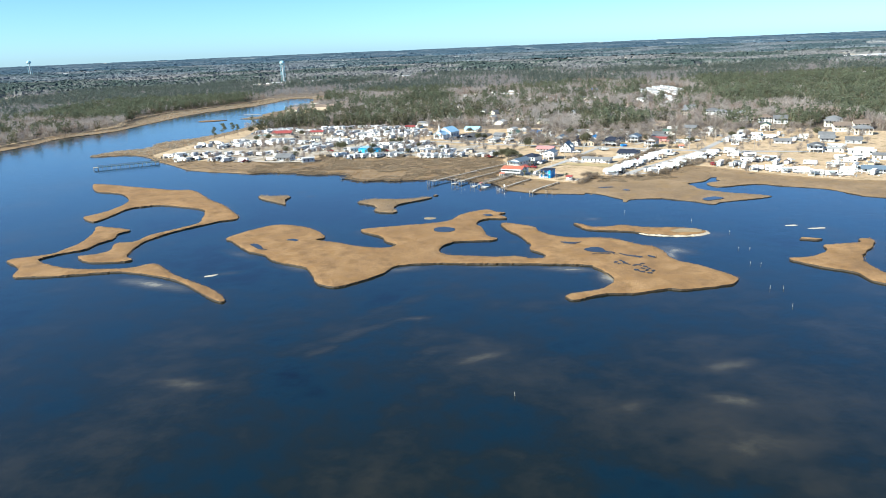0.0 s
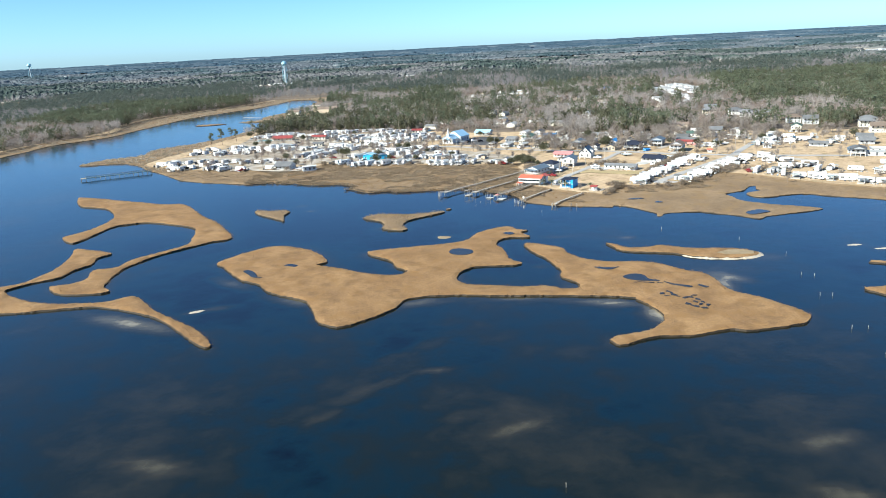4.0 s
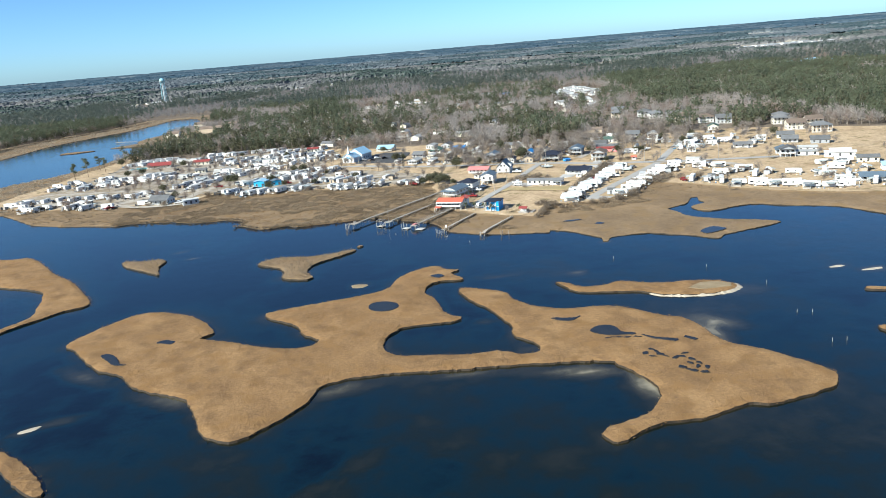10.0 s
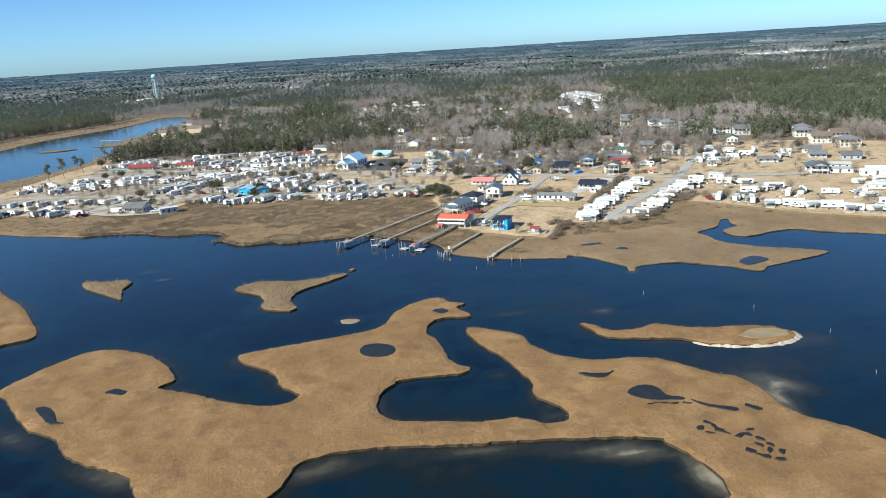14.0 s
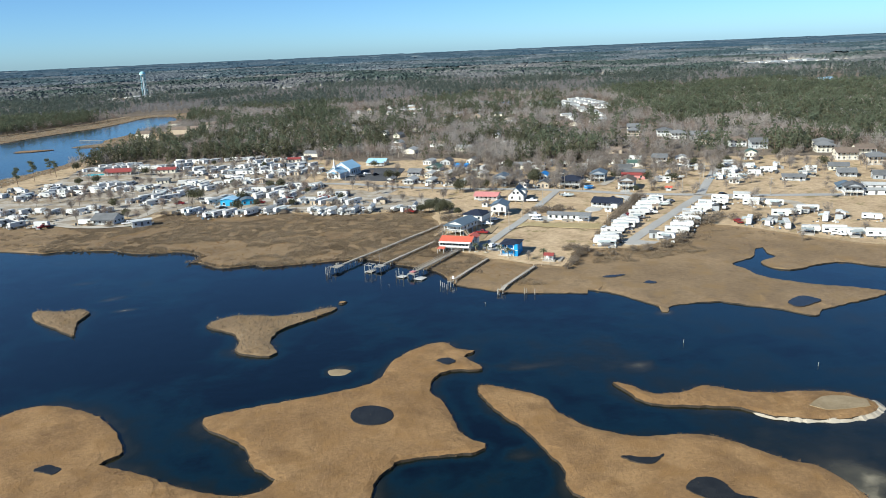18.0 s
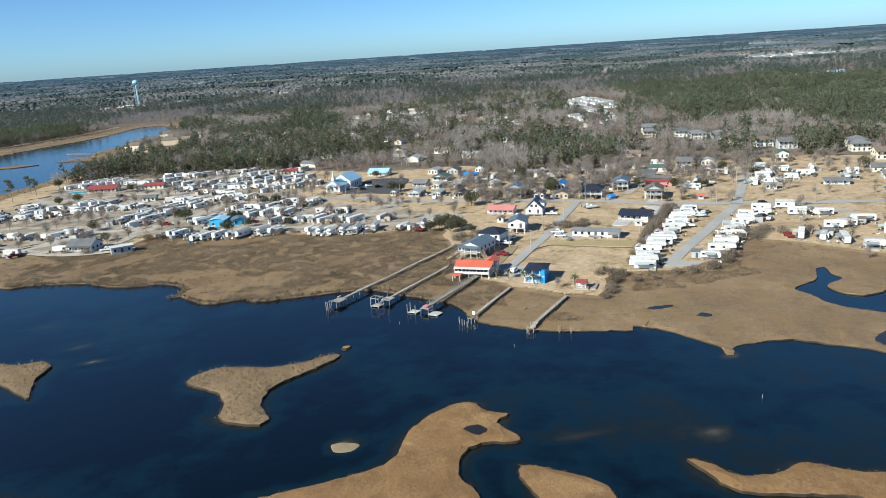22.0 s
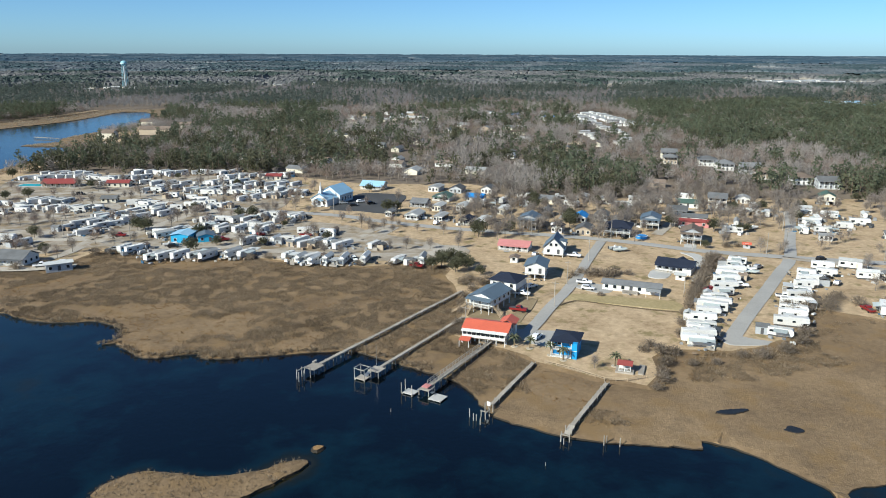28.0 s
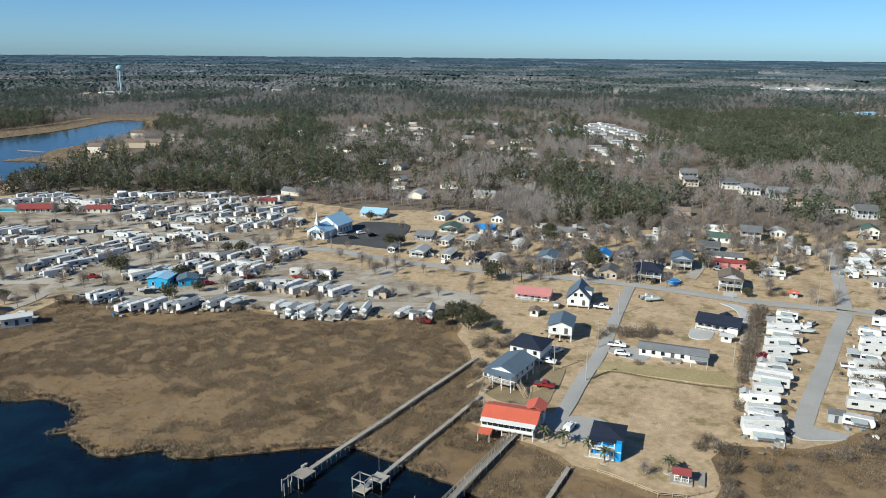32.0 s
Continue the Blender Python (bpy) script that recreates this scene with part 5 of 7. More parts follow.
def build_church():
    ob = thing("church", "white church with a pale blue roof and small steeple", "church", at=pose(1.0, 353.5, TOWN_Z, 0, 0, -34))
    taken.append((1, 354, 16))
    part("hall", boxm(-6.2, 6.2, -1.5, 11, -0.25, 4.6), M_WHITE, ob)
    part("hall_gable", prism([(-6.2, 4.6), (0, 8.4), (6.2, 4.6)], -1.49, 10.99), M_WHITE, ob)
    part("hall_roof", roof_mesh("gable", 12.4, 12.5, 4.5, 4.1, 0.5, "y"), M_SKYROOF, ob, at=T((0, 4.75, 0)))
    part("nave", boxm(-4.8, 4.8, -11, -1.5, -0.25, 3.4), M_WHITE, ob)
    part("nave_gable", prism([(-4.8, 3.4), (0, 6.2), (4.8, 3.4)], -10.99, -1.5), M_WHITE, ob)
    part("nave_roof", roof_mesh("gable", 9.6, 9.5, 3.3, 3.1, 0.5, "y"), M_SKYROOF, ob, at=T((0, -6.25, 0)))
    part("steeple_base", boxm(-0.9, 0.9, -10.4, -8.6, 5.4, 7.6), M_WHITE, ob)
    bm = bmesh.new()
    bmesh.ops.create_cone(bm, segments=8, radius1=0.85, radius2=0.05, depth=4.6, cap_ends=True)
    part("spire", bm, M_WHITE, ob, at=T((0, -9.5, 9.9)))
    for k in range(4):
        for s in (90, 270):
            window(ob, Matrix.Rotation(radians(s), 4, "Z") @ T((1.0 + k * 2.6 if s == 90 else -1.0 - k * 2.6, -6.23, 2.2)), 0.8, 1.8)
    for k in (-2.8, 2.8):
        window(ob, T((k, -11.03, 1.8)), 0.8, 1.8)
    part("porch_floor", boxm(-2.4, 2.4, -13.2, -11, -0.2, 0.3), M_CONCRETE, ob)
    part("porch_roof", roof_mesh("gable", 4.6, 2.4, 2.9, 1.3, 0.3, "y"), M_SKYROOF, ob, at=T((0, -12.0, 0)))
    for k in (-2.0, 2.0):
        part("porch_post", boxm(k - 0.1, k + 0.1, -13.1, -12.9, 0.3, 2.95), M_TRIM, ob)
    part("door", boxm(-0.9, 0.9, -11.08, -11.0, 0.3, 2.5), M_DARKTRIM, ob)


build_church()
house("parsonage", "long house with a pale blue metal roof beside the car park", 25.5, 391.5, 13, 8, -24, M_CREAM, M_SKYROOF, 2.8, 1, 0, "gable", "x", 2.2, 1.8, 4)
hall = house("painted_hall", "bright turquoise hall with a pale blue roof", -60.0, 279.5, 7.4, 8.0, -14, M_TURQ, M_SKYROOF, 3.8, 1, 0, "gable", "y", 0.9, 0, 2)
house("painted_annex", "turquoise annex with a grey-blue roof beside the hall", -51.2, 279.0, 6.4, 7.0, 12, M_TURQ, M_SLATE, 3.0, 1, 0, "gable", "y", 1.0, 0, 2)
house("pool_house", "long dark red-roofed pool house in the camp", -153, 422, 18.5, 7.5, -6, M_TANWALL, M_DARKRED, 3.0, 1, 0, "gable", "x", 2.0, 1.6, 5)
house("bath_house", "low red-roofed bath house in the camp", -120, 417, 12.5, 6.0, -6, M_CREAM, M_DARKRED, 2.8, 1, 0, "gable", "x", 1.6, 0, 4)
house("camp_cabin", "small tan cabin with a grey roof in the camp", -112.5, 369, 7.5, 5, -8, M_CREAM, M_SHINGLE, 2.6, 1, 0, "gable", "x", 1.4, 0, 3)
house("camp_house", "white house with a dark gabled roof by the marsh", -115, 254, 11.5, 8.5, -18, M_WHITE, M_SHINGLE, 2.9, 1, 0, "gable", "x", 2.6, 1.6, 4)
house("camp_cottage", "pale blue-grey box cottage beside the marsh", -96.5, 241.5, 8.5, 4.2, 22, M_GREYWALL, M_WHITEROOF, 3.2, 1, 0, "gable", "x", 0.4, 0, 3)
house("red_cabin", "dark red-roofed cabin among the campers", -33, 430, 9, 6, -10, M_CREAM, M_DARKRED, 2.8, 1, 0, "gable", "x", 1.4, 0, 3)
pool = thing("swimming_pool", "turquoise swimming pool with a pale deck", "pool", at=pose(-171, 427, TOWN_Z + 0.1, 0, 0, -6))
part("deck", boxm(-8.5, 8.5, -5, 5, -0.12, 0.06), M_CONCRETE, pool)
part("water", boxm(-7, 7, -3.6, 3.6, 0.0, 0.09), M_POOL, pool, "bright turquoise pool water")
tub = thing("above_ground_pool", "round blue above-ground pool beside a house", "pool", at=pose(130.6, 258.2, TOWN_Z))
part("wall", tube(bmesh.new(), (0, 0, -0.1), (0, 0, 1.05), 2.5, 2.5, 20), M_TARP, tub)
part("rim", tube(bmesh.new(), (0, 0, 1.02), (0, 0, 1.1), 2.62, 2.62, 20), M_TRIM, tub)
part("cover", tube(bmesh.new(), (0, 0, 1.08), (0, 0, 1.14), 2.4, 2.2, 20), M_TARP, tub, "bright blue pool cover")
taken.append((130.6, 258.2, 3))
for (x, y) in ((-194, 672), (-166, 703), (-152, 700), (-184, 782), (-140, 740)):
    house("riverside_house", "large house among trees on the river point", x, y, 14, 10, -10, rs.choice((M_CREAM, M_TANWALL)), rs.choice((M_SHINGLE, M_BROWNROOF)), 3, 2, 0,
          "gable", "x", 3, 0, 4, far=True)
# mobile homes far back and scattered houses in the woods
for x0, y0, x1, y1, n in ((334, 890, 328, 775, 9), (318, 880, 312, 770, 9), (326, 765, 345, 700, 7), (300, 850, 284, 742, 9), (284, 838, 268, 735, 8), (306, 735, 326, 690, 5),
                          (280, 715, 276, 640, 6), (246, 665, 236, 612, 4), (262, 600, 246, 574, 3), (270, 905, 240, 880, 3)):
    for k in range(n):
        f = k / (n - 1)
        house("mobile_home", "white mobile home in the far park", x0 + (x1 - x0) * f + rs.uniform(-2, 2), y0 + (y1 - y0) * f + rs.uniform(-2, 2), rs.uniform(8.5, 12.5), 4.2,
              8 + rs.choice((0, 0, 90)), M_WHITE, M_WHITEROOF, 2.8, 1, 0, "gable", "x", 0.7, 0, 1, door=False, far=True, group="far mobile homes")
house("sales_barn", "bright blue-roofed shed in the far park", 221, 850, 16, 10, 20, M_WHITE, M_TARP, 4, 1, 0, "gable", "x", 2, 0, 2, far=True)
house("sales_barn", "bright blue-roofed shed in the far park", 250, 806, 16, 9, 20, M_WHITE, M_TARP, 4, 1, 0, "gable", "x", 2, 0, 2, far=True)
WOOD_SPOTS = [(182, 570), (133, 506), (160, 661), (156, 705), (112, 561), (140, 740), (77, 735), (92, 744), (74, 901), (20, 654), (5, 636), (-5, 496), (-20, 457), (-55, 722), (-74, 681),
              (-114, 727), (22, 739), (94, 436), (210, 584), (222, 566), (189, 376), (149, 992), (135, 951), (46, 882), (165, 490), (168, 604), (-36, 640), (-60, 520)]
WOOD_SPOTS += [(rs.uniform(40, 210), rs.uniform(430, 900)) for k in range(64)] + [(rs.uniform(-60, 60), rs.uniform(520, 900)) for k in range(18)]
for x, y in WOOD_SPOTS:
    if any((x - a) ** 2 + (y - b) ** 2 < (c + 3) ** 2 for a, b, c in taken):
        continue
    house("wood_house", "small house half hidden among bare trees", x, y, rs.uniform(8, 14), rs.uniform(6, 9), rs.choice((GRID, 62)) + rs.uniform(-8, 8),
          rs.choice((M_WHITE, M_WHITE, M_CREAM, M_TANWALL)), rs.choice((M_SHINGLE, M_WHITEROOF, M_BROWNROOF, M_SHINGLE)), 3, 1, 0, "gable", "x", 2, 0, 1, door=False, far=True,
          group="houses in the woods")
for k in range(20):
    bx, by = 1010 + rs.uniform(-20, 220), 1530 + rs.uniform(-30, 150)
    house("store_building", "long flat white store building far off", bx, by, rs.uniform(25, 70), 18, 15, M_WHITE, M_WHITEROOF, 6, 1,
          0, "gable", "x", 0.6, 0, 4, door=False, far=True, group="far stores", z=1.0 + float(far_rise(bx, by)))
for k in range(46):
    bx, by = -440 + 9 * k + rs.uniform(-25, 25), 1530 + 4.5 * k + rs.uniform(-35, 55)
    house("far_house", "pale house far off beyond the river", bx, by, rs.uniform(10, 20), 9, rs.uniform(-40, 40),
          rs.choice((M_WHITE, M_CREAM)), rs.choice((M_WHITEROOF, M_SHINGLE)), 4, 1, 0, "gable", "x", 2, 0, 1, door=False, far=True, group="far houses", z=1.0 + float(far_rise(bx, by)))
for k in range(9):
    bx, by = -1540 + 36 * k + rs.uniform(-8, 8), 2790 + 8 * k + rs.uniform(-20, 20)
    house("store_building", "long flat white store building far off", bx, by, rs.uniform(14, 44), 10, rs.uniform(5, 25), M_WHITE, M_WHITEROOF, 5, 1, 0, "gable", "x", 0.6, 0, 4,
          door=False, far=True, group="far stores", z=1.2 + float(far_rise(bx, by)))
for bx, by, w in ((735, 1010, 30), (758, 985, 34), (772, 955, 38), (790, 1020, 30), (720, 960, 22)):
    house("storage_building", "long pale blue-roofed storage building in the pines", bx, by, w, 11, 12, M_WHITE, M_SKYROOF, 4, 1, 0, "gable", "x", 1.5, 0, 4, door=False, far=True, group="storage buildings")

# ---------- streets and lots ----------
def patch(name, ring, z, mat, label, step=2.0, jitter=0.15):
    r = smooth_ring(ring, step, jitter, True, 17)
    gx, gy = grid_in(r, 6.0)
    return tagged(land(name, r, list(zip(gx, gy)), z, z - 0.25, [mat, mat], 0.02, 0.2), label=label)


patch("parking_lot", [(0, 337), (14, 329), (29, 322), (36, 344), (41, 366), (30, 374), (18, 376), (10, 362)], 1.2, M_DARKASPHALT, "dark asphalt car park beside the church")
patch("parking_lot", [(50.5, 160), (56, 159), (64, 156.5), (65.5, 151), (60, 146.5), (55, 148), (52, 152)], 1.2, M_ASPHALT, "grey concrete parking pad by the shore houses")
patch("parking_lot", [(81, 196), (88, 199), (93, 193), (88, 188)], 1.19, M_ASPHALT, "small grey parking pad")
patch("road_end", [(105, 144), (106, 141), (110, 140), (116, 139.6), (118.5, 141.2), (115, 143.6), (112, 146.5), (109, 148)], 1.17, M_ASPHALT, "turning head of the pale asphalt street")
patch("sand_lot", [(38, 259), (46, 257), (53, 254), (54, 246), (50, 239), (43, 240), (37, 245)], 1.17, M_GRAVEL, "pale sandy lot")
patch("drive", [(136, 233), (139.5, 232), (142, 226), (136, 211), (128, 198), (123, 197), (131, 209), (137.5, 225)], 1.16, M_CONCRETE, "pale concrete drive")
patch("sand_yard", [(40, 176), (48, 178), (49.5, 172), (55, 174.5), (57.9, 184.8), (62.9, 187.2), (64.7, 185), (61, 177), (57, 171), (54.5, 166), (50, 165), (42.4, 169)], 1.13, M_SANDFLAT, "tan sandy yard round the houses on posts")
patch("concrete_apron", [(115.3, 211.5), (121.1, 209.7), (115.5, 201.2), (110, 203.3)], 1.19, M_CONCRETE, "pale concrete apron before the low house")
patch("lawn_strip", [(72, 184), (76, 189), (83.9, 187.5), (96.5, 182), (107.9, 176.5), (105.5, 169.3), (92.5, 174.8), (84.5, 179), (77, 183)], 1.11, M_GREENLAWN, "greener strip of mown grass")
# the stretch up to the first bend is the utility pole's shadow, painted dark
strip("ditch", [(70, 178.6), (76.6, 182.3), (84.5, 177.9), (92, 173.3), (98.3, 170.1), (104.8, 167.5)], 0.9, 1.15, M_DITCH_SHADOW, "shallow damp ditch across the field, begun by a painted pole shadow")
for line, w in (([(-106.7, 254.7), (-100.6, 266.9), (-97.6, 286.5), (-91.6, 293.1)], 4), ([(-140.8, 341.9), (-126.9, 335.4), (-113.5, 329.1)], 3.5), ([(-112, 296), (-89.8, 290), (-73.8, 315.3), (-63.1, 344.9)], 4.5),
                ([(-45.7, 280.1), (-34.5, 289.9), (-24.3, 296.6), (-18, 304.2), (-28, 314.3)], 4), ([(-20, 283), (-8.1, 275.4), (8.7, 273.4), (18, 287.4), (27.6, 294.4)], 4), ([(-160, 270), (-146, 266), (-128, 276), (-119, 300), (-112, 325), (-106, 345), (-108, 358), (-116, 366), (-132, 375), (-156, 380)], 5),
                ([(-150, 262), (-128, 282), (-118, 288), (-100, 287), (-81, 277), (-55, 266), (-36, 268), (-27, 277), (-12, 277), (13, 271), (28, 292)], 5),
                ([(-146, 263), (-130, 250), (-112, 244), (-92, 246)], 4.5), ([(-62, 338), (-48, 361), (-29, 393), (-12, 406)], 5),
                ([(-132, 396), (-104, 423), (-80, 440), (-50, 450)], 5), ([(-49, 280), (-36, 293), (-29, 310), (-44, 330), (-62, 340)], 4.5),
                ([(-78, 270), (-56, 258), (-31, 259), (4, 249), (20, 246), (36, 243)], 4), ([(13, 271), (26, 262), (38, 252)], 4),
                ([(-215, 310), (-190, 290), (-165, 276), (-150, 264)], 5), ([(-210, 330), (-180, 322), (-150, 312), (-122, 300)], 5),
                ([(-190, 400), (-160, 396), (-130, 398), (-96, 385), (-62, 338)], 5), ([(-190, 440), (-150, 437), (-110, 432), (-80, 424)], 5),
                ([(167, 305), (162, 291), (150, 276), (139, 262)], 4), ([(222, 298), (205, 306), (180, 308), (165, 306)], 4), ([(172, 221), (190, 208), (205, 190), (200, 175)], 5)):
    strip("gravel_lane", line, w * 1.2, 1.2, M_GRAVEL, "pale gravel lane through the camp")


M_CAMPSOIL = material("trodden_camp_soil", (0.20, 0.165, 0.125), (0.42, 0.375, 0.31), 0.07, 0.5, 0.95, bump=0.5, bump_scale=2.0, space="world",
                      third=(0.24, 0.185, 0.115), third_at=0.54, fourth=((0.15, 0.12, 0.085), 0.60, 0.12))
patch("camp_ground", [(-222, 312), (-205, 290), (-170, 268), (-140, 258), (-118, 262), (-92, 272), (-70, 262), (-40, 252), (0, 241), (30, 237), (48, 246), (42, 262), (20, 282), (6, 300), (-30, 322),
                      (-22, 350), (-20, 400), (-30, 440), (-90, 462), (-150, 466), (-185, 452), (-190, 400), (-204, 350)], 1.14, M_CAMPSOIL, "trodden grey-brown soil and thin grass of the camp")


# ---------- piers ----------
def pier(line, z, width, label, head=None, rails=False, mat=None, steps=0):
    """A timber pier: deck, posts, stringers; a head platform at the water's end."""
    a, b = Vector((*line[0], 0)), Vector((*line[1], 0))
    ln = (b - a).length
    ob = thing("pier", label, "pier", "piers on the shore", T(a) @ Matrix.Rotation(math.atan2(b.y - a.y, b.x - a.x), 4, "Z"))
    mat = mat or M_WOOD
    bm = bmesh.new()
    n = int(ln / 0.6)
    for i in range(n):
        dz = 0.02 * math.sin(i * 1.7) + 0.05 * math.sin(i * 0.11)
        box(bm, i * 0.6 + 0.02, i * 0.6 + 0.57, -width / 2, width / 2, z - 0.06 + dz, z + dz)
    tagged(part("deck", bm, mat, ob), "uneven weathered deck boards", kind="stuff")
    for s in (-1, 1):
        part("stringer", boxm(0, ln, s * (width / 2 - 0.12) - 0.05, s * (width / 2 - 0.12) + 0.05, z - 0.36, z - 0.08), mat, ob)
    me = None
    k = int(ln / 3)
    for i in range(k + 1):
        for s in (-1, 1):
            m = T((ln * i / k, s * (width / 2 + 0.06), 0)) @ Matrix.Rotation(radians(1.5 * math.sin(i * 3.1 + s)), 4, "X")
            if me is None:
                me = part("post", tube(bmesh.new(), (0, 0, -1.2), (0, 0, z + 0.15), 0.12, 0.1, 6), M_WOOD, ob, at=m).data
            else:
                share("post", me, ob, m)
    if rails:
        for s in (-1, 1):
            bm = bmesh.new()
            y = s * (width / 2 + 0.02)
            box(bm, 0, ln, y - 0.05, y + 0.05, z + 1.0, z + 1.08)
            box(bm, 0, ln, y - 0.03, y + 0.03, z + 0.5, z + 0.56)
            for i in range(int(ln / 1.5) + 1):
                box(bm, i * 1.5 - 0.05, i * 1.5 + 0.05, y - 0.05, y + 0.05, z - 0.3, z + 1.02)
            part("railing", bm, M_WOOD, ob)
    return ob


def platform(ob, x0, x1, y0, y1, z, mat=None, name="platform"):
    p = part(name, boxm(x0, x1, y0, y1, z - 0.2, z, bevel=0.03), mat or M_WOOD, ob)
    for x in (x0 + 0.1, x1 - 0.1):
        for y in (y0 + 0.1, y1 - 0.1):
            part("post", tube(bmesh.new(), (x, y, -1.2), (x, y, z + 0.05), 0.13, 0.12, 6), M_WOOD, ob)
    return p


def stake(x, y, h, r, mat, label):
    me = bpy.data.meshes.new("piling")
    bm = tube(bmesh.new(), (0, 0, -1.5), (0.05 * math.sin(x), 0.05 * math.cos(y), h), r, r * 0.85, 8)
    bm.to_mesh(me)
    bm.free()
    me.materials.append(mat)
    ob = new("piling", me)
    ob.location = (x, y, 0)
    return tagged(ob, label, "piling", "pilings in the river")


p1 = pier(((-3.4, 142.4), (42.2, 195.6)), 1.7, 1.0, "long weathered timber pier across the marsh")
platform(p1, -3.6, 0.2, -1.6, 1.8, 1.7)
part("bench", boxm(-0.8, 0.8, 1.2, 1.7, 2.1, 2.2), M_WOOD, p1)
for q in (-0.6, 0.6):
    part("bench_leg", boxm(q - 0.05, q + 0.05, 1.25, 1.65, 1.7, 2.1), M_WOOD, p1)
part("boat_lift", boxm(-7.0, -3.6, 0.9, 1.15, 2.0, 2.2), M_WOOD, p1)
for x, y in ((-7.0, 1.0), (-5.2, 1.0), (-6.6, -1.0), (-4.6, -1.2), (-8.0, -0.6)):
    part("post", tube(bmesh.new(), (x, y, -1.3), (x, y, 2.6), 0.14, 0.13, 6), M_WOOD, p1)
p2 = pier(((11.6, 138.6), (38.4, 171.4)), 1.6, 0.9, "weathered timber pier with a boat lift frame")
platform(p2, -3.0, 0.1, -1.6, 1.6, 1.6)
platform(p2, -6.4, -3.9, 0.2, 3.0, 0.45, name="floating_dock")
part("gangway", prism([(-4.6, 0.5), (-1.5, 1.6), (-1.5, 1.72), (-4.6, 0.62)], 0.7, 1.7), M_METAL, p2)
for x, y in ((-6.4, 0.1), (-6.4, 3.1), (-3.8, 3.1), (-3.8, 0.1)):
    part("lift_post", tube(bmesh.new(), (x, y, -1.3), (x, y, 3.2), 0.11, 0.1, 6), M_WOOD, p2)
for y in (0.1, 3.1):
    part("lift_beam", boxm(-6.5, -3.7, y - 0.08, y + 0.08, 3.0, 3.2), M_WOOD, p2)
for x in (-6.4, -3.8):
    part("lift_beam", boxm(x - 0.08, x + 0.08, 0.0, 3.2, 2.85, 3.0), M_WOOD, p2)
part("mast", tube(bmesh.new(), (0.4, 1.4, 1.6), (0.4, 1.4, 7.4), 0.06, 0.04, 6), M_METAL, p2)
p3 = pier(((22.4, 126.3), (42.6, 151.4)), 1.8, 1.25, "timber pier with railings and a low red cover at its end", rails=True)
platform(p3, -2.8, 0.1, -1.4, 1.4, 1.6)
# small flat red cover low over the platform, not a roof
part("shelter_roof", roof_mesh("hip", 1.7, 1.5, 2.3, 0.25, 0.12, "x"), M_PALERED, p3, at=T((-1.4, 0, -0.3)))
platform(p3, -4.2, -1.6, 2.0, 5.0, 0.4, M_CONCRETE, "floating_dock")
platform(p3, -4.0, -0.6, -5.2, -1.9, 0.4, M_CONCRETE, "floating_dock")
for s in (-1, 1):
    part("gangway", boxm(-2.2, -1.2, s * 1.4 if s > 0 else -2.1, 2.1 if s > 0 else -1.4, 0.9, 1.02), M_METAL, p3)
for x, y in ((-4.2, 5.2), (-2.2, 5.4), (-4.4, 2.2)):
    part("post", tube(bmesh.new(), (x, y, -1.3), (x, y, 2.8), 0.13, 0.12, 6), M_WOOD, p3)
p4 = pier(((34.6, 114.8), (50.2, 136.4)), 1.5, 0.95, "old timber pier with a broken end")
part("sign_board", boxm(-1.2, -1.1, -0.3, 0.5, 1.7, 2.7), M_SIGN, p4)
for x, y, h in ((-3.5, 0.8, 1.6), (-4.4, -0.6, 1.8), (-2.6, -0.8, 1.9), (-5.6, 1.0, 1.5), (-1.2, 0.9, 2.3), (-1.0, -0.9, 2.4)):
    part("post", tube(bmesh.new(), (x, y, -1.3), (x, y, h), 0.13, 0.11, 6), M_WOOD, p4)
part("cross_beam", boxm(-4.5, -2.4, -0.75, -0.55, 1.4, 1.6), M_WOOD, p4)
part("cross_beam", boxm(-3.6, -3.4, -0.7, 1.0, 1.3, 1.5), M_WOOD, p4)
p5 = pier(((49.5, 103.2), (64.4, 122.4)), 1.5, 0.95, "old timber pier leading over brown marsh")
for x, y, h in ((-2.0, 0.7, 2.2), (-2.4, -0.8, 2.0), (-4.0, 0.9, 1.7), (-5.2, 0.5, 1.6), (-4.6, -1.1, 1.7), (-6.0, -0.4, 1.4)):
    part("post", tube(bmesh.new(), (x, y, -1.3), (x, y, h), 0.13, 0.11, 6), M_WOOD, p5)
part("broken_deck", boxm(-3.2, -0.1, -0.7, 0.7, -0.05, 0.05), M_WOOD, p5, at=T((0, 0, 1.5)) @ Matrix.Rotation(radians(-12), 4, "Y"))
part("cross_beam", boxm(-5.3, -3.9, 0.55, 0.75, 1.2, 1.4), M_WOOD, p5)
part("cross_beam", boxm(-4.7, -4.5, -1.1, 0.7, 1.3, 1.45), M_WOOD, p5)
pw = pier(((-251, 250), (-214, 271)), 1.6, 1.6, "long grey-green fishing pier at the tip of the camp", rails=True, mat=M_PIERGREEN)
platform(pw, -3.0, 0.1, -2.5, 2.5, 1.6)
pr = pier(((-262, 690), (-236, 676)), 1.4, 1.6, "small dock on the far river point")

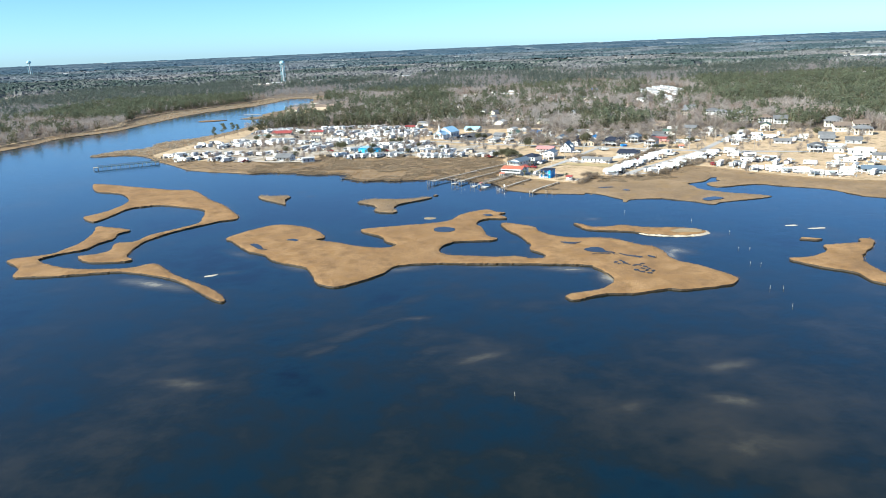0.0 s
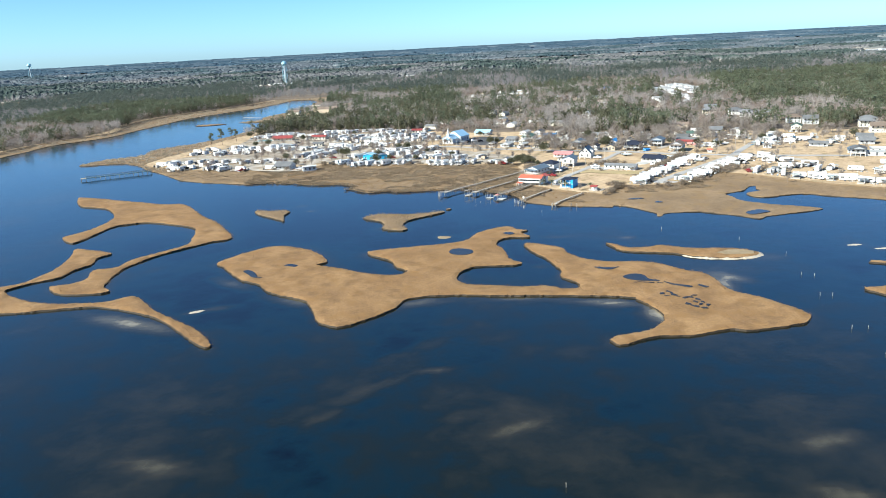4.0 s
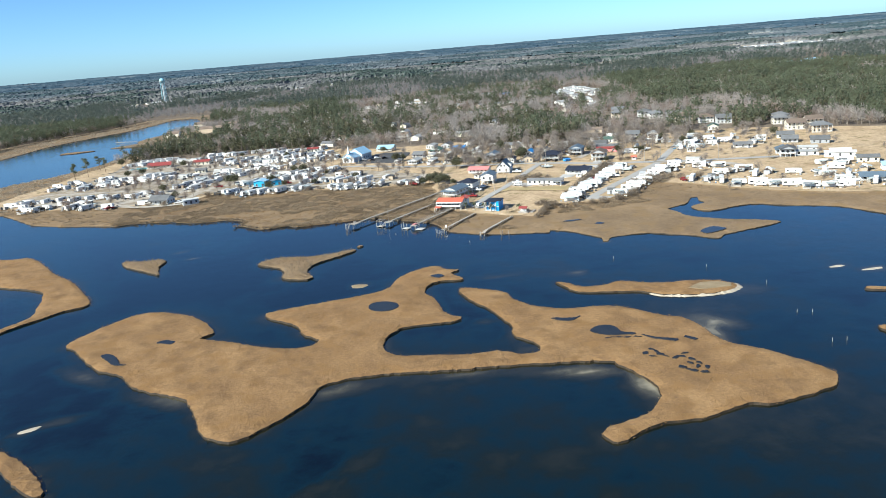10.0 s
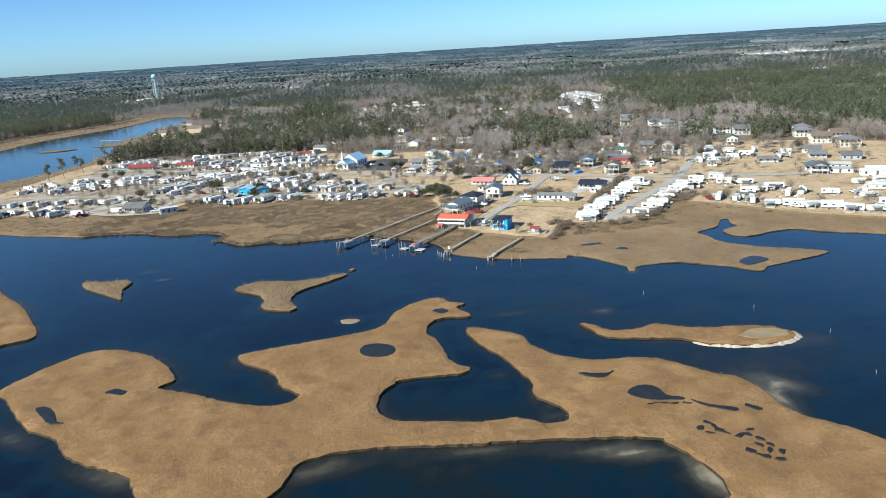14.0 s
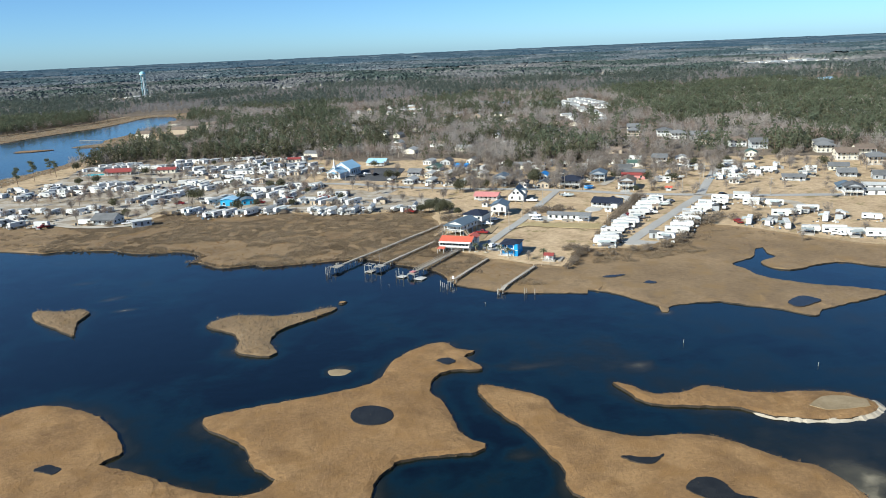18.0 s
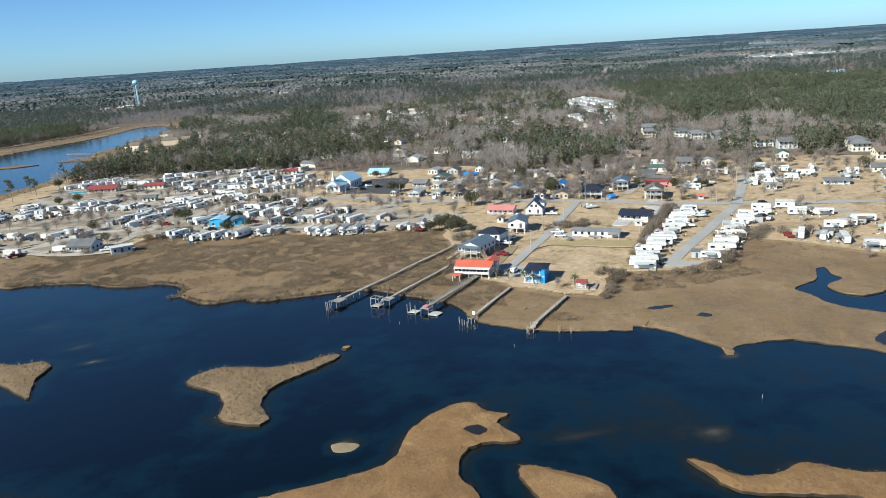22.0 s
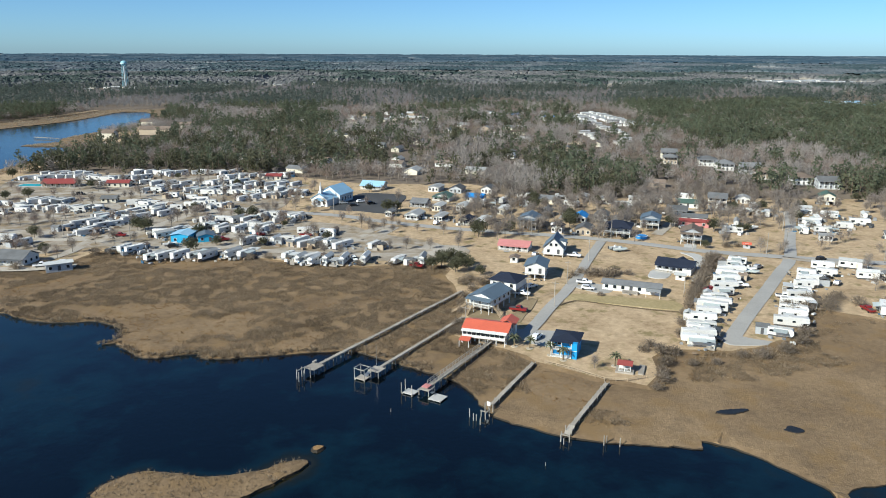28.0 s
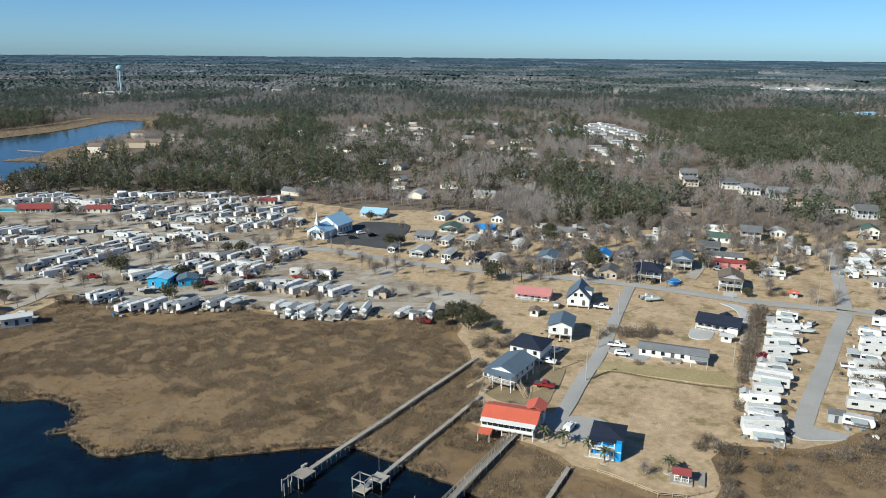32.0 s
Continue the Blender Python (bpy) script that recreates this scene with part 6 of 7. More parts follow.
for x, y, h in ((110.9, -18.7, 2.2), (114.4, -20.0, 2.2), (107.3, -38.8, 2.4), (110.8, -39.3, 2.4), (103.3, -64.9, 2.6), (107.3, -65.3, 2.4), (103.0, -81.4, 2.4),
                (18.7, -132.1, 2.4), (83.9, 47.6, 2.4), (107.7, 26.8, 2.4), (116.3, 5.5, 2.2), (12.5, 117.5, 1.8), (40.2, 91.0, 1.8)):
    stake(x, y, h * 0.42, 0.065, M_WOOD, "thin grey marker post standing in open water")
for x, y, h in ((54.2, 96.8, 2.2), (55.0, 97.4, 1.8), (57.2, 95.8, 1.9), (29.4, 112.6, 2.0), (29.9, 110.8, 1.8), (31.0, 108.9, 1.7)):
    stake(x, y, h, 0.13, M_WOOD, "grey weathered piling near the shore")


# ---------- yard things ----------
def utility_pole(x, y, h, turn):
    ob = thing("utility_pole", "tall wooden utility pole with a cross-arm", "utility pole", "utility poles", pose(x, y, 0.9, 0, 0, turn))
    part("pole", tube(bmesh.new(), (0, 0, -0.3), (0, 0, h), 0.16, 0.11, 8), M_WOOD, ob)
    part("cross_arm", boxm(-1.1, 1.1, -0.07, 0.07, h - 0.7, h - 0.55), M_WOOD, ob)
    return ob


for x, y, h in ((68, 177.5, 8.5), (61.5, 185, 8), (37.5, 163, 7), (79, 199, 8.5), (96, 226, 8.5), (117, 258, 9), (86, 271, 9), (57, 284, 9), (30, 300, 9), (2, 322, 9), (-28, 337, 9),
                (143, 237, 9), (168, 225.5, 9), (181, 233, 9), (205, 208, 9), (198, 262, 9), (-52, 285, 8), (-82, 283, 8), (-112, 295, 8), (-130, 380, 8), (-60, 350, 8), (-40, 380, 8),
                (114, 184.5, 6)):
    utility_pole(x, y, h, rs.choice((GRID, 62)))


def vehicle(kind, mat, label):
    ob = thing(kind, label, "car" if kind != "pickup_truck" else "truck", "parked vehicles")
    if kind == "pickup_truck":
        body = prism([(-2.7, 0.5), (2.6, 0.5), (2.7, 0.75), (2.65, 1.05), (1.4, 1.15), (-0.6, 1.15), (-0.62, 1.12), (-2.7, 1.12)], -0.95, 0.95, 0.05)
        cab = prism([(-0.7, 1.12), (1.35, 1.12), (0.6, 1.8), (-0.55, 1.8)], -0.85, 0.85, 0.05)
        part("bed_liner", boxm(-2.6, -0.75, -0.8, 0.8, 1.05, 1.135), M_DARKTRIM, ob)
    else:
        body = prism([(-2.2, 0.45), (2.2, 0.45), (2.25, 0.75), (1.2, 0.95), (-2.2, 1.0)], -0.88, 0.88, 0.06)
        cab = prism([(-2.1, 0.98), (1.15, 0.93), (0.3, 1.55), (-1.8, 1.6)], -0.78, 0.78, 0.05)
    part("body", body, mat, ob)
    c = part("cabin", cab, mat, ob)
    z = 1.32
    for s in (-1, 1):
        part("side_window", boxm(-0.55 if kind == "pickup_truck" else -1.5, 0.55, s * 0.83 - 0.04, s * 0.83 + 0.04, z - 0.1, z + 0.25), M_GLASS, c)
        for x in (-1.5, 1.5):
            share("wheel", WHEEL_ME, ob, T((x, s * 0.8, 0.34)))
    part("windscreen", boxm(-0.03, 0.03, -0.7, 0.7, -0.35, 0.35), M_GLASS, c, at=T((1.0 if kind == "pickup_truck" else 0.76, 0, 1.45 if kind == "pickup_truck" else 1.26)) @ Matrix.Rotation(radians(-48), 4, "Y"))
    for s in (-0.6, 0.6):
        part("headlight", boxm(2.2 if kind != "pickup_truck" else 2.62, 2.28 if kind != "pickup_truck" else 2.72, s - 0.15, s + 0.15, 0.68, 0.84), M_TRIM, ob)
    return ob


CARS = [vehicle("car", CAR_PAINTS[0], "white car parked on the grass"), vehicle("car", CAR_PAINTS[1], "silver car parked in the town"),
        vehicle("car", CAR_PAINTS[2], "black car parked in the town"), vehicle("pickup_truck", CAR_PAINTS[0], "white pickup truck parked beside a house"),
        vehicle("pickup_truck", CAR_PAINTS[3], "dark red pickup truck in a yard")]
for x, y, k, a in ((85, 199, 3, -25), (84, 192.5, 0, -25), (55.5, 152.5, 0, 50), (66, 197, 0, 30), (61, 190, 3, -30), (56, 175, 4, -30), (92.5, 232.5, 3, -30), (136, 188.5, 3, -20),
                   (16, 350, 0, 20), (12, 341, 2, 10), (21, 345, 2, 30), (7, 347, 1, 0), (78, 236, 1, 60), (-32, 297, 0, -15), (-88, 290, 4, 0), (123, 259, 2, 60),
                   (170, 307, 0, 10), (160, 300, 2, 50), (208, 302, 0, -20), (-97, 249, 0, 0), (-104, 246, 3, 10), (30, 386, 1, 40), (100, 285, 1, 60), (76, 290, 2, 60),
                   (170, 186, 1, 40), (184, 215, 2, 20), (190, 172, 0, 60), (-20, 275, 1, -10), (-62, 268, 2, 0), (-44, 276, 4, 20), (48, 295, 0, 60), (154, 208, 1, 30), (-134, 392, 2, -10)):
    put(CARS[k], pose(x, y, 1.19, 0, 0, a))
    taken.append((x, y, 3))


def boat(label, col):
    ob = thing("motor_boat", label, "boat", "boats on trailers")
    hull = prism([(-2.8, 0.6), (1.6, 0.6), (3.0, 1.35), (-2.8, 1.3)], -1.0, 1.0, 0.12)
    part("hull", hull, col, ob)
    part("cockpit", boxm(-2.2, 0.8, -0.7, 0.7, 1.25, 1.36), M_ACUNIT, ob)
    part("console", boxm(-0.4, 0.3, -0.35, 0.35, 1.3, 2.0, bevel=0.05), M_TRIM, ob)
    part("outboard_motor", boxm(-3.2, -2.8, -0.2, 0.2, 0.7, 1.8, bevel=0.06), M_DARKTRIM, ob)
    for s in (-1, 1):
        share("wheel", WHEEL_ME, ob, T((-0.8, s * 0.95, 0.34)))
    part("trailer_beam", boxm(-2.6, 3.6, -0.1, 0.1, 0.42, 0.6), M_METAL, ob)
    return ob


BOATS = [boat("white motor boat on a trailer", M_TRIM), boat("pale green boat on a trailer", M_AWNING)]
for x, y, k, a in ((149, 206, 0, -25), (148, 202.5, 1, -25), (113, 238, 1, 0), (112, 240.5, 1, 10), (-64, 271, 0, 20), (186, 266, 0, 20), (-36, 256, 0, 60)):
    put(BOATS[k], pose(x, y, 1.1, 0, 0, a))

gz = thing("gazebo", "small white gazebo with a red roof on a deck", "gazebo", at=pose(71.4, 128.8, 0.95, 0, 0, -27) @ Matrix.Scale(0.85, 4))
part("deck", boxm(-2.6, 2.6, -2.0, 2.0, 0.0, 0.5), M_WOOD, gz)
for x in (-1.6, 0, 1.6):
    for y in (-1.3, 1.3):
        part("post", boxm(x - 0.08, x + 0.08, y - 0.08, y + 0.08, 0.5, 2.6), M_TRIM, gz)
part("roof", roof_mesh("gable", 3.6, 3.0, 2.55, 0.8, 0.4, "x"), M_DARKRED, gz)
part("back_wall", boxm(-1.7, 1.7, 1.2, 1.32, 0.5, 2.55), M_WHITE, gz)
railing(gz, -1.6, 1.6, -1.3, 0.5)
walkb = thing("boardwalk", "short grey timber boardwalk beside the gazebo", "boardwalk", at=pose(75.6, 128.4, 0.95, 0, 0, 62))
part("deck", boxm(-2.8, 2.8, -0.7, 0.7, 0.35, 0.5), M_WOOD, walkb)
part("skirt", boxm(-2.7, 2.7, -0.6, 0.6, -0.3, 0.35), M_WOOD, walkb)


def fence(x0, y0, x1, y1, z, label):
    ln = math.hypot(x1 - x0, y1 - y0)
    ob = thing("rail_fence", label, "fence", at=pose(x0, y0, z, 0, 0, math.degrees(math.atan2(y1 - y0, x1 - x0))))
    n = max(1, int(ln / 2.2))
    for i in range(n + 1):
        part("post", boxm(ln * i / n - 0.07, ln * i / n + 0.07, -0.07, 0.07, -0.4, 1.0), M_NEWWOOD, ob)
    for z1 in (0.45, 0.85):
        part("rail", boxm(0, ln, -0.04, 0.04, z1 - 0.06, z1 + 0.06), M_NEWWOOD, ob)


for a in ((53.2, 136.2, 58.0, 132.0), (58.0, 132.0, 64.5, 124.5), (64.5, 124.5, 69.8, 123.0), (69.8, 123.0, 75.0, 124.0)):
    fence(*a, 0.9, "low timber rail fence along the marsh edge")
shed = house("red_shed", "small shed with a red roof beside the street", 166, 236.5, 2.6, 2.2, GRID, M_GREYWALL, M_REDROOF, 1.9, 1, 0, "gable", "x", 0.7, 0, 1, door=False, category="shed", group="sheds")
house("garden_shed", "small white shed beside the ranch house", 120, 199.5, 3.0, 2.4, -35, M_WHITE, M_WHITEROOF, 2.1, 1, 0, "gable", "x", 0.5, 0, 1, door=False, category="shed", group="sheds")


def water_tower(x, y, h, r, label):
    ob = thing("water_tower", label, "water tower", at=pose(x, y, 0.8 + float(far_rise(x, y))))
    for k in range(6):
        a = k * math.pi / 3
        part("leg", tube(bmesh.new(), (math.cos(a) * r * 1.0, math.sin(a) * r * 1.0, 0), (math.cos(a) * r * 0.8, math.sin(a) * r * 0.8, h * 0.8), 0.32, 0.32, 6), M_TANK, ob)
    part("riser", tube(bmesh.new(), (0, 0, 0), (0, 0, h * 0.8), r * 0.24, r * 0.22, 12), M_GREYWALL, ob)
    bm = bmesh.new()
    bmesh.ops.create_uvsphere(bm, u_segments=16, v_segments=10, radius=r)
    for v in bm.verts:
        v.co.z *= 0.85
    part("tank", bm, M_TANK, ob, "pale blue-white tank", at=T((0, 0, h * 0.86)))
    part("balcony", tube(bmesh.new(), (0, 0, h * 0.84), (0, 0, h * 0.855), r * 1.1, r * 1.1, 16), M_WHITE, ob)


water_tower(-401.8, 1584.7, 57.5, 6.2, "pale blue water tower rising above the woods")
water_tower(-1662, 2750, 62, 8.0, "distant pale water tower on the horizon")

# low rocks and spits that just break the surface
for i, (x, y, a, b, turn) in enumerate(((-82, -29, 2.3, 1.0, 25), (-5.1, 50.4, 2.7, 2.1, 0), (141, -9.8, 3.6, 1.2, -20), (-3.4, 103.4, 1.2, 0.8, 35), (144, 12.8, 2.4, 0.7, 0),
                                        (151.9, 6.7, 3.4, 0.8, 0), (-79.5, 128.5, 2.6, 0.6, 8), (-72.4, 114.8, 2.4, 0.5, 5), (-284, 620, 16, 7, 10))):
    ring = [(x + (a * math.cos(q) * math.cos(radians(turn)) - b * math.sin(q) * math.sin(radians(turn))) * (1 + 0.2 * math.sin(q * 3 + i)),
             y + (a * math.cos(q) * math.sin(radians(turn)) + b * math.sin(q) * math.cos(radians(turn))) * (1 + 0.2 * math.cos(q * 2 + i))) for q in np.arange(0, 6.2, 0.6)]
    if i in (6, 7):
        continue          # these two stay just under the surface
    mats = [M_MARSH, M_MUD] if i in (2, 3, 8) else [M_SANDFLAT, M_SANDFLAT] if i == 1 else [M_SAND, M_SAND]
    tagged(land("sand_bar", smooth_ring(ring, 0.6, 0.06), [], 0.5 if i in (2, 3, 8) else 0.07, -0.3, mats, 0.04, 0.7), label="small bar of sand and reeds in the water")
patch("sand_flat", [(93, 8), (98, 11.2), (103, 10.4), (106, 8), (105, 5.6), (100, 4.8), (95, 5.8)], 0.86, M_SANDFLAT, "beige sand flat on the island")
rim = smooth_ring([(82, 8.8), (85, 5.9), (91.8, 3.2), (100.4, 2.2), (106.4, 4.6), (107.4, 7.6), (106.2, 6.6), (100.0, 3.9), (92, 5.0), (85.5, 7.6)], 0.7, 0.3)
tagged(land("beach", rim, [], 0.5, -0.1, [M_SAND, M_SAND], 0.05, 1.4), label="white sand and shell beach on the island's edge")
# pools of standing water in the marshes, by their outlines
POOLS = [
    ([(54.5, -15.3), (57.3, -12.6), (60.4, -12.7), (61.7, -15.1), (62.0, -18.0), (65.0, -20.8), (60.4, -20.2), (56.8, -18.6)], 0.9),
    ([(47.7, -2.6), (53.1, -4.5), (55.5, -3.6), (52.5, -6.2), (49.5, -5.4)], 0.9), ([(66.0, -21.7), (68.6, -24.3), (73.1, -27.3), (72.2, -28.4), (68.0, -25.1)], 0.9),
    ([(75.9, -25.9), (77.9, -28.6), (76.9, -29.2), (75.2, -26.6)], 0.9), ([(-78.2, 11.4), (-76.3, 12.0), (-73.1, 8.4), (-71.3, 3.9), (-69.1, 2.1), (-72.3, 2.9), (-75.6, 7.3)], 0.9),
    ([(-64.1, 16.4), (-61.9, 17.8), (-58.9, 15.5), (-60.0, 13.9), (-62.0, 15.2)], 0.9),
    ([(-2.7, 25.5), (-1.3, 28.4), (2.2, 28.8), (5.6, 26.4), (6.4, 23.0), (4.6, 20.3), (1.1, 20.0), (-1.8, 22.1)], 0.9), ([(19.5, 50.1), (22.2, 51.1), (24.1, 48.7), (21.7, 47.1)], 0.9),
    ([(83.0, 105.5), (86.0, 106.5), (91.0, 106.0), (89.0, 104.9), (86.0, 104.3)], 0.82), ([(93.5, 96.2), (96.0, 97.5), (97.4, 95.2), (95.2, 94.7)], 0.82),
    ([(125.8, 67.6), (132.2, 71.5), (135.7, 67.2), (131.6, 64.7), (126.3, 63.2)], 0.82)]
# winding wet hollows: a line, the width of its pools
pool_rnd = random.Random(77)
for line, wide in (([(62.1, -32.9), (64.3, -31.5), (65.4, -32.6), (66.0, -35.9), (68.1, -37.8), (69.6, -37.4), (70.9, -39.2), (72.0, -41.7), (72.3, -44.4), (70.8, -46.8), (69.0, -45.8), (67.6, -43.0), (67.4, -40.6)], 0.75),
                   ([(68.1, -37.0), (70.6, -36.2), (73.4, -35.9)], 0.35), ([(69.6, -41.2), (70.6, -43.6), (70.0, -44.6)], 0.6), ([(63.0, -35.0), (65.2, -36.8)], 0.5), ([(57.0, -21.0), (62.0, -22.0), (66.0, -23.4)], 0.3)):
    pts = smooth_ring(line, 1.5, 0.3, False, 78)
    for (x0, y0), (x1, y1) in zip(pts, pts[1:]):
        a, k = math.atan2(y1 - y0, x1 - x0), wide * pool_rnd.uniform(0.5, 1.3)
        POOLS.append(([(x0 + u * math.cos(a) - v * math.sin(a), y0 + u * math.sin(a) + v * math.cos(a)) for u, v in ((-0.75, -0.1 * k), (-0.1, -k * 0.8), (0.8, -0.3 * k), (1.15, 0.2 * k), (0.3, k * 0.9), (-0.5, 0.5 * k))], 0.89 + 0.0015 * len(POOLS)))
for i, (ring, z) in enumerate(POOLS):
    edge = smooth_ring(ring, 0.5, 0.05 if len(ring) == 8 and z == 0.9 and ring[0][0] < 0 else 0.16, seed=80 + i)
    tagged(land("marsh_pool", edge, [], z, z - 0.3, [M_POOLWATER, M_MUD], 0.0, 0.15), label="dark pool of standing water in the marsh")


# ---------- plants ----------
def tree_kind(kind, seed):
    r = np.random.RandomState(seed)
    if kind == "bare":
        h = 10.0
        stem, crown = trunk_soup(r, h * 0.85, 0.22, 9, 3.4), slivers(r, 720, (0, 0, h * 0.6), (3.1, 3.1, h * 0.38), 1.7, 0.10, 0.1, 0.8)
        lab, mats = "bare grey-brown winter tree with fine twigs", (M_BARK, M_TWIGTOWN)
    elif kind == "pine":
        h = 14.0
        stem = trunk_soup(r, h * 0.95, 0.24, 7, 2.0)
        crown = np.concatenate([slivers(r, 90, (r.uniform(-1.5, 1.5), r.uniform(-1.5, 1.5), h * z), (1.9, 1.9, 1.0), 0.9, 0.42, 0.2) for z in (0.52, 0.62, 0.7, 0.78, 0.86, 0.93)])
        lab, mats = "tall dark green pine tree", (M_PINEBARK, M_PINE)
    elif kind == "oak":
        h = 8.0
        stem = trunk_soup(r, h * 0.7, 0.28, 6, 2.4)
        crown = np.concatenate([slivers(r, 150, (2.0 * math.cos(k * 1.26), 2.0 * math.sin(k * 1.26), h * r.uniform(0.45, 0.65)), (2.2, 2.2, 2.2), 0.7, 0.5, 0.3) for k in range(5)]
                               + [slivers(r, 140, (0, 0, h * 0.75), (2.2, 2.2, 1.8), 0.7, 0.4, 0.3)])
        lab, mats = "rounded olive-green evergreen tree", (M_BARK, M_OAK)
    else:
        h = 3.0
        stem = trunk_soup(r, 1.6, 0.08, 6, 1.4)
        crown = slivers(r, 420, (0, 0, 1.4), (2.2, 2.2, 1.4), 0.8, 0.13, 0.15)
        lab, mats = "tangled bare brown shrub", (M_BARK, M_BUSH)
    ob = thing({"bare": "bare_tree", "pine": "pine_tree", "oak": "evergreen_tree", "shrub": "shrub"}[kind], lab, "tree" if kind != "shrub" else "shrub", "trees and shrubs of the town")
    for nm, tris, m in (("trunk", stem, mats[0]), ("crown", crown, mats[1])):
        o = new(nm, soup(nm, tris, m))
        o.parent = ob
    return ob


BARE = [tree_kind("bare", k) for k in (1, 2, 3)]
PINES = [tree_kind("pine", k) for k in (4, 5, 6)]
OAKS = [tree_kind("oak", k) for k in (7, 8)]
SHRUBS = [tree_kind("shrub", k) for k in (9, 10, 11)]


def plant(kinds, x, y, s, z=0.95):
    put(rs.choice(kinds), pose(x, y, z, 0, 0, rs.uniform(0, 360)) @ Matrix.Scale(s, 4))
    taken.append((x, y, 2.5))


for x, y, s in ((40, 225, 0.81), (44, 219, 0.78), (49, 221, 0.72), (44, 230, 0.81), (36, 224, 0.65), (52, 214, 0.52), (41, 233, 0.65), (47, 226, 0.78), (-36, 320, .8), (-42, 321, .7), (-79, 296, .95), (-83, 300, .85),
                (28, 324, .9), (33, 327, .7), (177, 261, .6), (181, 262, .55), (196, 300, .8), (149, 238, .5), (-158, 385, .8), (-168, 382, .7), (-20, 300, .4)):
    plant(OAKS, x, y, s)
for x, y, s in ((14, 293, .75), (17, 291, .6), (125, 252, .7), (159, 242, .6), (161, 243, .6), (-10, 326, .5), (105, 316, .9), (138, 331, .9), (143, 309, .8), (88, 349, .9), (96, 360, 1.0), (130, 356, 1.0),
                (156, 352, 1.0), (160, 328, .9), (166, 330, .9), (179, 326, .8), (76, 317, .9), (170, 357, 1.0), (149, 373, 1.1), (120, 320, .9), (95, 322, .8), (82, 332, .8), (124, 312, .9), (152, 318, .8),
                (64.5, 131.5, .45), (92, 300, .7), (48, 318, .7), (58, 338, .8), (110, 350, 1.0), (190, 288, .7), (150, 290, .7), (137, 303, .8), (-60, 330, .7), (-100, 380, .8), (-88, 392, .8), (-72, 400, .9),
                (-140, 410, .8), (-40, 350, .6), (206, 330, .9), (230, 322, .9), (242, 300, .8), (260, 290, .8), (270, 300, .9), (-108, 262, .5), (-118, 270, .5), (180, 150, .5)):
    plant(BARE, x, y, s * rs.uniform(0.85, 1.15))
for x, y, s in ((141, 219, 1.3), (137, 213, 1.2), (133, 207, 1.1), (129, 201, 1.2), (125, 196, 1.1), (121, 190, 1.2), (117, 184, 1.1), (113, 178, 1.1), (109, 171, 1.2), (105, 165, 1.0), (100, 157, 1.0), (96, 150, .9),
                (84, 143, 1.1), (85, 138, 1.1), (88, 137, .9), (81, 140, .8), (138, 164, 1.6), (136, 158, 1.4), (148, 169, 1.7), (143, 163, 1.5), (150, 163, 1.4), (155, 168, 1.3), (93, 207, 1.4), (99, 208, 1.3),
                (82, 206, .6), (104, 207, 1.0), (54, 205, 1.2), (50, 203, 1.2), (47, 208, 1.2), (44, 204, 1.1), (46, 197, 1.0), (42, 190, .9), (40, 184, .9), (39, 176, .8), (36, 166, .9), (33, 160, .8), (88, 211, 1.0),
                (-30, 247, 1.0), (-24, 247, 1.0), (-40, 255, .9), (-84, 262, .9), (-90, 262, 1.0), (-104, 250, .9), (-112, 244, 1.0), (-122, 249, .9), (10, 232, .8), (22, 231, .8), (163, 238, 1.0), (158, 238, 1.1),
                (146, 223, 1.2), (172, 164, 1.2), (180, 158, 1.1), (30, 227, 1.2), (56, 200, 1.0), (75, 118, .8), (78, 122, .9), (80, 126, .9), (83, 131, 1.0), (90, 130, .8), (96, 130, .8), (105, 133, .9), (34.3, 159.6, .9), (36, 162.5, .8), (112, 175, 1.3), (116, 181, 1.4), (120, 187, 1.4), (124, 193, 1.3), (128, 198, 1.3), (132, 205, 1.3), (136, 210, 1.4), (140, 216, 1.5), (143, 221, 1.5), (96, 205, 1.3), (90, 207, 1.2), (84, 208, 1.0), (86, 186, .7), (110, 132, 1.1), (118, 134, 1.2), (126, 139, 1.2), (130, 144, 1.2), (160, 172, 1.2), (163, 166, 1.1)):
    plant(SHRUBS, x, y, s * rs.uniform(0.85, 1.15), 0.7)
for x, y in ((-70, 462), (-92, 470), (-110, 476), (-130, 482), (-150, 486), (-165, 478), (-60, 470), (-40, 470), (-180, 470), (-192, 455), (-198, 430), (-205, 410), (-208, 390), (-100, 490), (-80, 485), (-205, 440)):
    plant(PINES + OAKS, x, y, rs.uniform(0.8, 1.1))


def free(x, y, c):
    return all((x - a) ** 2 + (y - b) ** 2 > (c + q * 0.8) ** 2 for a, b, q in taken)


for x0, x1, y0, y1, count, lo, hi in ((62, 235, 262, 345, 180, 0.6, 1.05), (-150, -20, 255, 450, 95, 0.45, 0.85), (-25, 60, 245, 320, 26, 0.4, 0.7), (-40, 60, 325, 400, 14, 0.6, 0.9), (235, 300, 230, 330, 16, 0.6, 0.9)):
    for k in range(count):
        x, y = rs.uniform(x0, x1), rs.uniform(y0, y1)
        if free(x, y, 1.2) and y < np.interp(x, EDGE_X, EDGE_Y) + 5:
            plant(BARE if rs.random() < 0.85 else OAKS, x, y, rs.uniform(lo, hi))


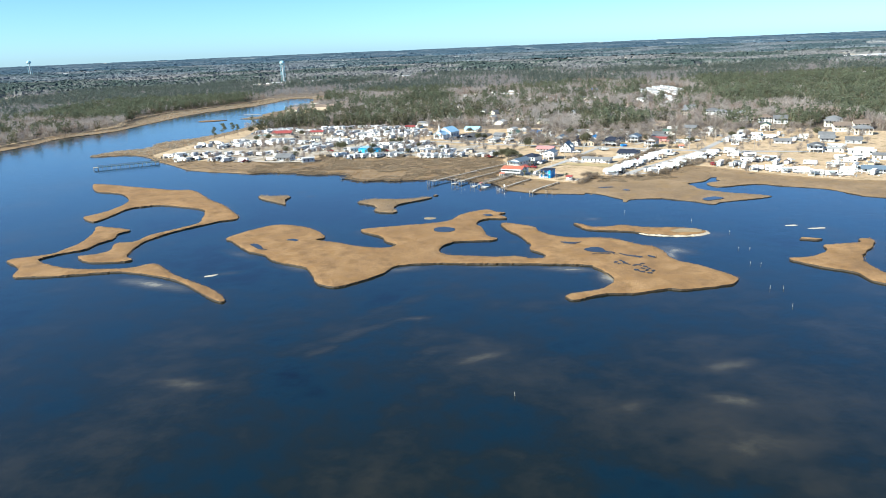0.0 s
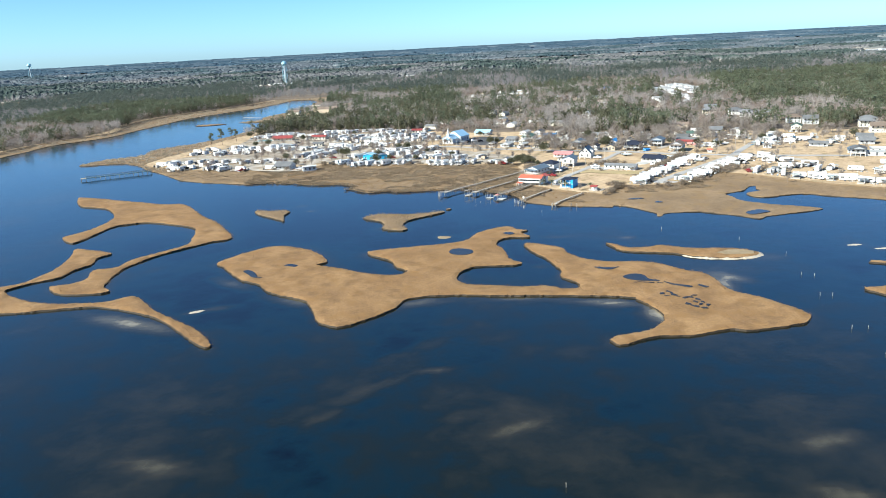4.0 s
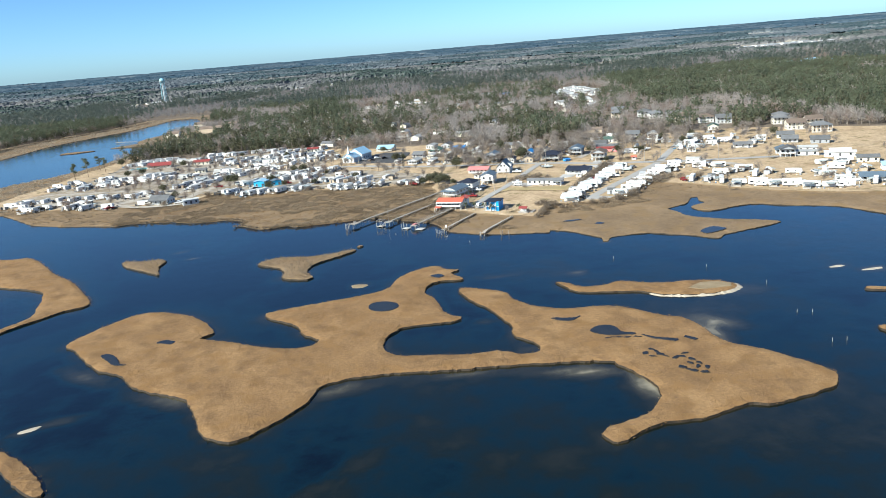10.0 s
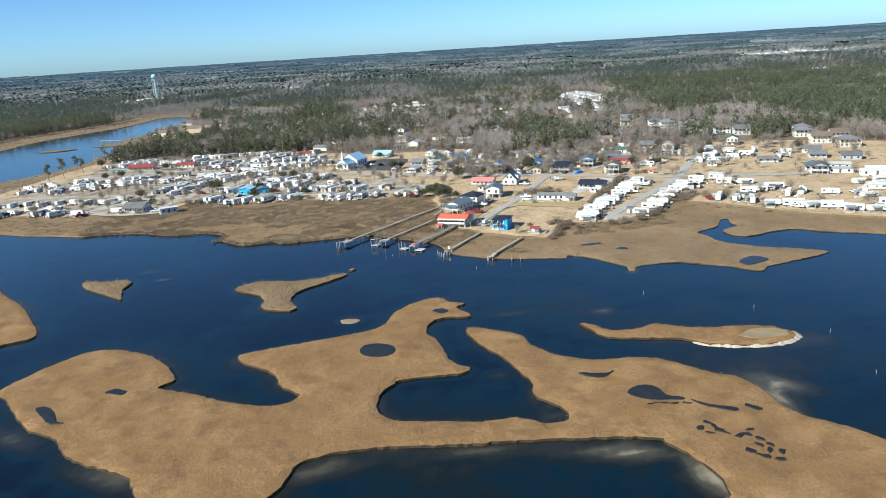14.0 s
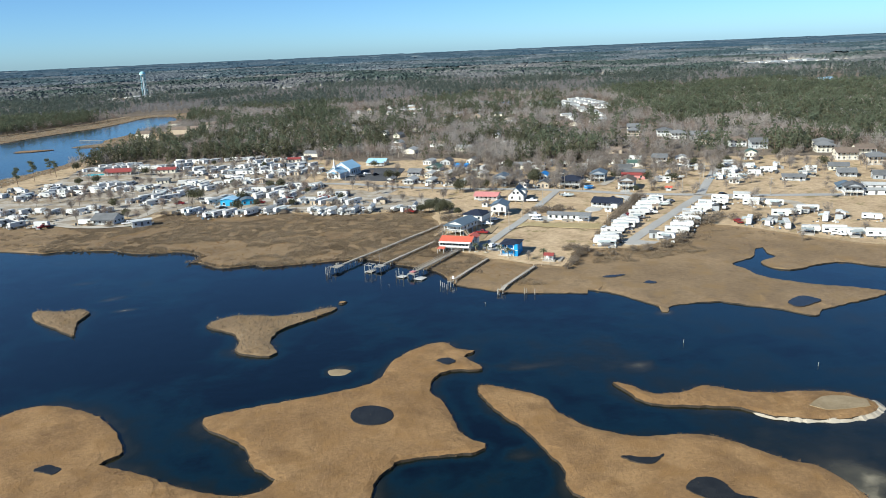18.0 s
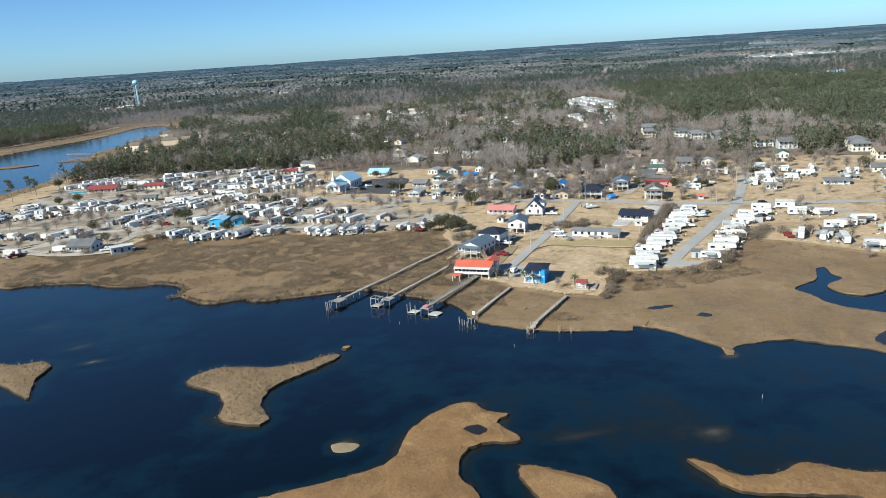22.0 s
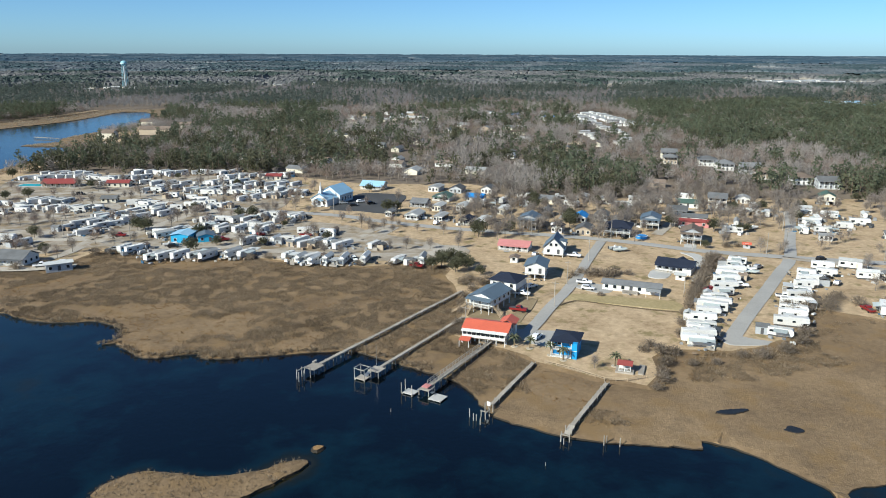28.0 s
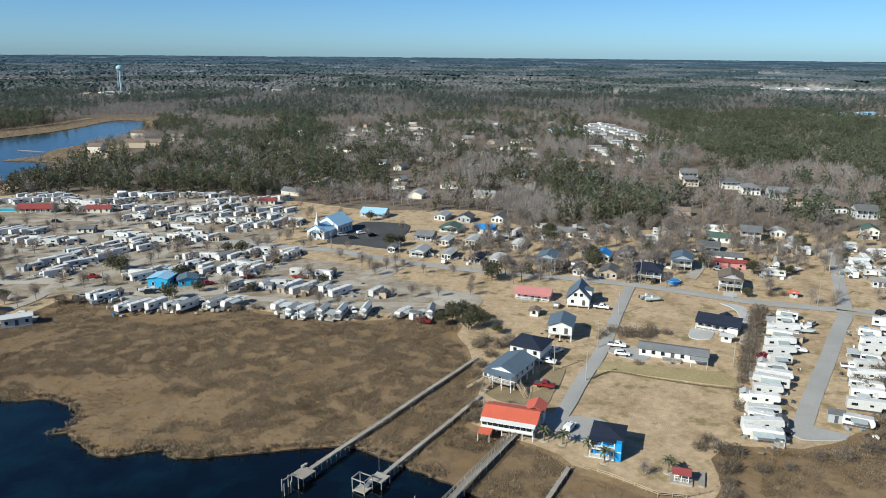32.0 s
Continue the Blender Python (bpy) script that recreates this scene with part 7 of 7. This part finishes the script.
for a, b, q in list(taken):
    if 40 < a < 240 and 258 < b < 345 and q > 5.6 and rs.random() < 0.55:
        u = rs.uniform(-2.6, -0.4)
        px, py = a + (q - 0.5) * math.cos(u), b + (q - 0.5) * math.sin(u)
        if free(px, py, 1.0):
            put(rs.choice(CARS + BOATS), pose(px, py, 1.12, 0, 0, rs.uniform(0, 360)))
            taken.append((px, py, 2.5))


def storage_shed(seed):
    q = random.Random(seed)
    w, d, h = q.uniform(1.2, 1.8), q.uniform(1.0, 1.5), 2.1
    ob = thing("storage_shed", "small storage shed beside a camper", "shed", "sheds among the campers")
    part("wall", boxm(-w, w, -d, d, -0.1, h), q.choice((M_GREYWALL, M_CREAM, M_WHITE, M_TANWALL)), ob)
    part("roof", roof_mesh("gable", 2 * w, 2 * d, h - 0.03, 0.7, 0.15, "x"), q.choice((M_SHINGLE, M_BROWNROOF, M_WHITEROOF)), ob)
    part("door", boxm(-0.4, 0.4, -d - 0.05, -d + 0.01, 0, 1.8), M_DARKTRIM, ob)
    return ob


def deck(seed):
    q = random.Random(seed)
    w, d = q.uniform(1.3, 2.4), q.uniform(1.0, 1.6)
    ob = thing("porch_deck", "weathered wooden porch deck beside a camper", "deck", "decks among the campers")
    part("floor", boxm(-w, w, -d, d, 0.0, 0.5), M_WOOD, ob)
    part("canopy", boxm(-w, w, -d, d, 2.3, 2.4), q.choice((M_WHITEROOF, M_AWNING, M_SHINGLE)), ob)
    for a, b in ((-w + 0.06, -d + 0.06), (w - 0.06, -d + 0.06), (0, d - 0.06)):
        part("post", boxm(a - 0.05, a + 0.05, b - 0.05, b + 0.05, 0.5, 2.3), M_TRIM, ob)
    return ob


SHEDS, DECKS = [storage_shed(k) for k in range(5)], [deck(k) for k in range(5)]
spots = [(a, b) for a, b, q in taken if q == 5.5]
for k, (a, b) in enumerate(spots):
    if k % 2 == 0 and b < 400:
        put(rs.choice(SHEDS + DECKS), pose(a + rs.choice((-1, 1)) * rs.uniform(2.6, 3.6), b + rs.choice((-1, 1)) * rs.uniform(2.4, 3.4), TOWN_Z, 0, 0, GRID + rs.choice((0, 90)) + rs.uniform(-8, 8)))


CLUTTER = {"pale": paint("pale_plastic", (0.55, 0.55, 0.53), 0.6, vary=0.0), "dark": paint("dark_gear", (0.06, 0.062, 0.065), 0.7), "wood": M_WOOD, "tan": paint("brown_lumber", (0.22, 0.165, 0.115), 0.9),
           "grey": paint("grey_bins", (0.24, 0.25, 0.26), 0.6), "blue": paint("blue_covers", (0.05, 0.14, 0.24), 0.7)}


def yard_clutter(name, mat, centres, per, seed, label):
    """Bins, boxes, stacked boards and garden seats round the campers, too many and small to tell apart."""
    r = np.random.RandomState(seed)
    cube = np.array([(a, b, c) for c in (0, 1) for a, b in ((-1, -1), (1, -1), (0.9, 1), (-1, 0.9))], float)
    quads = ((0, 1, 5, 4), (1, 2, 6, 5), (2, 3, 7, 6), (3, 0, 4, 7), (4, 5, 6, 7))
    verts, faces = [], []
    for x, y in centres:
        for k in range(r.poisson(per)):
            a, d = r.uniform(0, 6.28), r.uniform(2.4, 6.5)
            size = np.array([r.uniform(0.3, 1.5), r.uniform(0.25, 0.9), r.uniform(0.4, 1.0) * r.uniform(0.6, 1.9)])
            u = r.uniform(0, 6.28)
            size *= 0.5 if y < 235 else 0.8 if y < 262 else 1.0
            p = cube * size
            p[4:, :2] *= r.uniform(0.7, 1.0)
            q = np.stack([p[:, 0] * math.cos(u) - p[:, 1] * math.sin(u) + x + d * math.cos(a), p[:, 0] * math.sin(u) + p[:, 1] * math.cos(u) + y + d * math.sin(a), p[:, 2] + 1.05], -1)
            n = len(verts)
            verts += q.tolist()
            faces += [tuple(n + i for i in f) for f in quads]
    tagged(new(name, mesh_from(name, verts, faces, [mat])), label, "clutter", kind="stuff")


for k, (key, per, label) in enumerate((("pale", 1.3, "white plastic chairs, tanks and coolers round the campers"), ("dark", 1.8, "dark grills, tyres and gear round the campers"), ("wood", 1.2, "weathered boards and steps round the campers"),
                                       ("tan", 1.6, "brown lumber and firewood stacks round the campers"), ("grey", 1.2, "grey bins and boxes round the campers"), ("blue", 0.35, "blue covers and bins round the campers"))):
    yard_clutter("yard_clutter", CLUTTER[key], [q for q in spots if q[1] < 470], per * 1.7, 90 + k, label)
yards = [(a, b) for a, b, q in taken if 5.6 < q < 14 and -30 < a < 280 and b < 345]
for k, (key, per) in enumerate((("pale", 1.0), ("dark", 1.6), ("tan", 1.8), ("grey", 1.2))):
    yard_clutter("yard_clutter", CLUTTER[key], yards, per * 1.6, 97 + k, "boxes, boards and bins in the yards of the houses")

# cars and trucks squeezed in among the campers
for k, (a, b) in enumerate(spots):
    if k % 4 == 1 and b < 330:
        u = rs.uniform(0, 6.28)
        put(rs.choice(CARS), pose(a + 4.4 * math.cos(u), b + 4.4 * math.sin(u), 1.12, 0, 0, rs.uniform(0, 360)))


def palm(x, y, h):
    ob = thing("palm_tree", "small palm in a ring of pale stones", "palm", "palms by the shore houses", pose(x, y, 1.0, 0, 0, x * 40))
    part("trunk", tube(bmesh.new(), (0, 0, -0.3), (0.1, 0.05, h), 0.2, 0.15, 8), M_PALMDRY, ob)
    part("stone_ring", tube(bmesh.new(), (0, 0, -0.1), (0, 0, 0.14), 0.95, 0.9, 14), M_SAND, ob)
    me = None
    for k in range(18):
        if me is None:
            bm = bmesh.new()
            pts = [(0, 0, 0, 0.05), (0.5, 0, 0.28, 0.22), (1.0, 0, 0.3, 0.26), (1.45, 0, 0.08, 0.18), (1.75, 0, -0.3, 0.03)]
            vs = [(bm.verts.new((x1, -w, z1)), bm.verts.new((x1, 0, z1 + 0.06)), bm.verts.new((x1, w, z1))) for x1, _, z1, w in pts]
            for p, q in zip(vs, vs[1:]):
                bm.faces.new((p[0], q[0], q[1], p[1]))
                bm.faces.new((p[1], q[1], q[2], p[2]))
        m = T((0.1, 0.05, h)) @ Matrix.Rotation(k * 2.4, 4, "Z") @ Matrix.Rotation(radians(-35 + 65 * (k / 18)), 4, "Y")
        if me is None:
            me = part("frond", bm, M_PALM, ob, at=m).data
        else:
            share("frond", me, ob, m)


for x, y, h in ((48.2, 148.2, 2.6), (51.8, 146.2, 2.6), (56.0, 141.0, 3.0), (58.3, 137.4, 2.8), (70.0, 132.0, 2.8)):
    palm(x, y, h)

# ---------- woods ----------
for a, b, c in [q for q in taken if q[2] > 5.6]:
    if b > 420 or a > 236:          # open yards in front of the houses in the woods
        taken.append((a * 0.98, b - 9, 6 if a < 236 else 10))
        if a > 236 and b < 500:
            taken.append((a * 0.95 - 4, b - 26, 10))
taken += [(-192, 640, 24), (-168, 655, 22), (-214, 624, 18), (-150, 682, 20), (-186, 765, 15), (-225, 660, 12), (322, 830, 20), (330, 780, 16), (292, 790, 18), (300, 740, 16), (265, 660, 14), (268, 840, 16), (285, 690, 16),
          (1110, 1585, 125), (1040, 1500, 70), (1200, 1640, 80), (-430, 1500, 34), (-395, 1505, 30), (755, 950, 60), (740, 920, 50), (-900, 1290, 45), (-850, 1275, 40), (-960, 1300, 40)]
taken_xy = np.array(taken)


def woods(name, pts, kinds, mats, label, size):
    """Trees too many to count, joined; kinds are triangle arrays of stem and crown."""
    r = np.random.RandomState(len(pts))
    sel = r.randint(0, len(kinds), len(pts))
    stems, crowns = [], []
    z = 0.8 + far_rise(pts[:, 0], pts[:, 1])
    for k, (st, cr) in enumerate(kinds):
        q = pts[sel == k]
        if not len(q):
            continue
        sc, tu = size * r.uniform(0.7, 1.2, len(q)), r.uniform(0, 6.28, len(q))
        if st is not None:
            stems.append(spread_soup(st, q, z[sel == k], sc, tu))
        crowns.append(spread_soup(cr, q, z[sel == k], sc, tu))
    ob = new(name, soup(name, np.concatenate(crowns), mats[1]))
    tagged(ob, label, "woodland", kind="stuff")
    if stems:
        tagged(new(name, soup(name, np.concatenate(stems), mats[0])), label.replace("crowns", "trunks"), "woodland", kind="stuff")
    return ob


def field(x0, x1, y0, y1, step, seed):
    r = np.random.RandomState(seed)
    gx, gy = np.meshgrid(np.arange(x0, x1, step), np.arange(y0, y1, step))
    p = np.stack([gx.ravel() + r.uniform(-.45, .45, gx.size) * step, gy.ravel() + r.uniform(-.45, .45, gy.size) * step], -1)
    view = (p[:, 0] > -0.66 * (p[:, 1] + 300)) & (p[:, 0] < 0.86 * (p[:, 1] + 120) + 40)
    return p[view & inside(upland, p[:, 0], p[:, 1])]


def clear_of(p):
    ok = np.ones(len(p), bool)
    for x, y, c in taken_xy:
        ok &= (p[:, 0] - x) ** 2 + (p[:, 1] - y) ** 2 > c * c
    return ok


def wave(p, s, k):
    return np.array([noise.fractal(Vector((x * s, y * s, k)), 1.0, 2.0, 3) for x, y in p])


mid = field(-560, 760, 150, 1000, 5.7, 31)
mid = mid[(mid[:, 1] > np.interp(mid[:, 0], EDGE_X, EDGE_Y)) & clear_of(mid)]
n1 = wave(mid, 0.011, 1.0)
x, y = mid[:, 0], mid[:, 1]
pine_edge = np.interp(y, [419, 454, 559, 740, 1078], [348, 305, 305, 362, 425])
keep = (np.random.RandomState(2).random_sample(len(mid)) < np.clip(0.92 + 1.5 * n1, 0.2, 1)) | (x < -300) | (x > pine_edge)
mid, n1, pine_edge = mid[keep], n1[keep], pine_edge[keep]
x, y = mid[:, 0], mid[:, 1]
rr = np.random.RandomState(3).random_sample(len(mid))
share_pine = np.full(len(mid), 0.2)
share_pine[x > pine_edge] = 0.82
share_pine[(x > 250) & (x < 360) & (y < 520)] = 0.4
share_pine[(x < -35) & (x > -200) & (y < 640)] = 0.7
share_pine[(x > -110) & (x < 60) & (y > 470) & (y < 800)] = 0.66
share_pine[(x > 85) & (x < 150) & (y > 392) & (y < 450)] = 0.6
share_pine[x < -330] = 0.12
share_pine[(x < -330) & (y > 640)] = 0.8
share_pine = np.clip(share_pine + 1.3 * wave(mid, 0.016, 5.0), 0.02, 0.97)
pine = rr < share_pine


def light_bare(seed, n=110, length=2.0, width=0.19, limbs=3):
    """A bare tree seen from far off: stem, limbs and a vase of upright twigs."""
    r = np.random.RandomState(seed)
    h = 8.8
    return trunk_soup(r, h * 0.85, 0.17, limbs, 3.2), slivers(r, n, (0, 0, h * 0.62), (3.0, 3.0, h * 0.36), length, width, 0.12, 0.9)


def light_pine(seed, n=64, h=12.5, levels=(0.36, 0.54, 0.72, 0.9), stem=True, size=1.4):
    r = np.random.RandomState(seed)
    crown = [slivers(r, n // 4, (r.uniform(-.9, .9), r.uniform(-.9, .9), h * z), (2.9 - 2.4 * abs(z - .55), 2.9 - 2.4 * abs(z - .55), 1.5), size, size * 0.62, 0.3) for z in levels]
    return trunk_soup(r, h * 0.9, 0.2, 0, 1) if stem else None, np.concatenate(crown)


bare_kinds = [light_bare(k) for k in (40, 41, 42, 49)]
pine_kinds = [light_pine(k) for k in (43, 44, 45)]
oak_kinds = [light_pine(46, 72, 10.0, (0.24, 0.42, 0.6, 0.78)), light_pine(47, 72, 9.0, (0.22, 0.42, 0.6, 0.8))]
oakish = pine & (np.random.RandomState(9).random_sample(len(mid)) < np.where((x < 160) & (y < 640), 0.6, 0.2))
ruddy = ~pine & (np.random.RandomState(10).random_sample(len(mid)) < np.clip(0.25 + 1.2 * wave(mid, 0.02, 7.0), 0, 0.8))
woods("bare_woodland", mid[~pine & ~ruddy], bare_kinds, (M_BARK, M_TWIG), "bare grey crowns of winter woodland", 1.15)
woods("bare_woodland", mid[ruddy], bare_kinds, (M_BARK, M_TWIGRED), "bare reddish-brown crowns of winter woodland", 1.1)
woods("pine_woodland", mid[pine & ~oakish], pine_kinds, (M_PINEBARK, M_PINE), "dark green crowns of pine woodland", 1.12)
woods("mixed_woodland", mid[oakish], oak_kinds, (M_BARK, M_OAK), "olive-brown crowns of mixed woodland", 1.35)

def town_trees(x0, x1, y0, y1, count, seed):
    r = np.random.RandomState(seed)
    p = np.stack([r.uniform(x0, x1, count), r.uniform(y0, y1, count)], -1)
    ok = np.array([all((x - a) ** 2 + (y - b) ** 2 > (1.0 + q * 0.62) ** 2 for a, b, q in taken) for x, y in p])
    return p[ok & (p[:, 1] < np.interp(p[:, 0], EDGE_X, EDGE_Y) + 3)]


full_bare = [light_bare(k, 330, 1.9, 0.10, 6) for k in (81, 82, 83)]
woods("bare_trees", town_trees(55, 240, 258, 350, 150, 85), full_bare, (M_BARK, M_TWIGTOWN), "bare grey crowns of trees between the houses", 0.95)
woods("bare_trees", town_trees(-190, 30, 258, 460, 110, 86), full_bare, (M_BARK, M_TWIGRED), "bare brown crowns of trees among the campers", 0.75)
woods("bare_trees", town_trees(165, 300, 120, 340, 60, 87), full_bare, (M_BARK, M_TWIGTOWN), "bare grey crowns of trees in the east camp", 0.7)

far1 = np.concatenate([field(-1300, 1700, 1000, 1700, 9.6, 32), field(-900, -560, 250, 1000, 8.0, 34), field(760, 1000, 150, 1000, 9.0, 35)])
far1 = far1[np.hypot(far1[:, 0], far1[:, 1]) < 1690]
far1 = far1[clear_of(far1)]
f1 = wave(far1, 0.006, 9.0)
far1 = far1[f1 > -0.4]
isp = np.random.RandomState(4).random_sample(len(far1)) < np.clip(0.36 + 1.5 * wave(far1, 0.006, 14.0) + np.where((far1[:, 0] > 400) & (far1[:, 1] < 1100), 0.5, 0) + np.where((far1[:, 0] < -330) & (far1[:, 1] > 900), 0.3, 0), 0.04, 0.96)
woods("bare_woodland", far1[~isp], [light_bare(k, 24, 3.0, 0.5, 0) for k in (50, 51, 58)], (M_BARK, M_FARTWIG_HAZED), "bare grey crowns of far woodland", 1.15)
woods("pine_woodland", far1[isp], [light_pine(k, 28, 13.0, stem=False, size=2.3) for k in (52, 53, 59)], (M_PINEBARK, M_FARPINE_HAZED), "dark green crowns of far pine woodland, made bluer by painted haze", 1.1)


def canopy_material(name, pine_colour, bare_colour, field_colour):
    m = bpy.data.materials.new(name)
    m.use_nodes = True
    nt = m.node_tree
    p = nt.nodes["Principled BSDF"]
    att = nt.nodes.new("ShaderNodeAttribute")
    att.attribute_name = "cover"
    grain = noise_tex(nt, nt.nodes.new("ShaderNodeNewGeometry").outputs["Position"], 0.06, 4, 0.7)
    f = math_node(nt, "ADD", att.outputs["Fac"], math_node(nt, "MULTIPLY", math_node(nt, "SUBTRACT", grain, 0.5), 0.5))
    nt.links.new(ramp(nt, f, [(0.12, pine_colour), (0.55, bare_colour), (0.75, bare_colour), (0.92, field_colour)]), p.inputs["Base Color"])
    p.inputs["Roughness"].default_value, p.inputs["Specular IOR Level"].default_value = 1.0, 0.05
    return m


OPEN_LAND = [(1120, 1600, 170, 100), (-270, 1690, 190, 30), (-1400, 2800, 200, 55), (-1560, 2760, 120, 50), (-400, 2300, 240, 40), (150, 2500, 300, 45), (620, 2400, 180, 40), (1500, 2600, 240, 60), (-800, 1950, 220, 34), (900, 2100, 200, 40),
             (300, 3300, 500, 70), (-700, 3200, 420, 60), (1500, 3500, 400, 80)]


def canopy_sheet(name, r0, r1, colours, label, seed):
    """The unbroken roof of far woods: crowns at random heights, with fields between."""
    r = np.random.RandomState(seed)
    rows, cols = int(math.log(r1 / r0) / 0.0040) + 1, 520
    rad, ang = np.meshgrid(r0 * (r1 / r0) ** (np.arange(rows) / (rows - 1)), np.radians(np.linspace(-37, 44, cols)), indexing="ij")
    rad, ang = rad.ravel() + r.uniform(-3, 3, rad.size), ang.ravel() + r.uniform(-.0014, .0014, ang.size)
    px, py = rad * np.sin(ang), rad * np.cos(ang)
    p = np.stack([px, py], -1)
    rise = far_rise(px, py)
    small = 1 - rise / 80.0
    kind = 1.1 * wave(p, 0.0042, 60.0 + seed) + 0.35 * wave(p, 0.02, 70.0)
    cover = np.clip(0.33 + 0.9 * kind, 0, 0.66)
    level = np.where(r.random_sample(len(px)) < 0.5, r.uniform(0.85, 1.1, len(px)), r.uniform(0.45, 0.85, len(px))) * np.where(cover < 0.3, 13.0, 10.5) * small
    open_land = wave(p, 0.0055, 80.0 + seed) > 0.36
    for a, b, u, v in OPEN_LAND:
        open_land |= ((px - a) / u) ** 2 + ((py - b) / v) ** 2 < 1
    level[open_land], cover[open_land] = 0.4, 1.0
    if seed == 1:
        level[:cols] = -0.5          # the sheet begins at the ground
    idx = np.arange(len(px)).reshape(rows, cols)
    faces = np.stack([idx[:-1, :-1], idx[:-1, 1:], idx[1:, 1:], idx[1:, :-1]], -1).reshape(-1, 4)
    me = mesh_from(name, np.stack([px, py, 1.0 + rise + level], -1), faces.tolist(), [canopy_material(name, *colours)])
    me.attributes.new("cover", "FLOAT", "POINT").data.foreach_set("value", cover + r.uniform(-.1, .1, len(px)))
    return tagged(new(name, me), label, "woodland", kind="stuff")


# Base colours turn bluer ring by ring: aerial haze painted into the canopy.
canopy_sheet("far_woodland", 1660, 2350, ((0.046, 0.063, 0.058), (0.132, 0.134, 0.135), (0.27, 0.25, 0.215)), "dark pines and bare grey crowns of far woodland, faint haze in the colour", 1)
canopy_sheet("distant_woodland", 2345, 3350, ((0.048, 0.074, 0.083), (0.112, 0.130, 0.144), (0.22, 0.23, 0.225)), "woods in the distance, turned blue-grey by haze in the colour", 2)
canopy_sheet("horizon_woodland", 3345, 4860, ((0.042, 0.076, 0.105), (0.076, 0.108, 0.136), (0.15, 0.18, 0.20)), "woods along the horizon, turned dark blue by haze in the colour", 3)

# ---------- grass and reeds ----------
def tufts(name, pts, z, mat, label, h, wd, n, seed, blade=0.14):
    r = np.random.RandomState(seed)
    kinds = [slivers(r, n, (0, 0, h * 0.4), (wd, wd, h * 0.4), h * 0.9, blade, 0.1, 1.0) for _ in range(3)]
    sel = r.randint(0, 3, len(pts))
    out = [spread_soup(k, pts[sel == i], np.full((sel == i).sum(), z), r.uniform(0.5, 1.35, (sel == i).sum()), r.uniform(0, 6.28, (sel == i).sum())) for i, k in enumerate(kinds)]
    return tagged(new(name, soup(name, np.concatenate(out), mat)), label, "grass", kind="stuff")


for key, ring in ISLES.items():
    step = 1.25 if key in ("big", "axe", "wedge", "sand") else 1.6
    gx, gy = grid_in(ring, step, 61)
    tufts("marsh_reeds", np.stack([gx, gy], -1), 0.7, M_REEDGREY if key in ("axe", "wedge") else M_REED, "dry golden cordgrass on a marsh island",
          0.7 if key in ("axe", "wedge") else 0.19, 0.55, 6, 62, 0.11)
    edge = np.array(ring)
    r = np.random.RandomState(66)
    edge = edge[r.random_sample(len(edge)) < 0.8] + r.uniform(-0.5, 0.5, (1, 2))
    tufts("marsh_reeds", edge, 0.3, M_REED, "tall reeds along a marsh island's edge", 0.27, 0.5, 7, 63)
M_PALEREED = material("pale_reeds", (0.27, 0.225, 0.165), (0.46, 0.395, 0.305), 0.03, 0.4, 0.95, space="world", island=0.2, leafy=0.4)
r = np.random.RandomState(68)
p = np.concatenate([np.stack([r.uniform(-440, -190, 9000), r.uniform(430, 1045, 9000)], -1), np.stack([r.uniform(-300, -200, 1500), r.uniform(280, 430, 1500)], -1)])
p = p[inside(mainland, p[:, 0], p[:, 1]) & ~inside(upland, p[:, 0], p[:, 1])]
tufts("marsh_reeds", p, 0.55, M_PALEREED, "pale grey-tan reeds along the river banks", 0.9, 1.9, 12, 69, 0.5)
r = np.random.RandomState(70)
p = np.concatenate([np.stack([r.uniform(-300, 260, 34000), r.uniform(55, 340, 34000)], -1), np.stack([r.uniform(-130, 130, 52000), r.uniform(85, 265, 52000)], -1)])
p = p[~((p[:, 0] > 62) & (p[:, 1] < 112 + 0.2 * (p[:, 0] - 62)))]
p = p[inside(mainland, p[:, 0], p[:, 1]) & ~inside(upland, p[:, 0], p[:, 1])]
p = p[edge_distance(shore, p[:, 0], p[:, 1]) > 0.5]
p = p[~((p[:, 0] > 24) & (p[:, 1] < 150 - 0.45 * (p[:, 0] - 24)) & (wave(p, 0.05, 44.0) < 0.12))]
lump = wave(p, 0.17, 43.0)
p = p[lump > -0.2]
w1 = wave(p, 0.03, 40.0)
inland = edge_distance(upland[:400], p[:, 0], p[:, 1])
rough_part = (w1 + 0.5 * np.exp(-inland / 14.0) + np.where(p[:, 0] < 45, 0.24, -0.16)) > 0.1
tufts("marsh_scrub", p[rough_part], 0.6, M_REEDGREY, "tangled grey-brown scrub of the salt marsh", 0.5, 1.5, 26, 71, 0.15)
edge = np.array([q for q in shore if -240 < q[0] < 22])
r = np.random.RandomState(74)
edge = np.concatenate([edge + r.uniform(-0.9, 0.9, edge.shape) + (0, 0.7) for k in range(3)])
tufts("marsh_reeds", edge, 0.45, M_REEDGREY, "tall pale reeds along the river bank", 0.95, 0.8, 14, 75, 0.2)
tufts("marsh_reeds", p[~rough_part][::2], 0.55, M_REED, "short golden grass of the salt marsh", 0.4, 0.5, 5, 72)

# patterns that were never set in place
for ob in NEAR_KINDS + FAR_KINDS + CARS + BOATS + BARE + PINES + OAKS + SHRUBS + SHEDS + DECKS:
    if ob.name not in used:
        for child in ob.children_recursive:
            bpy.data.objects.remove(child)
        bpy.data.objects.remove(ob)
